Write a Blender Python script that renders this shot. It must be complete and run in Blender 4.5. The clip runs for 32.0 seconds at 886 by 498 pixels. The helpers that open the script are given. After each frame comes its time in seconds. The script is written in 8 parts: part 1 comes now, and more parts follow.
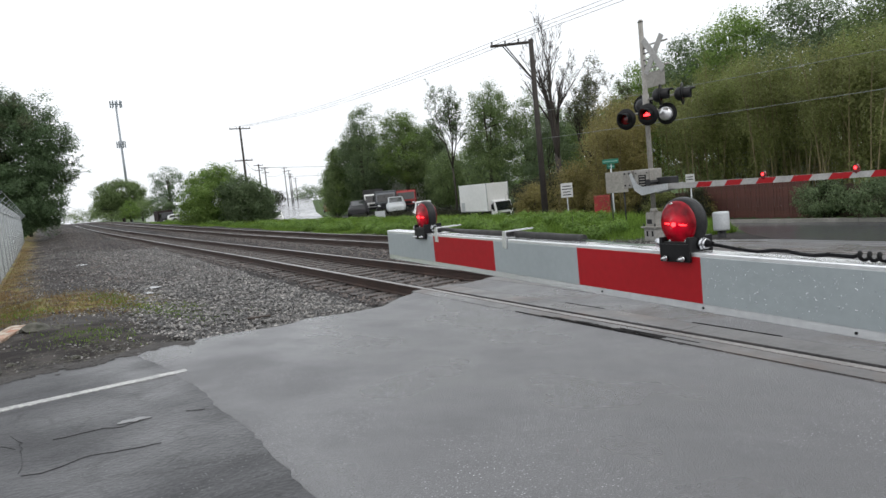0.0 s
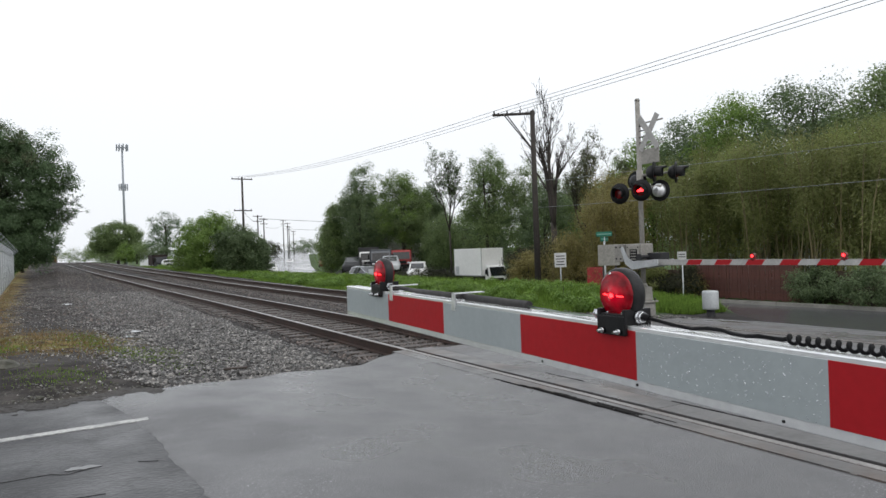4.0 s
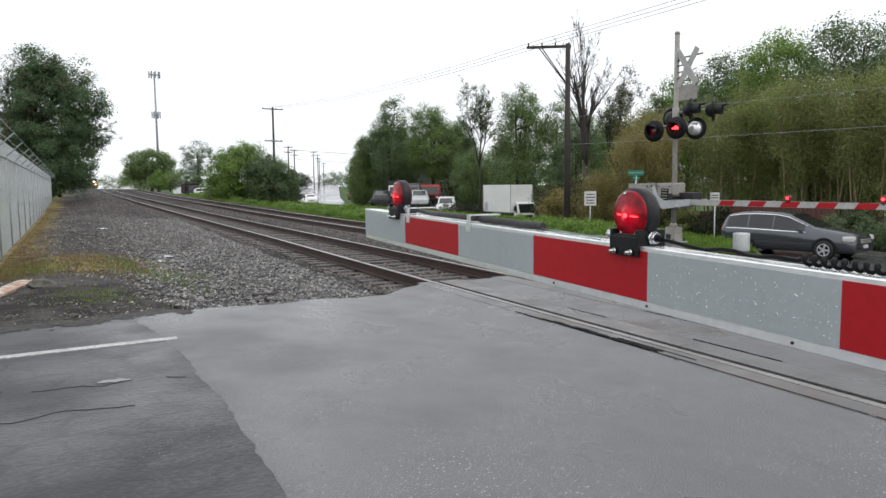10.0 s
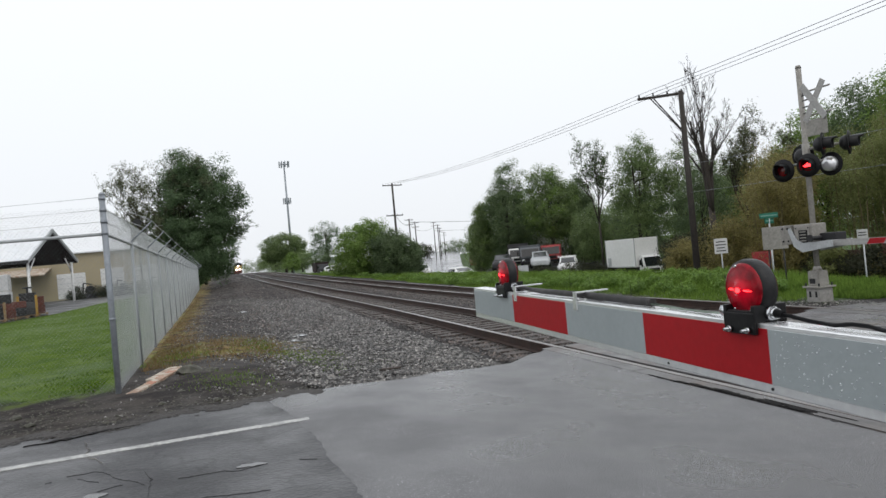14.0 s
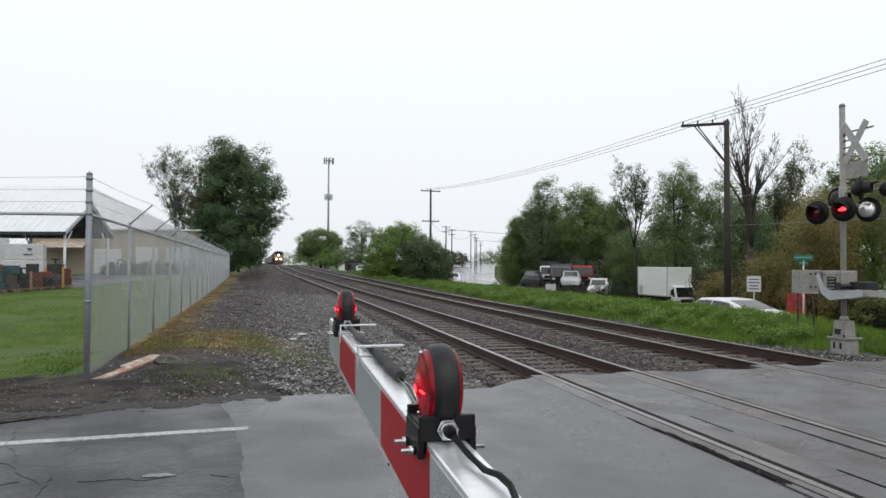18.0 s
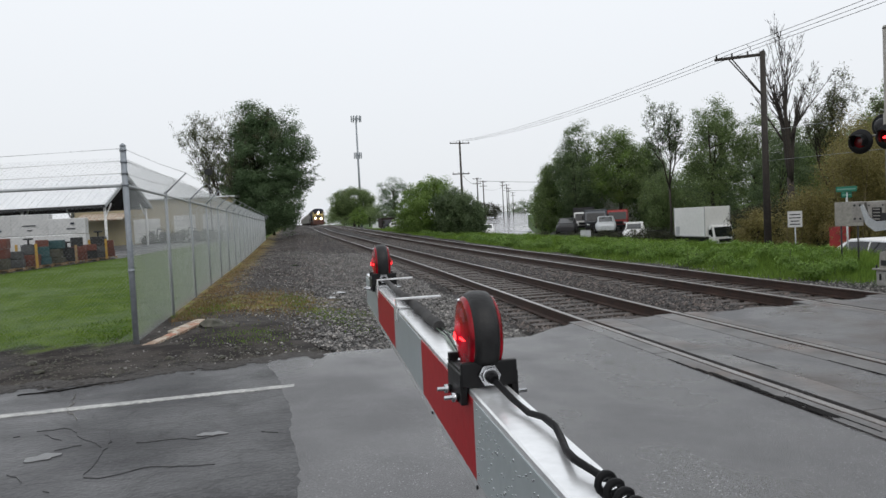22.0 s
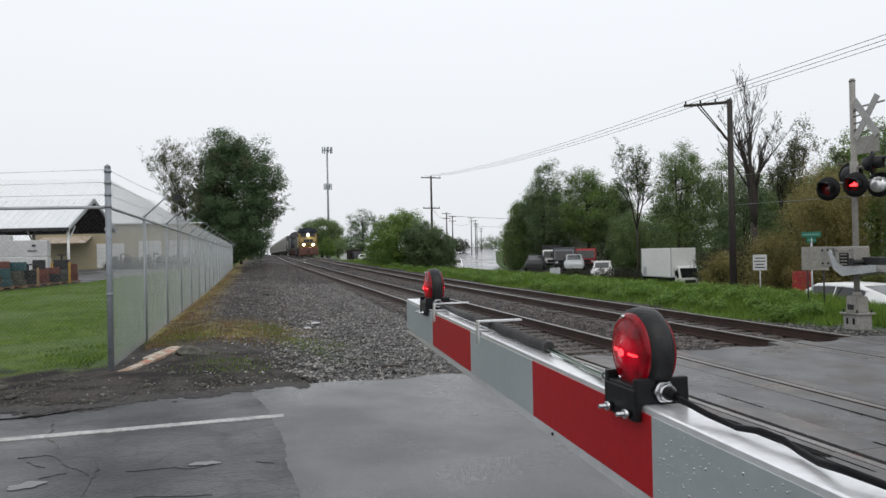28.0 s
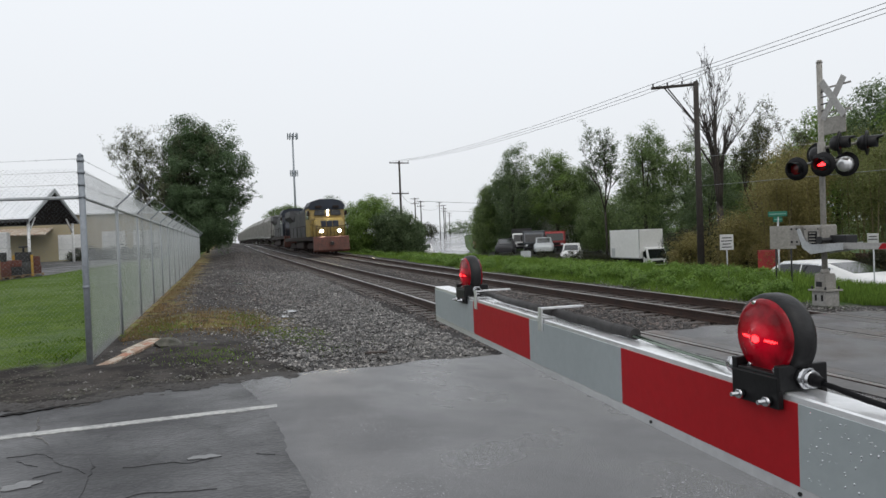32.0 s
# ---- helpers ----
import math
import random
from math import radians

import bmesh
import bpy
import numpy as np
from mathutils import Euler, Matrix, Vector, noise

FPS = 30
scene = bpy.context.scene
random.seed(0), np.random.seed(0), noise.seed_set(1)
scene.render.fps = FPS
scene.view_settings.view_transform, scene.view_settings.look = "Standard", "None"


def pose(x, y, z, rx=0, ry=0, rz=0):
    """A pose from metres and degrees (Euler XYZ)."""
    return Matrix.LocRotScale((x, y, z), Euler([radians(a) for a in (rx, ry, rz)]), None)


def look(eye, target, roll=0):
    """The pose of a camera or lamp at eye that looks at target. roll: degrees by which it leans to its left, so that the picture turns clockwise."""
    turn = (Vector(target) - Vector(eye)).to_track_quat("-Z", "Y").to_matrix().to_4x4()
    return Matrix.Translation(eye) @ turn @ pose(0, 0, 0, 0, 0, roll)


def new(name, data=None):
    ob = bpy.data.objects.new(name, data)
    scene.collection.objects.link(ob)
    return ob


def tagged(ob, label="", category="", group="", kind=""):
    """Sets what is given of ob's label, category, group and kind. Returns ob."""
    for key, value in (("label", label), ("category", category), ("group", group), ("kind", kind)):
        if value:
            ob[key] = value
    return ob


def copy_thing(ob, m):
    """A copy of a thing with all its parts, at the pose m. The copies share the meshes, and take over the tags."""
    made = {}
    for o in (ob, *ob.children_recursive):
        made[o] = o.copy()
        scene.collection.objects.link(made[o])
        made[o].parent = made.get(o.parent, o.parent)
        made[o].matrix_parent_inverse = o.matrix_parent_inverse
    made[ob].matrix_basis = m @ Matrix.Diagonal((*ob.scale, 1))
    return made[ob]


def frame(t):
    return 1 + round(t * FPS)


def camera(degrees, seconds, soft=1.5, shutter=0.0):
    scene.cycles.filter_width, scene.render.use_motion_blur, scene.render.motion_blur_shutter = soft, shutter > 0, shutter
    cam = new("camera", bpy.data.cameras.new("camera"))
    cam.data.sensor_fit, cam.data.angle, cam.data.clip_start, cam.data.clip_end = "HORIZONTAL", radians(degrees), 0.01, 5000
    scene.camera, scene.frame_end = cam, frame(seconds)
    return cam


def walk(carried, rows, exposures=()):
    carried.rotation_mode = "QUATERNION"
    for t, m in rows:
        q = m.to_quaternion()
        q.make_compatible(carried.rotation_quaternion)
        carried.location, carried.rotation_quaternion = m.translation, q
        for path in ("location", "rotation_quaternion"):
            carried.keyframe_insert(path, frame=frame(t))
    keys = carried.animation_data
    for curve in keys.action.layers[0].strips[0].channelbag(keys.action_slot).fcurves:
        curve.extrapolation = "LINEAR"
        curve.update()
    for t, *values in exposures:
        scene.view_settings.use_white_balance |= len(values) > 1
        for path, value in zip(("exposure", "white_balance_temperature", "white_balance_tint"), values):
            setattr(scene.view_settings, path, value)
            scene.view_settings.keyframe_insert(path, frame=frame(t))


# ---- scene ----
cam = camera(65.2, 32.0)
PATH = [
    (0, (-4.92, -9.86, 1.594), (-3.976, -8.106, 1.415), -5.7),
    (0.5, (-4.918, -9.852, 1.59), (-4.019, -8.076, 1.398), -5.4),
    (1, (-4.892, -9.88, 1.59), (-4.044, -8.086, 1.34), -4.6),
    (1.5, (-4.834, -9.937, 1.596), (-3.938, -8.162, 1.377), -3.4),
    (2, (-4.789, -9.914, 1.583), (-3.828, -8.17, 1.39), -2.6),
    (2.5, (-4.841, -9.834, 1.578), (-3.77, -8.145, 1.547), -1.7),
    (3, (-4.928, -9.807, 1.595), (-3.819, -8.143, 1.593), -1.0),
    (3.5, (-4.836, -9.854, 1.585), (-3.839, -8.12, 1.6), -1.4),
    (5.5, (-4.731, -9.897, 1.557), (-3.78, -8.138, 1.512), -2.3),
    (6, (-4.736, -9.889, 1.555), (-3.8, -8.123, 1.492), -1.5),
    (6.5, (-4.735, -9.881, 1.552), (-3.808, -8.111, 1.474), -1.1),
    (7, (-4.739, -9.876, 1.549), (-3.822, -8.101, 1.458), -0.9),
    (7.5, (-4.743, -9.885, 1.544), (-3.844, -8.101, 1.442), -1.3),
    (8, (-4.745, -9.894, 1.538), (-3.862, -8.103, 1.421), -1.1),
    (8.5, (-4.743, -9.893, 1.535), (-3.867, -8.1, 1.397), -0.8),
    (9, (-4.736, -9.891, 1.534), (-3.861, -8.1, 1.374), -0.8),
    (9.5, (-4.73, -9.887, 1.531), (-3.847, -8.101, 1.359), -1.0),
    (10, (-4.731, -9.878, 1.528), (-3.841, -8.097, 1.344), -0.6),
    (10.5, (-4.73, -9.873, 1.527), (-3.831, -8.096, 1.337), -0.5),
    (11, (-4.735, -9.878, 1.543), (-3.83, -8.104, 1.359), 1.5),
    (11.5, (-4.731, -9.885, 1.554), (-3.831, -8.109, 1.371), 0.5),
    (12, (-4.749, -9.888, 1.56), (-4.022, -8.026, 1.486), -0.9),
    (12.5, (-4.741, -9.888, 1.562), (-4.05, -8.012, 1.53), -1.1),
    (13, (-4.718, -9.876, 1.568), (-4.059, -7.988, 1.553), -1.5),
    (13.5, (-4.661, -9.909, 1.577), (-4.088, -7.993, 1.6), -5.4),
    (15.5, (-4.692, -9.699, 1.584), (-4.157, -7.773, 1.515), -2.8),
    (16, (-4.382, -9.701, 1.592), (-3.969, -7.747, 1.484), -1.5),
    (16.5, (-4.221, -9.641, 1.574), (-3.815, -7.688, 1.437), -1.3),
    (17, (-4.132, -9.573, 1.598), (-3.323, -7.753, 1.413), -1.3),
    (17.5, (-3.968, -9.669, 1.633), (-3.327, -7.777, 1.73), -0.7),
    (18, (-3.943, -9.669, 1.624), (-3.471, -7.727, 1.669), 0.2),
    (18.5, (-3.94, -9.67, 1.629), (-3.487, -7.722, 1.631), -0.4),
    (19, (-3.934, -9.657, 1.627), (-3.495, -7.706, 1.629), -1.8),
    (19.5, (-3.932, -9.66, 1.629), (-3.497, -7.708, 1.621), -2.4),
    (20, (-3.934, -9.657, 1.626), (-3.503, -7.704, 1.61), -3.0),
    (20.5, (-3.934, -9.659, 1.621), (-3.514, -7.704, 1.593), -3.4),
    (21, (-3.941, -9.663, 1.62), (-3.533, -7.706, 1.571), -3.2),
    (21.5, (-3.944, -9.667, 1.618), (-3.554, -7.706, 1.55), -2.9),
    (22, (-3.941, -9.657, 1.616), (-3.566, -7.695, 1.528), -2.9),
    (22.5, (-3.946, -9.663, 1.611), (-3.578, -7.7, 1.51), -2.3),
    (23, (-3.947, -9.666, 1.612), (-3.58, -7.704, 1.496), -2.2),
    (23.5, (-3.942, -9.656, 1.608), (-3.561, -7.697, 1.479), -1.9),
    (24, (-3.941, -9.655, 1.607), (-3.539, -7.701, 1.473), -1.5),
    (24.5, (-3.941, -9.653, 1.606), (-3.506, -7.706, 1.475), -0.8),
    (25, (-3.939, -9.646, 1.602), (-3.456, -7.709, 1.476), -0.1),
    (25.5, (-3.942, -9.653, 1.603), (-3.43, -7.723, 1.481), 0.2),
    (27.5, (-4.294, -9.545, 1.603), (-3.75, -7.62, 1.574), -1.0),
    (28, (-4.198, -9.598, 1.598), (-3.726, -7.654, 1.605), -1.2),
    (28.5, (-4.183, -9.634, 1.597), (-3.754, -7.68, 1.613), -1.8),
    (29, (-4.198, -9.615, 1.589), (-3.803, -7.654, 1.61), -2.0),
    (29.5, (-4.196, -9.617, 1.588), (-3.821, -7.653, 1.602), -1.9),
    (30, (-4.193, -9.624, 1.584), (-3.822, -7.659, 1.584), -2.1),
    (30.5, (-4.188, -9.635, 1.592), (-3.802, -7.673, 1.577), -2.3),
    (31, (-4.249, -9.619, 1.615), (-3.606, -7.726, 1.672), -3.0),
    (31.5, (-4.395, -9.593, 1.608), (-3.735, -7.706, 1.657), -3.0),
    (32, (-4.387, -9.511, 1.609), (-3.828, -7.591, 1.57), -2.2),
]
walk(cam, [(t, look(eye, target, roll)) for t, eye, target, roll in PATH], exposures=[(0, 0.27), (1, 0.34), (2, 0.46), (3, 0.1), (6, 0.14), (9, 0.26), (11.3, 0.36), (12.3, 0.16), (13, 0.02), (16, 0.02), (17, 0.12), (19, -0.1), (22, -0.1), (24, -0.02), (25, 0.1), (28, -0.08), (30, -0.22), (32, -0.12)])


# ---- light ----
world = bpy.data.worlds.new("overcast_sky")
scene.world = world
world.use_nodes = True
wn = world.node_tree
wn.nodes.clear()
w_sky = wn.nodes.new("ShaderNodeTexSky")
w_sky.sky_type = "NISHITA"
w_sky.sun_disc = False
w_sky.sun_elevation = radians(48)
w_sky.sun_rotation = radians(200)
w_sky.dust_density = 6.0
w_mix = wn.nodes.new("ShaderNodeMixRGB")
w_mix.inputs["Fac"].default_value = 0.9
w_mix.inputs["Color2"].default_value = (10.4, 10.75, 11.2, 1)
w_bg = wn.nodes.new("ShaderNodeBackground")
w_bg.inputs["Strength"].default_value = 0.1
w_out = wn.nodes.new("ShaderNodeOutputWorld")
wn.links.new(w_sky.outputs["Color"], w_mix.inputs["Color1"])
w_tc = wn.nodes.new("ShaderNodeTexCoord")
w_sep = wn.nodes.new("ShaderNodeSeparateXYZ")
w_up = wn.nodes.new("ShaderNodeMapRange")
for key, v in (("From Min", 0.0), ("From Max", 0.4), ("To Min", 0.9), ("To Max", 1.04)):
    w_up.inputs[key].default_value = v
w_shade = wn.nodes.new("ShaderNodeVectorMath")
w_shade.operation = "SCALE"
wn.links.new(w_tc.outputs["Generated"], w_sep.inputs[0])
wn.links.new(w_sep.outputs["Z"], w_up.inputs["Value"])
wn.links.new(w_mix.outputs["Color"], w_shade.inputs[0])
wn.links.new(w_up.outputs["Result"], w_shade.inputs["Scale"])
wn.links.new(w_shade.outputs["Vector"], w_bg.inputs["Color"])
wn.links.new(w_bg.outputs["Background"], w_out.inputs["Surface"])
sun_data = bpy.data.lights.new("sun", "SUN")
sun_data.energy = 0.5
sun_data.angle = radians(25)
sun_data.color = (1.0, 0.97, 0.93)
sun = new("sun", sun_data)
sun.matrix_world = look((0, 0, 60), (-14, 40, 0))


# ---- materials ----
def material(name, color, rough=0.6, metal=0.0, second=None, grain=30.0, stain=1.5, bump=0.15, contrast=0.5,
             spread=0.0, glow=None, glow_power=0.0, coat=0.0, rough_var=0.0, spec=0.5, pale=0.0):
    """A surface with colour variation at two scales, fine relief and optional random tint from piece to piece."""
    m = bpy.data.materials.new(name)
    m.use_nodes = True
    nt = m.node_tree
    bsdf = nt.nodes["Principled BSDF"]
    second = second or tuple(c * 0.72 for c in color)
    geo = nt.nodes.new("ShaderNodeNewGeometry")
    coords = nt.nodes.new("ShaderNodeTexCoord")
    fine = nt.nodes.new("ShaderNodeTexNoise")
    fine.inputs["Scale"].default_value = grain
    fine.inputs["Detail"].default_value = 5
    wide = nt.nodes.new("ShaderNodeTexNoise")
    wide.inputs["Scale"].default_value = stain
    wide.inputs["Detail"].default_value = 4
    for n in (fine, wide):
        nt.links.new(coords.outputs["Object"], n.inputs["Vector"])
    add = nt.nodes.new("ShaderNodeMath")
    add.operation = "MULTIPLY_ADD"
    add.inputs[1].default_value = 0.55
    nt.links.new(fine.outputs["Fac"], add.inputs[0])
    half = nt.nodes.new("ShaderNodeMath")
    half.operation = "MULTIPLY"
    half.inputs[1].default_value = 0.45
    nt.links.new(wide.outputs["Fac"], half.inputs[0])
    nt.links.new(half.outputs[0], add.inputs[2])
    ramp = nt.nodes.new("ShaderNodeMapRange")
    ramp.inputs["From Min"].default_value = 0.5 - 0.28 * (1.05 - contrast)
    ramp.inputs["From Max"].default_value = 0.5 + 0.28 * (1.05 - contrast)
    nt.links.new(add.outputs[0], ramp.inputs["Value"])
    mix = nt.nodes.new("ShaderNodeMixRGB")
    mix.inputs["Color1"].default_value = (*color, 1)
    mix.inputs["Color2"].default_value = (*second, 1)
    nt.links.new(ramp.outputs["Result"], mix.inputs["Fac"])
    last = mix.outputs["Color"]
    if spread:
        hsv = nt.nodes.new("ShaderNodeHueSaturation")
        rnd = nt.nodes.new("ShaderNodeMapRange")
        rnd.inputs["To Min"].default_value = 1 - spread
        rnd.inputs["To Max"].default_value = 1 + spread + pale
        chance = geo.outputs["Random Per Island"]
        if pale:
            few = nt.nodes.new("ShaderNodeMath")
            few.operation = "POWER"
            few.inputs[1].default_value = 2.6
            nt.links.new(chance, few.inputs[0])
            chance = few.outputs[0]
        nt.links.new(chance, rnd.inputs["Value"])
        nt.links.new(rnd.outputs["Result"], hsv.inputs["Value"])
        nt.links.new(last, hsv.inputs["Color"])
        last = hsv.outputs["Color"]
    nt.links.new(last, bsdf.inputs["Base Color"])
    bsdf.inputs["Roughness"].default_value = rough
    bsdf.inputs["Metallic"].default_value = metal
    bsdf.inputs["Specular IOR Level"].default_value = spec
    bsdf.inputs["Coat Weight"].default_value = coat
    if rough_var:
        rr = nt.nodes.new("ShaderNodeMapRange")
        rr.inputs["From Min"].default_value = 0.35
        rr.inputs["From Max"].default_value = 0.65
        rr.inputs["To Min"].default_value = max(0.02, rough - rough_var)
        rr.inputs["To Max"].default_value = min(1, rough + rough_var)
        nt.links.new(wide.outputs["Fac"], rr.inputs["Value"])
        nt.links.new(rr.outputs["Result"], bsdf.inputs["Roughness"])
    if bump:
        bp = nt.nodes.new("ShaderNodeBump")
        bp.inputs["Strength"].default_value = bump
        bp.inputs["Distance"].default_value = 0.01
        nt.links.new(fine.outputs["Fac"], bp.inputs["Height"])
        nt.links.new(bp.outputs["Normal"], bsdf.inputs["Normal"])
    if glow:
        bsdf.inputs["Emission Color"].default_value = (*glow, 1)
        bsdf.inputs["Emission Strength"].default_value = glow_power
    return m


def leaf_material(name, color, second, spread=0.35):
    """Leaves: colour drifts over the crown and from leaf to leaf, and a little light comes through."""
    m = material(name, color, rough=0.55, second=second, grain=3.0, stain=0.35, bump=0, contrast=0.55, spread=spread, spec=0.3)
    nt = m.node_tree
    bsdf = nt.nodes["Principled BSDF"]
    thin = nt.nodes.new("ShaderNodeBsdfTranslucent")
    both = nt.nodes.new("ShaderNodeMixShader")
    both.inputs["Fac"].default_value = 0.5
    nt.links.new(bsdf.inputs["Base Color"].links[0].from_socket, thin.inputs["Color"])
    nt.links.new(bsdf.outputs["BSDF"], both.inputs[1])
    nt.links.new(thin.outputs["BSDF"], both.inputs[2])
    nt.links.new(both.outputs["Shader"], nt.nodes["Material Output"].inputs["Surface"])
    return m


M = {}
M["asphalt"] = material("wet_asphalt", (0.127, 0.126, 0.13), 0.37, second=(0.095, 0.095, 0.099), grain=85, stain=0.7, bump=0.6, rough_var=0.2)
M["asphalt_old"] = material("old_wet_asphalt", (0.055, 0.055, 0.058), 0.46, second=(0.022, 0.022, 0.025), grain=34, stain=1.0, bump=0.6, rough_var=0.14, contrast=0.75)


def add_cracks(m, scale, width, depth, stretch=(1.0, 1.0), low=0.45):
    """Irregular dark crack lines in a road surface."""
    nt = m.node_tree
    bsdf = nt.nodes["Principled BSDF"]
    tc = nt.nodes.new("ShaderNodeTexCoord")
    wob = nt.nodes.new("ShaderNodeTexNoise")
    wob.inputs["Scale"].default_value = 2.2
    wob.inputs["Detail"].default_value = 5
    nt.links.new(tc.outputs["Object"], wob.inputs["Vector"])
    mixv = nt.nodes.new("ShaderNodeVectorMath")
    mixv.operation = "MULTIPLY_ADD"
    mixv.inputs[1].default_value = (0.35, 0.35, 0.35)
    nt.links.new(wob.outputs["Color"], mixv.inputs[0])
    nt.links.new(tc.outputs["Object"], mixv.inputs[2])
    cells = nt.nodes.new("ShaderNodeTexVoronoi")
    cells.feature = "DISTANCE_TO_EDGE"
    cells.inputs["Scale"].default_value = scale
    squash = nt.nodes.new("ShaderNodeVectorMath")
    squash.operation = "MULTIPLY"
    squash.inputs[1].default_value = (stretch[0], stretch[1], 1.0)
    nt.links.new(mixv.outputs["Vector"], squash.inputs[0])
    nt.links.new(squash.outputs["Vector"], cells.inputs["Vector"])
    line = nt.nodes.new("ShaderNodeMapRange")
    line.inputs["From Min"].default_value = 0.0
    line.inputs["From Max"].default_value = width
    line.inputs["To Min"].default_value = depth
    line.inputs["To Max"].default_value = 0.0
    nt.links.new(cells.outputs["Distance"], line.inputs["Value"])
    gate = nt.nodes.new("ShaderNodeMath")
    gate.operation = "MULTIPLY"
    patchy = nt.nodes.new("ShaderNodeMapRange")
    patchy.inputs["From Min"].default_value = low
    patchy.inputs["From Max"].default_value = low + 0.12
    big = nt.nodes.new("ShaderNodeTexNoise")
    big.inputs["Scale"].default_value = 0.6
    nt.links.new(tc.outputs["Object"], big.inputs["Vector"])
    nt.links.new(big.outputs["Fac"], patchy.inputs["Value"])
    nt.links.new(line.outputs["Result"], gate.inputs[0])
    nt.links.new(patchy.outputs["Result"], gate.inputs[1])
    old = bsdf.inputs["Base Color"].links[0].from_socket
    mix = nt.nodes.new("ShaderNodeMixRGB")
    mix.inputs["Color2"].default_value = (0.008, 0.008, 0.009, 1)
    nt.links.new(gate.outputs[0], mix.inputs["Fac"])
    nt.links.new(old, mix.inputs["Color1"])
    nt.links.new(mix.outputs["Color"], bsdf.inputs["Base Color"])


add_cracks(M["asphalt_old"], 1.2, 0.035, 0.95, (0.5, 1.6), 0.3)
add_cracks(M["asphalt_old"], 3.2, 0.06, 0.85, (0.7, 1.5), 0.42)


def add_flecks(m, scale, size, color):
    """Scattered pale flecks in a road surface's colour, for aggregate stones and painted wet glints."""
    nt = m.node_tree
    bsdf = nt.nodes["Principled BSDF"]
    tc = nt.nodes.new("ShaderNodeTexCoord")
    cells = nt.nodes.new("ShaderNodeTexVoronoi")
    cells.inputs["Scale"].default_value = scale
    nt.links.new(tc.outputs["Object"], cells.inputs["Vector"])
    spot = nt.nodes.new("ShaderNodeMapRange")
    for key, v in (("From Min", size * 0.5), ("From Max", size), ("To Min", 1.0), ("To Max", 0.0)):
        spot.inputs[key].default_value = v
    nt.links.new(cells.outputs["Distance"], spot.inputs["Value"])
    sep = nt.nodes.new("ShaderNodeSeparateColor")
    nt.links.new(cells.outputs["Color"], sep.inputs[0])
    some = nt.nodes.new("ShaderNodeMath")
    some.operation = "POWER"
    some.inputs[1].default_value = 5.0
    nt.links.new(sep.outputs[0], some.inputs[0])
    fac = nt.nodes.new("ShaderNodeMath")
    fac.operation = "MULTIPLY"
    nt.links.new(spot.outputs["Result"], fac.inputs[0])
    patch = nt.nodes.new("ShaderNodeTexNoise")
    patch.inputs["Scale"].default_value = 1.1
    nt.links.new(tc.outputs["Object"], patch.inputs["Vector"])
    where = nt.nodes.new("ShaderNodeMapRange")
    for key, v in (("From Min", 0.4), ("From Max", 0.62), ("To Min", 0.1), ("To Max", 1.0)):
        where.inputs[key].default_value = v
    nt.links.new(patch.outputs["Fac"], where.inputs["Value"])
    both = nt.nodes.new("ShaderNodeMath")
    both.operation = "MULTIPLY"
    nt.links.new(some.outputs[0], both.inputs[0])
    nt.links.new(where.outputs["Result"], both.inputs[1])
    nt.links.new(both.outputs[0], fac.inputs[1])
    old = bsdf.inputs["Base Color"].links[0].from_socket
    mix = nt.nodes.new("ShaderNodeMixRGB")
    mix.inputs["Color2"].default_value = (*color, 1)
    nt.links.new(fac.outputs[0], mix.inputs["Fac"])
    nt.links.new(old, mix.inputs["Color1"])
    nt.links.new(mix.outputs["Color"], bsdf.inputs["Base Color"])


def add_rust(m, color, most, reach=None):
    """Blotches of rust washed off the rails."""
    nt = m.node_tree
    bsdf = nt.nodes["Principled BSDF"]
    tc = nt.nodes.new("ShaderNodeTexCoord")
    spots = nt.nodes.new("ShaderNodeTexNoise")
    spots.inputs["Scale"].default_value = 0.9
    spots.inputs["Detail"].default_value = 6
    spots.inputs["Roughness"].default_value = 0.65
    nt.links.new(tc.outputs["Object"], spots.inputs["Vector"])
    fac = nt.nodes.new("ShaderNodeMapRange")
    for key, v in (("From Min", 0.5), ("From Max", 0.66), ("To Min", 0.0), ("To Max", most)):
        fac.inputs[key].default_value = v
    nt.links.new(spots.outputs["Fac"], fac.inputs["Value"])
    amount = fac.outputs["Result"]
    if reach:
        # only on the strip of road between the outer rails
        place = nt.nodes.new("ShaderNodeSeparateXYZ")
        nt.links.new(tc.outputs["Object"], place.inputs[0])
        for lo, hi in reach:
            edge = nt.nodes.new("ShaderNodeMapRange")
            edge.inputs["From Min"].default_value = lo
            edge.inputs["From Max"].default_value = hi
            nt.links.new(place.outputs["X"], edge.inputs["Value"])
            both = nt.nodes.new("ShaderNodeMath")
            both.operation = "MULTIPLY"
            nt.links.new(amount, both.inputs[0])
            nt.links.new(edge.outputs["Result"], both.inputs[1])
            amount = both.outputs[0]
    mix = nt.nodes.new("ShaderNodeMixRGB")
    mix.inputs["Color2"].default_value = (*color, 1)
    nt.links.new(amount, mix.inputs["Fac"])
    nt.links.new(bsdf.inputs["Base Color"].links[0].from_socket, mix.inputs["Color1"])
    nt.links.new(mix.outputs["Color"], bsdf.inputs["Base Color"])


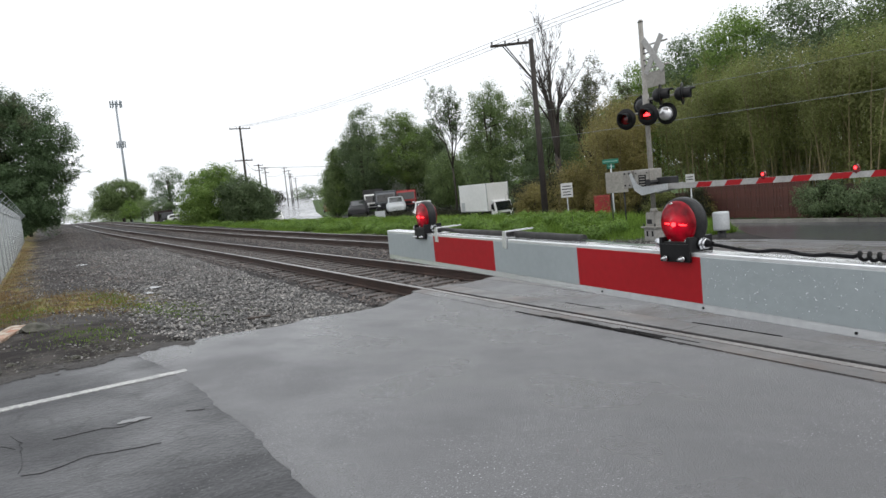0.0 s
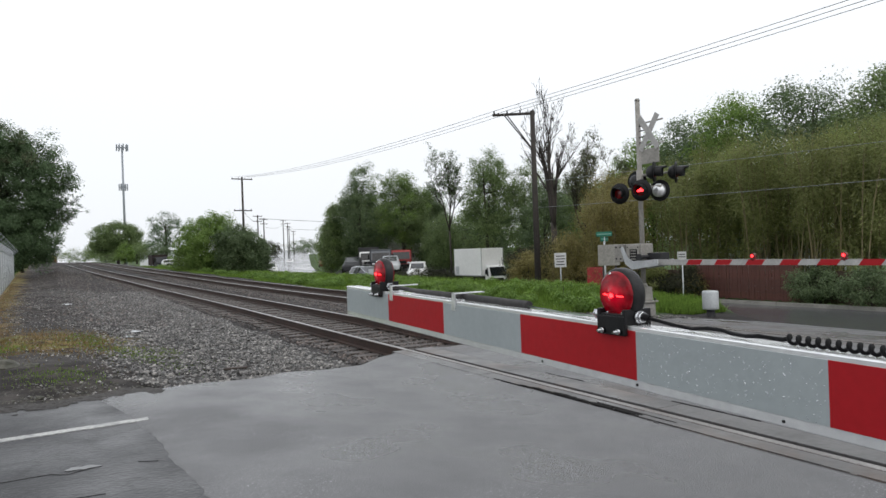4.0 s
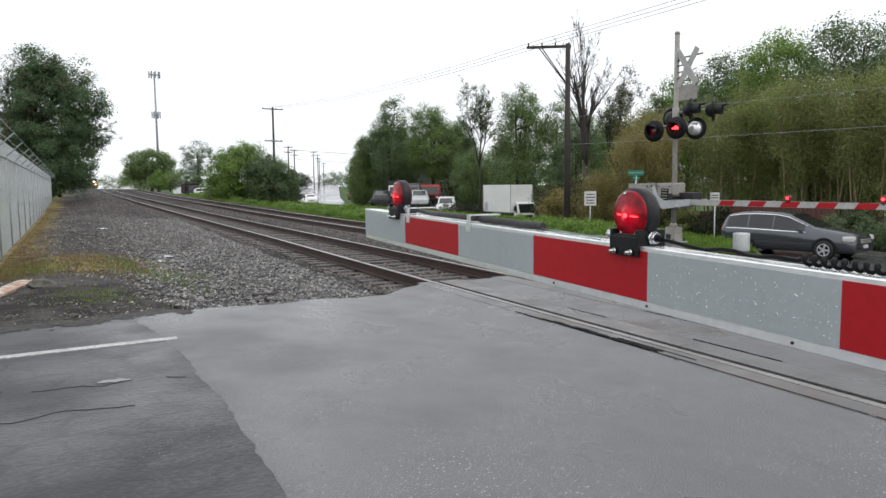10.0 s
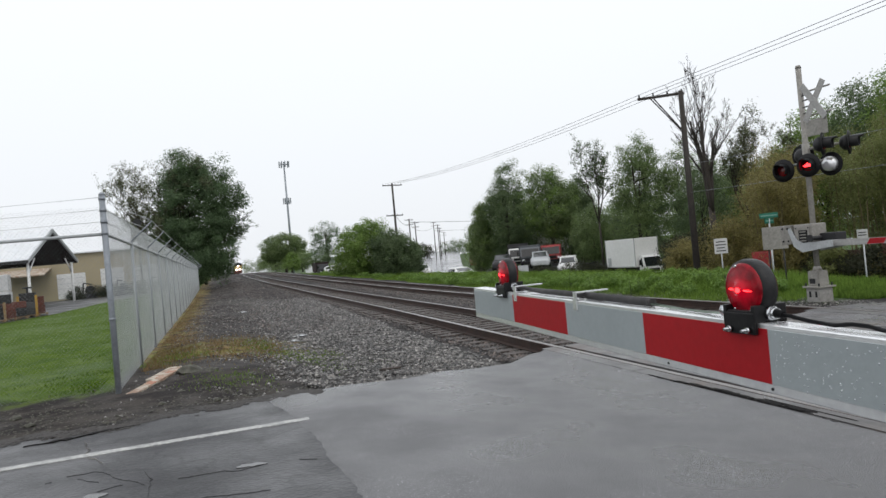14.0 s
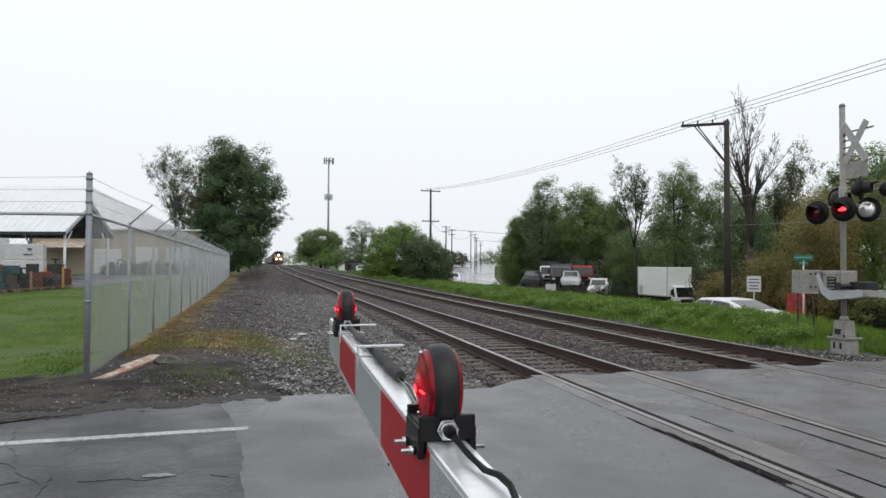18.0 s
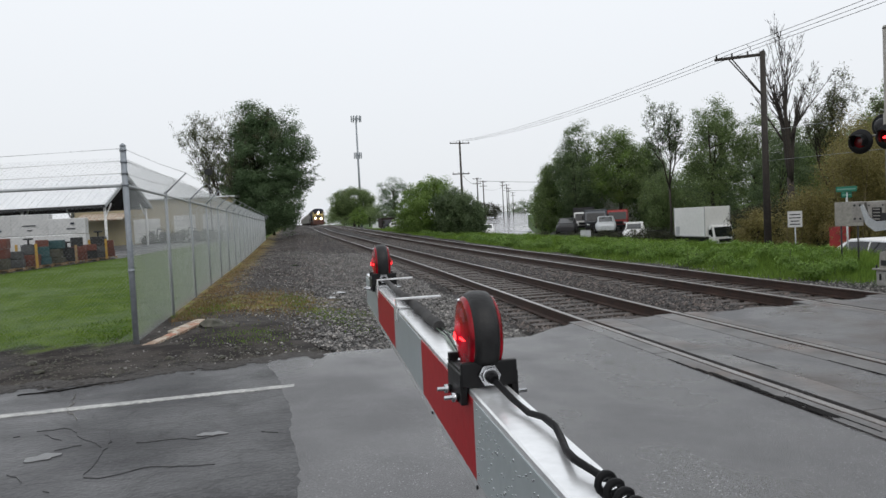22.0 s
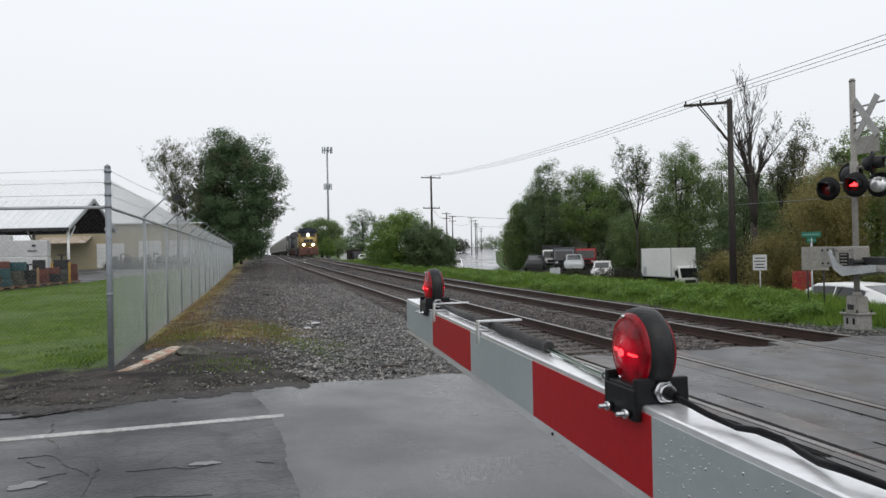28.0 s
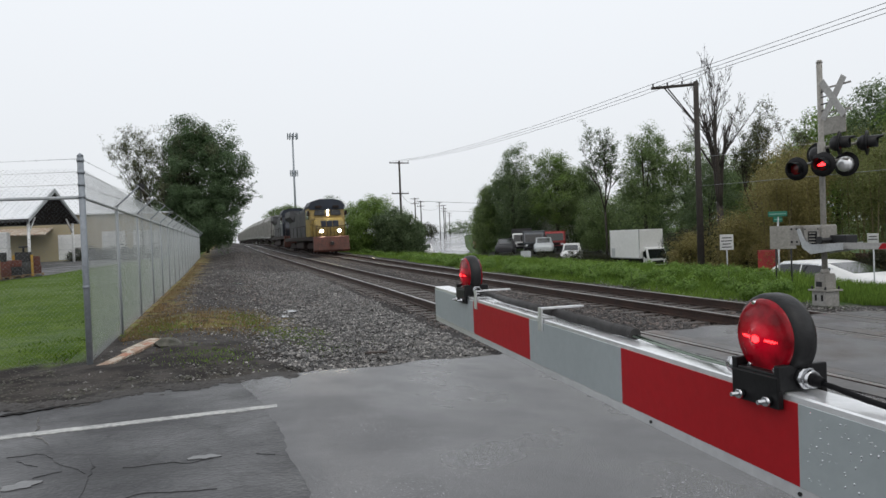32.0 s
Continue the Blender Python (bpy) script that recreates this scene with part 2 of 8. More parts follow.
add_rust(M["asphalt"], (0.058, 0.044, 0.038), 0.9, reach=((-0.1, 0.4), (7.5, 6.2)))
# pale flecks put the glints of rain into the asphalt colour
add_flecks(M["asphalt"], 60, 0.3, (0.75, 0.75, 0.77))
add_flecks(M["asphalt"], 110, 0.34, (0.5, 0.5, 0.52))
def add_bands(m, stretch, lo, hi, most):
    """Long darker bands where an old surface is worn and soaked."""
    nt = m.node_tree
    bsdf = nt.nodes["Principled BSDF"]
    tc = nt.nodes.new("ShaderNodeTexCoord")
    squash = nt.nodes.new("ShaderNodeVectorMath")
    squash.operation = "MULTIPLY"
    squash.inputs[1].default_value = (*stretch, 1.0)
    nt.links.new(tc.outputs["Object"], squash.inputs[0])
    n = nt.nodes.new("ShaderNodeTexNoise")
    n.inputs["Scale"].default_value = 1.0
    n.inputs["Detail"].default_value = 7
    n.inputs["Roughness"].default_value = 0.62
    nt.links.new(squash.outputs["Vector"], n.inputs["Vector"])
    fac = nt.nodes.new("ShaderNodeMapRange")
    for key, v in (("From Min", lo), ("From Max", hi), ("To Min", 0.0), ("To Max", most)):
        fac.inputs[key].default_value = v
    nt.links.new(n.outputs["Fac"], fac.inputs["Value"])
    mix = nt.nodes.new("ShaderNodeMixRGB")
    mix.inputs["Color2"].default_value = (0.016, 0.016, 0.018, 1)
    nt.links.new(fac.outputs["Result"], mix.inputs["Fac"])
    nt.links.new(bsdf.inputs["Base Color"].links[0].from_socket, mix.inputs["Color1"])
    nt.links.new(mix.outputs["Color"], bsdf.inputs["Base Color"])


add_bands(M["asphalt_old"], (0.7, 3.4), 0.5, 0.66, 0.75)
add_flecks(M["asphalt_old"], 55, 0.34, (0.2, 0.2, 0.21))
M["rock"] = material("mossy_brown_rock", (0.1, 0.095, 0.075), 0.7, second=(0.045, 0.045, 0.032), grain=14, stain=5, bump=0.6, contrast=0.7)
M["mud"] = material("dark_wet_mud", (0.052, 0.046, 0.042), 0.65, second=(0.026, 0.023, 0.021), grain=18, stain=5, bump=0.6, spec=0.25)
M["puddle"] = material("rain_puddle", (0.05, 0.05, 0.05), 0.05, second=(0.04, 0.04, 0.04), grain=4, stain=1, bump=0.02, spec=0.8)
M["asphalt_far"] = material("far_wet_asphalt", (0.09, 0.09, 0.095), 0.2, second=(0.06, 0.06, 0.065), grain=9, stain=0.15, bump=0.05, rough_var=0.08, spec=0.5)
M["tar"] = material("tar_seal", (0.014, 0.013, 0.013), 0.7, grain=30, stain=4, bump=0.6, spec=0.06)
M["crack_dirt"] = material("wet_dirt_in_cracks", (0.05, 0.049, 0.051), 0.42, second=(0.07, 0.069, 0.072), grain=30, stain=6, bump=0.5, spec=0.2, contrast=0.8)
M["paint_line"] = material("worn_white_road_paint", (0.5, 0.5, 0.48), 0.5, second=(0.26, 0.26, 0.26), grain=30, stain=6, bump=0.15, contrast=0.7)
M["crossing_panel"] = material("wet_crossing_concrete", (0.112, 0.108, 0.108), 0.36, second=(0.062, 0.06, 0.06), grain=18, stain=1.6, bump=0.25, rough_var=0.1)
add_rust(M["crossing_panel"], (0.13, 0.08, 0.055), 0.5)
M["rail_side"] = material("rusty_rail_side", (0.068, 0.036, 0.026), 0.55, second=(0.024, 0.016, 0.014), grain=24, stain=2, bump=0.3, metal=0.2)
M["rail_head"] = material("polished_rail_head", (0.38, 0.36, 0.35), 0.3, metal=0.85, second=(0.16, 0.145, 0.135), grain=40, stain=2, bump=0.05)
M["tie"] = material("weathered_timber_tie", (0.078, 0.06, 0.051), 0.6, second=(0.025, 0.02, 0.017), grain=16, stain=3, bump=0.7, spread=0.35)
M["stone"] = material("ballast_stone", (0.142, 0.134, 0.124), 0.36, second=(0.044, 0.041, 0.038), grain=14, stain=2, bump=0.3, spread=0.72, pale=2.0)
M["stone_brown"] = material("rust_stained_ballast", (0.082, 0.064, 0.055), 0.42, second=(0.028, 0.022, 0.019), grain=14, stain=2, bump=0.3, spread=0.75, pale=1.2)
M["galvanised"] = material("galvanised_steel", (0.55, 0.57, 0.58), 0.5, metal=0.4, second=(0.4, 0.42, 0.43), grain=26, stain=3, bump=0.08)
M["post_steel"] = material("dull_galvanised_post", (0.31, 0.34, 0.37), 0.55, metal=0.3, second=(0.22, 0.24, 0.265), grain=26, stain=3, bump=0.08)
M["post_light"] = material("light_galvanised_post", (0.3, 0.32, 0.335), 0.55, metal=0.3, second=(0.3, 0.32, 0.33), grain=26, stain=3, bump=0.08)
M["aluminium"] = material("brushed_aluminium", (0.93, 0.94, 0.95), 0.26, metal=0.6, second=(0.76, 0.77, 0.78), grain=60, stain=4, bump=0.05)
M["reflect_red"] = material("red_reflective_sheet", (0.4, 0.012, 0.018), 0.45, second=(0.31, 0.01, 0.014), grain=60, stain=5, bump=0.05, contrast=0.2, spec=0.22)
M["reflect_grey"] = material("silver_reflective_sheet", (0.365, 0.405, 0.415), 0.38, second=(0.3, 0.335, 0.345), grain=60, stain=5, bump=0.05, contrast=0.2)
M["black_plastic"] = material("black_bracket_plastic", (0.006, 0.006, 0.0065), 0.4, second=(0.011, 0.011, 0.012), grain=50, stain=6, bump=0.1, spec=0.25)
M["dark_grey_housing"] = material("dark_grey_housing", (0.012, 0.012, 0.0125), 0.42, second=(0.022, 0.022, 0.023), grain=60, stain=12, bump=0.2, spec=0.25)
M["chrome"] = material("bright_steel", (0.75, 0.76, 0.78), 0.2, metal=1.0, grain=40, stain=5, bump=0.02)
M["red_lens"] = material("red_lens", (0.42, 0.004, 0.01), 0.2, second=(0.2, 0.002, 0.005), grain=60, stain=22, bump=0.18, coat=0.35, spec=0.35, contrast=0.7)
M["lit_lens"] = material("lit_red_lens", (0.27, 0.002, 0.01), 0.22, second=(0.1, 0.001, 0.004), grain=60, stain=22, bump=0.18, coat=0.1, spec=0.22, contrast=0.7, glow=(1.0, 0.0, 0.03), glow_power=0.05)


def light_from_within(m):
    """The lens glows most in front of its diodes."""
    nt = m.node_tree
    bsdf = nt.nodes["Principled BSDF"]
    tc = nt.nodes.new("ShaderNodeTexCoord")
    d = nt.nodes.new("ShaderNodeVectorMath")
    d.operation = "MULTIPLY"
    d.inputs[1].default_value = (0.0, 0.7, 1.0)
    shift = nt.nodes.new("ShaderNodeVectorMath")
    shift.inputs[1].default_value = (0.0, 0.0, 0.008)
    nt.links.new(tc.outputs["Object"], shift.inputs[0])
    nt.links.new(shift.outputs["Vector"], d.inputs[0])
    ln = nt.nodes.new("ShaderNodeVectorMath")
    ln.operation = "LENGTH"
    nt.links.new(d.outputs["Vector"], ln.inputs[0])
    r = nt.nodes.new("ShaderNodeMapRange")
    r.interpolation_type = "SMOOTHSTEP"
    for key, v in (("From Min", 0.0), ("From Max", 0.034), ("To Min", 0.4), ("To Max", 0.025)):
        r.inputs[key].default_value = v
    nt.links.new(ln.outputs["Value"], r.inputs["Value"])
    nt.links.new(r.outputs["Result"], bsdf.inputs["Emission Strength"])


light_from_within(M["lit_lens"])
M["red_lit"] = material("lit_red_diode", (0.9, 0.03, 0.03), 0.3, glow=(1.0, 0.025, 0.03), glow_power=5.5, bump=0)
M["red_dim"] = material("dim_red_lens", (0.2, 0.004, 0.006), 0.18, second=(0.1, 0.002, 0.004), grain=60, stain=20, bump=0.2, coat=0.5)
M["white_lit"] = material("lit_headlamp", (1, 0.95, 0.8), 0.3, glow=(1.0, 0.86, 0.62), glow_power=320.0, bump=0)
M["sheath"] = material("worn_dark_grey_sheath", (0.022, 0.021, 0.021), 0.6, second=(0.045, 0.043, 0.042), grain=40, stain=14, bump=0.4, contrast=0.7)
M["lead_wire"] = material("pale_green_wire", (0.2, 0.26, 0.2), 0.45, second=(0.12, 0.16, 0.13), grain=40, stain=9, bump=0.05)
M["cable"] = material("black_cable", (0.007, 0.007, 0.008), 0.5, grain=50, stain=6, bump=0.1, spec=0.12)
M["concrete"] = material("weathered_concrete", (0.36, 0.35, 0.33), 0.8, second=(0.22, 0.21, 0.2), grain=18, stain=2, bump=0.4)
M["kerb"] = material("worn_kerb_concrete", (0.3, 0.29, 0.26), 0.75, second=(0.17, 0.165, 0.15), grain=18, stain=2, bump=0.3)
M["pole_wood"] = material("creosoted_pole_wood", (0.048, 0.04, 0.033), 0.8, second=(0.024, 0.02, 0.018), grain=10, stain=2, bump=0.5)
M["bark"] = material("dark_bark", (0.055, 0.045, 0.036), 0.85, second=(0.028, 0.023, 0.02), grain=9, stain=1.5, bump=0.7)
M["grey_paint"] = material("weathered_silver_paint", (0.36, 0.345, 0.315), 0.6, metal=0.15, second=(0.22, 0.21, 0.19), grain=20, stain=3, bump=0.1)
M["white_paint"] = material("white_vehicle_paint", (0.78, 0.78, 0.77), 0.35, second=(0.66, 0.66, 0.65), grain=6, stain=0.8, bump=0.02, contrast=0.3)
M["white_sign"] = material("white_sign_sheet", (0.62, 0.62, 0.6), 0.5, second=(0.44, 0.44, 0.43), grain=20, stain=3, bump=0.03)
M["cross_board"] = material("weathered_crossbuck_sheet", (0.46, 0.455, 0.44), 0.55, second=(0.3, 0.295, 0.285), grain=20, stain=4, bump=0.05)
M["grey_car"] = material("dark_grey_car_paint", (0.075, 0.082, 0.088), 0.24, metal=0.5, second=(0.062, 0.07, 0.084), grain=20, stain=1, bump=0.0, coat=0.8, contrast=0.2)
M["glass"] = material("dark_window_glass", (0.01, 0.012, 0.014), 0.05, second=(0.016, 0.018, 0.02), grain=4, stain=0.5, bump=0.0, spec=0.6)
M["tyre"] = material("black_tyre_rubber", (0.014, 0.014, 0.014), 0.7, grain=30, stain=4, bump=0.3)
M["loco_yellow"] = material("worn_yellow_locomotive_paint", (0.42, 0.3, 0.06), 0.55, second=(0.13, 0.09, 0.04), grain=5, stain=0.9, bump=0.05, contrast=0.5)
M["loco_blue"] = material("dark_blue_locomotive_paint", (0.022, 0.03, 0.05), 0.5, second=(0.012, 0.016, 0.026), grain=4, stain=0.6, bump=0.05)
M["loco_grey"] = material("grimy_grey_locomotive_paint", (0.1, 0.102, 0.106), 0.7, second=(0.04, 0.041, 0.043), grain=3, stain=0.5, bump=0.05)
M["loco_dark"] = material("sooty_underframe_iron", (0.014, 0.009, 0.008), 0.85, second=(0.028, 0.013, 0.011), grain=8, stain=1, bump=0.3)
M["loco_rust"] = material("rusty_red_pilot", (0.15, 0.05, 0.032), 0.6, second=(0.05, 0.025, 0.02), grain=10, stain=2, bump=0.3)
M["hopper"] = material("pale_grey_hopper_paint", (0.33, 0.33, 0.31), 0.6, second=(0.2, 0.195, 0.185), grain=3, stain=0.5, bump=0.05)
M["brown_board"] = material("dark_brown_fence_board", (0.075, 0.045, 0.032), 0.8, second=(0.035, 0.024, 0.018), grain=9, stain=1.2, bump=0.4, spread=0.3)
M["fence_wood"] = material("red_brown_fence_board", (0.115, 0.04, 0.03), 0.75, second=(0.05, 0.024, 0.02), grain=9, stain=1.2, bump=0.4, spread=0.3)
M["faded_orange"] = material("faded_orange_paint", (0.38, 0.13, 0.07), 0.7, second=(0.42, 0.3, 0.22), grain=20, stain=6, bump=0.1, contrast=0.8)
M["load_teal"] = material("dark_teal_load", (0.03, 0.09, 0.1), 0.6, second=(0.02, 0.06, 0.07), grain=6, stain=1, bump=0.2)
M["load_yellow"] = material("yellow_load_strap", (0.5, 0.3, 0.04), 0.6, second=(0.34, 0.2, 0.04), grain=6, stain=1, bump=0.1)
M["cream_wall"] = material("cream_block_wall", (0.42, 0.36, 0.24), 0.8, second=(0.34, 0.29, 0.19), grain=9, stain=0.6, bump=0.15, contrast=0.3)
M["white_roof"] = material("pale_ribbed_metal_roof", (0.82, 0.83, 0.84), 0.35, metal=0.1, second=(0.7, 0.72, 0.74), grain=5, stain=0.5, bump=0.05)
M["wrap"] = material("white_plastic_wrap", (0.62, 0.62, 0.61), 0.4, second=(0.45, 0.46, 0.46), grain=6, stain=1.2, bump=0.3)
M["pallet_red"] = material("faded_red_load", (0.17, 0.055, 0.04), 0.75, second=(0.08, 0.035, 0.028), grain=6, stain=1, bump=0.2)
M["pallet_tan"] = material("tan_pallet_wood", (0.35, 0.24, 0.12), 0.75, second=(0.22, 0.15, 0.08), grain=8, stain=1, bump=0.3)
M["red_paint"] = material("red_vehicle_paint", (0.36, 0.03, 0.03), 0.4, second=(0.24, 0.02, 0.02), grain=6, stain=1, bump=0.02)
M["green_sign"] = material("green_street_sign", (0.01, 0.16, 0.1), 0.45, second=(0.008, 0.12, 0.075), grain=20, stain=3, bump=0.02)
M["green_text"] = material("faded_sign_text", (0.2, 0.36, 0.31), 0.5, second=(0.12, 0.28, 0.22), grain=20, stain=3, bump=0.0)
M["orange"] = material("orange_cone_plastic", (0.7, 0.12, 0.02), 0.5, grain=15, stain=3, bump=0.05)
M["dark_iron"] = material("dark_iron", (0.03, 0.03, 0.032), 0.55, metal=0.3, grain=20, stain=3, bump=0.1)
M["far_wall"] = material("pale_house_siding", (0.4, 0.41, 0.42), 0.7, second=(0.32, 0.33, 0.34), grain=6, stain=0.8, bump=0.1)
M["shingle"] = material("grey_roof_shingle", (0.16, 0.165, 0.175), 0.8, second=(0.1, 0.1, 0.11), grain=7, stain=1, bump=0.3)
M["wood_board"] = material("peeling_painted_board", (0.52, 0.47, 0.39), 0.75, second=(0.3, 0.2, 0.14), grain=12, stain=3.5, bump=0.4, contrast=0.85)
M["thin_wire"] = material("dull_thin_wire", (0.3, 0.32, 0.33), 0.55, metal=0.3, second=(0.22, 0.24, 0.25), grain=26, stain=3, bump=0.02)
M["slat"] = material("grey_privacy_slat", (0.27, 0.29, 0.3), 0.5, metal=0.25, second=(0.21, 0.225, 0.235), grain=10, stain=0.9, bump=0.06, spread=0.12, contrast=0.4)

LEAF = {
    "dark": leaf_material("dark_green_leaves", (0.158, 0.213, 0.104), (0.11, 0.16, 0.078)),
    "deep": leaf_material("deep_green_leaves", (0.135, 0.2, 0.098), (0.095, 0.15, 0.073)),
    "hedge": leaf_material("brown_green_hedge_leaves", (0.06, 0.06, 0.035), (0.035, 0.045, 0.022)),
    "mid": leaf_material("mid_green_leaves", (0.2, 0.265, 0.108), (0.136, 0.195, 0.076)),
    "fresh": leaf_material("fresh_green_leaves", (0.22, 0.32, 0.08), (0.135, 0.22, 0.055)),
    "olive": leaf_material("olive_bamboo_leaves", (0.25, 0.275, 0.098), (0.165, 0.185, 0.066)),
    "lime": leaf_material("light_bamboo_leaves", (0.27, 0.32, 0.1), (0.18, 0.22, 0.07)),
    "ochre": leaf_material("ochre_willow_leaves", (0.3, 0.26, 0.1), (0.2, 0.18, 0.064)),
    "lush": leaf_material("lush_weed_leaves", (0.205, 0.32, 0.07), (0.12, 0.21, 0.045)),
    "sparse": leaf_material("small_spring_leaves", (0.17, 0.19, 0.1), (0.11, 0.125, 0.07)),
}
M["grass"] = leaf_material("wet_grass_blades", (0.19, 0.29, 0.055), (0.1, 0.17, 0.035))
M["lawn"] = leaf_material("mown_lawn_blades", (0.085, 0.15, 0.011), (0.052, 0.1, 0.009))
for wet in (M["lawn"], M["grass"]):
    wet.node_tree.nodes["Principled BSDF"].inputs["Roughness"].default_value = 0.75
    wet.node_tree.nodes["Principled BSDF"].inputs["Specular IOR Level"].default_value = 0.04
M["cane"] = material("bamboo_cane", (0.2, 0.16, 0.07), 0.6, second=(0.12, 0.1, 0.05), grain=6, stain=1, bump=0.1, spread=0.3)


# ---- building helpers ----
def box(bm, x0, x1, y0, y1, z0, z1, bevel=0.0, m=None):
    made = bmesh.ops.create_cube(bm, size=1.0)["verts"]
    bmesh.ops.scale(bm, vec=(x1 - x0, y1 - y0, z1 - z0), verts=made)
    bmesh.ops.translate(bm, vec=((x0 + x1) / 2, (y0 + y1) / 2, (z0 + z1) / 2), verts=made)
    if bevel:
        edges = list({e for v in made for e in v.link_edges})
        made = list({v for f in bmesh.ops.bevel(bm, geom=edges, offset=bevel, segments=2, affect="EDGES", profile=0.6)["faces"] for v in f.verts} | {v for v in made if v.is_valid})
    if m is not None:
        bmesh.ops.transform(bm, matrix=m, verts=made)
    return made


def rod(bm, a, b, r0, r1=None, sides=8, caps=True):
    """A round bar from a to b."""
    a, b = Vector(a), Vector(b)
    r1 = r0 if r1 is None else r1
    q = (b - a).to_track_quat("Z", "Y").to_matrix()
    rings = []
    for c, r in ((a, r0), (b, r1)):
        rings.append([bm.verts.new(c + q @ Vector((r * math.cos(2 * math.pi * i / sides), r * math.sin(2 * math.pi * i / sides), 0))) for i in range(sides)])
    for i in range(sides):
        j = (i + 1) % sides
        f = bm.faces.new((rings[0][i], rings[0][j], rings[1][j], rings[1][i]))
        f.smooth = sides > 5
    if caps:
        bm.faces.new(list(reversed(rings[0])))
        bm.faces.new(rings[1])


def tube(bm, points, radius, sides=6):
    """A bent round bar or cable through the points; radius may be a list."""
    pts = [Vector(p) for p in points]
    rings = []
    for i, p in enumerate(pts):
        d = (pts[min(i + 1, len(pts) - 1)] - pts[max(i - 1, 0)]).normalized()
        q = d.to_track_quat("Z", "Y").to_matrix()
        r = radius[i] if isinstance(radius, (list, tuple)) else radius
        rings.append([bm.verts.new(p + q @ Vector((r * math.cos(2 * math.pi * k / sides), r * math.sin(2 * math.pi * k / sides), 0))) for k in range(sides)])
    for a, b in zip(rings, rings[1:]):
        best = min(range(sides), key=lambda s: (a[0].co - b[s].co).length)
        b = b[best:] + b[:best]
        for k in range(sides):
            j = (k + 1) % sides
            bm.faces.new((a[k], a[j], b[j], b[k])).smooth = True
    bm.faces.new(list(reversed(rings[0])))
    bm.faces.new(rings[-1])


def lathe(bm, profile, sides=24, m=None):
    """Turns (radius, height) pairs about z."""
    rings = []
    for r, z in profile:
        rings.append([bm.verts.new((r * math.cos(2 * math.pi * k / sides), r * math.sin(2 * math.pi * k / sides), z)) for k in range(sides)])
    for a, b in zip(rings, rings[1:]):
        for k in range(sides):
            j = (k + 1) % sides
            bm.faces.new((a[k], a[j], b[j], b[k])).smooth = True
    bm.faces.new(list(reversed(rings[0])))
    bm.faces.new(rings[-1])
    if m is not None:
        bmesh.ops.transform(bm, matrix=m, verts=[v for ring in rings for v in ring])


def prism(bm, outline, axis, a, b, m=None):
    """Pushes a flat outline along an axis: outline pairs are the other two coordinates in order."""
    def at(p, s):
        return {"x": (s, p[0], p[1]), "y": (p[0], s, p[1]), "z": (p[0], p[1], s)}[axis]
    lo = [bm.verts.new(at(p, a)) for p in outline]
    hi = [bm.verts.new(at(p, b)) for p in outline]
    n = len(outline)
    for i in range(n):
        j = (i + 1) % n
        bm.faces.new((lo[i], lo[j], hi[j], hi[i]))
    bm.faces.new(list(reversed(lo)))
    bm.faces.new(hi)
    if m is not None:
        bmesh.ops.transform(bm, matrix=m, verts=lo + hi)


def mesh_of(name, bm, mats):
    bmesh.ops.recalc_face_normals(bm, faces=bm.faces)
    me = bpy.data.meshes.new(name)
    bm.to_mesh(me)
    bm.free()
    for m in mats if isinstance(mats, (list, tuple)) else (mats,):
        me.materials.append(m)
    return me


def part(name, bm, mat, parent, label=""):
    ob = new(name, mesh_of(name, bm, mat))
    ob.parent = parent
    if label:
        ob["label"] = label
    return ob


def thing(name, m, label, category, group="", kind=""):
    ob = new(name)
    ob.empty_display_size = 0.2
    ob.matrix_basis = m
    return tagged(ob, label, category, group, kind)


def solo(name, bm, mat, label, category, group="", kind="", m=None):
    ob = new(name, mesh_of(name, bm, mat))
    if m is not None:
        ob.matrix_basis = m
    return tagged(ob, label, category, group, kind)


def cloud(name, verts, faces, mat):
    """A large mesh from arrays, all faces with the same number of corners."""
    me = bpy.data.meshes.new(name)
    verts = np.asarray(verts, dtype=np.float32)
    faces = np.asarray(faces, dtype=np.int32)
    k = faces.shape[1]
    me.vertices.add(len(verts))
    me.vertices.foreach_set("co", verts.ravel())
    me.loops.add(faces.size)
    me.loops.foreach_set("vertex_index", faces.ravel())
    me.polygons.add(len(faces))
    me.polygons.foreach_set("loop_start", np.arange(0, faces.size, k, dtype=np.int32))
    me.update(calc_edges=True)
    me.validate()
    me.materials.append(mat)
    return me


def smooth(a, b, v):
    t = np.clip((np.asarray(v, dtype=float) - a) / (b - a), 0, 1)
    return t * t * (3 - 2 * t)


# ---- lie of the land ----
BEND_Y = [-2000, 12, 20, 30, 40, 54, 65, 77, 105, 150, 188, 404, 552, 3000]
BEND_X = [0, 0, -0.15, -0.6, -1.15, -1.95, -2.45, -2.9, -3.6, -4.95, -6.0, -10.8, -15.0, -90]
RISE_Z = [0, 0, 0.02, 0.12, 0.28, 0.5, 0.66, 0.82, 1.2, 1.42, 1.42, 1.42, 1.42, 1.42]


def track_bend(y):
    """Sideways drift of the tracks along their length."""
    return np.interp(y, BEND_Y, BEND_X)


def track_rise(y):
    """The tracks climb a little, away from the crossing."""
    return np.interp(y, BEND_Y, RISE_Z)


def road_height(x):
    """The crossing road: a little high on the near side, level over the rails, falling away beyond them."""
    return 0.22 * (1 - smooth(-4.2, -0.9, x)) - 0.3 * smooth(5.6, 9.5, x) - 1.1 * smooth(8.0, 16.5, x)


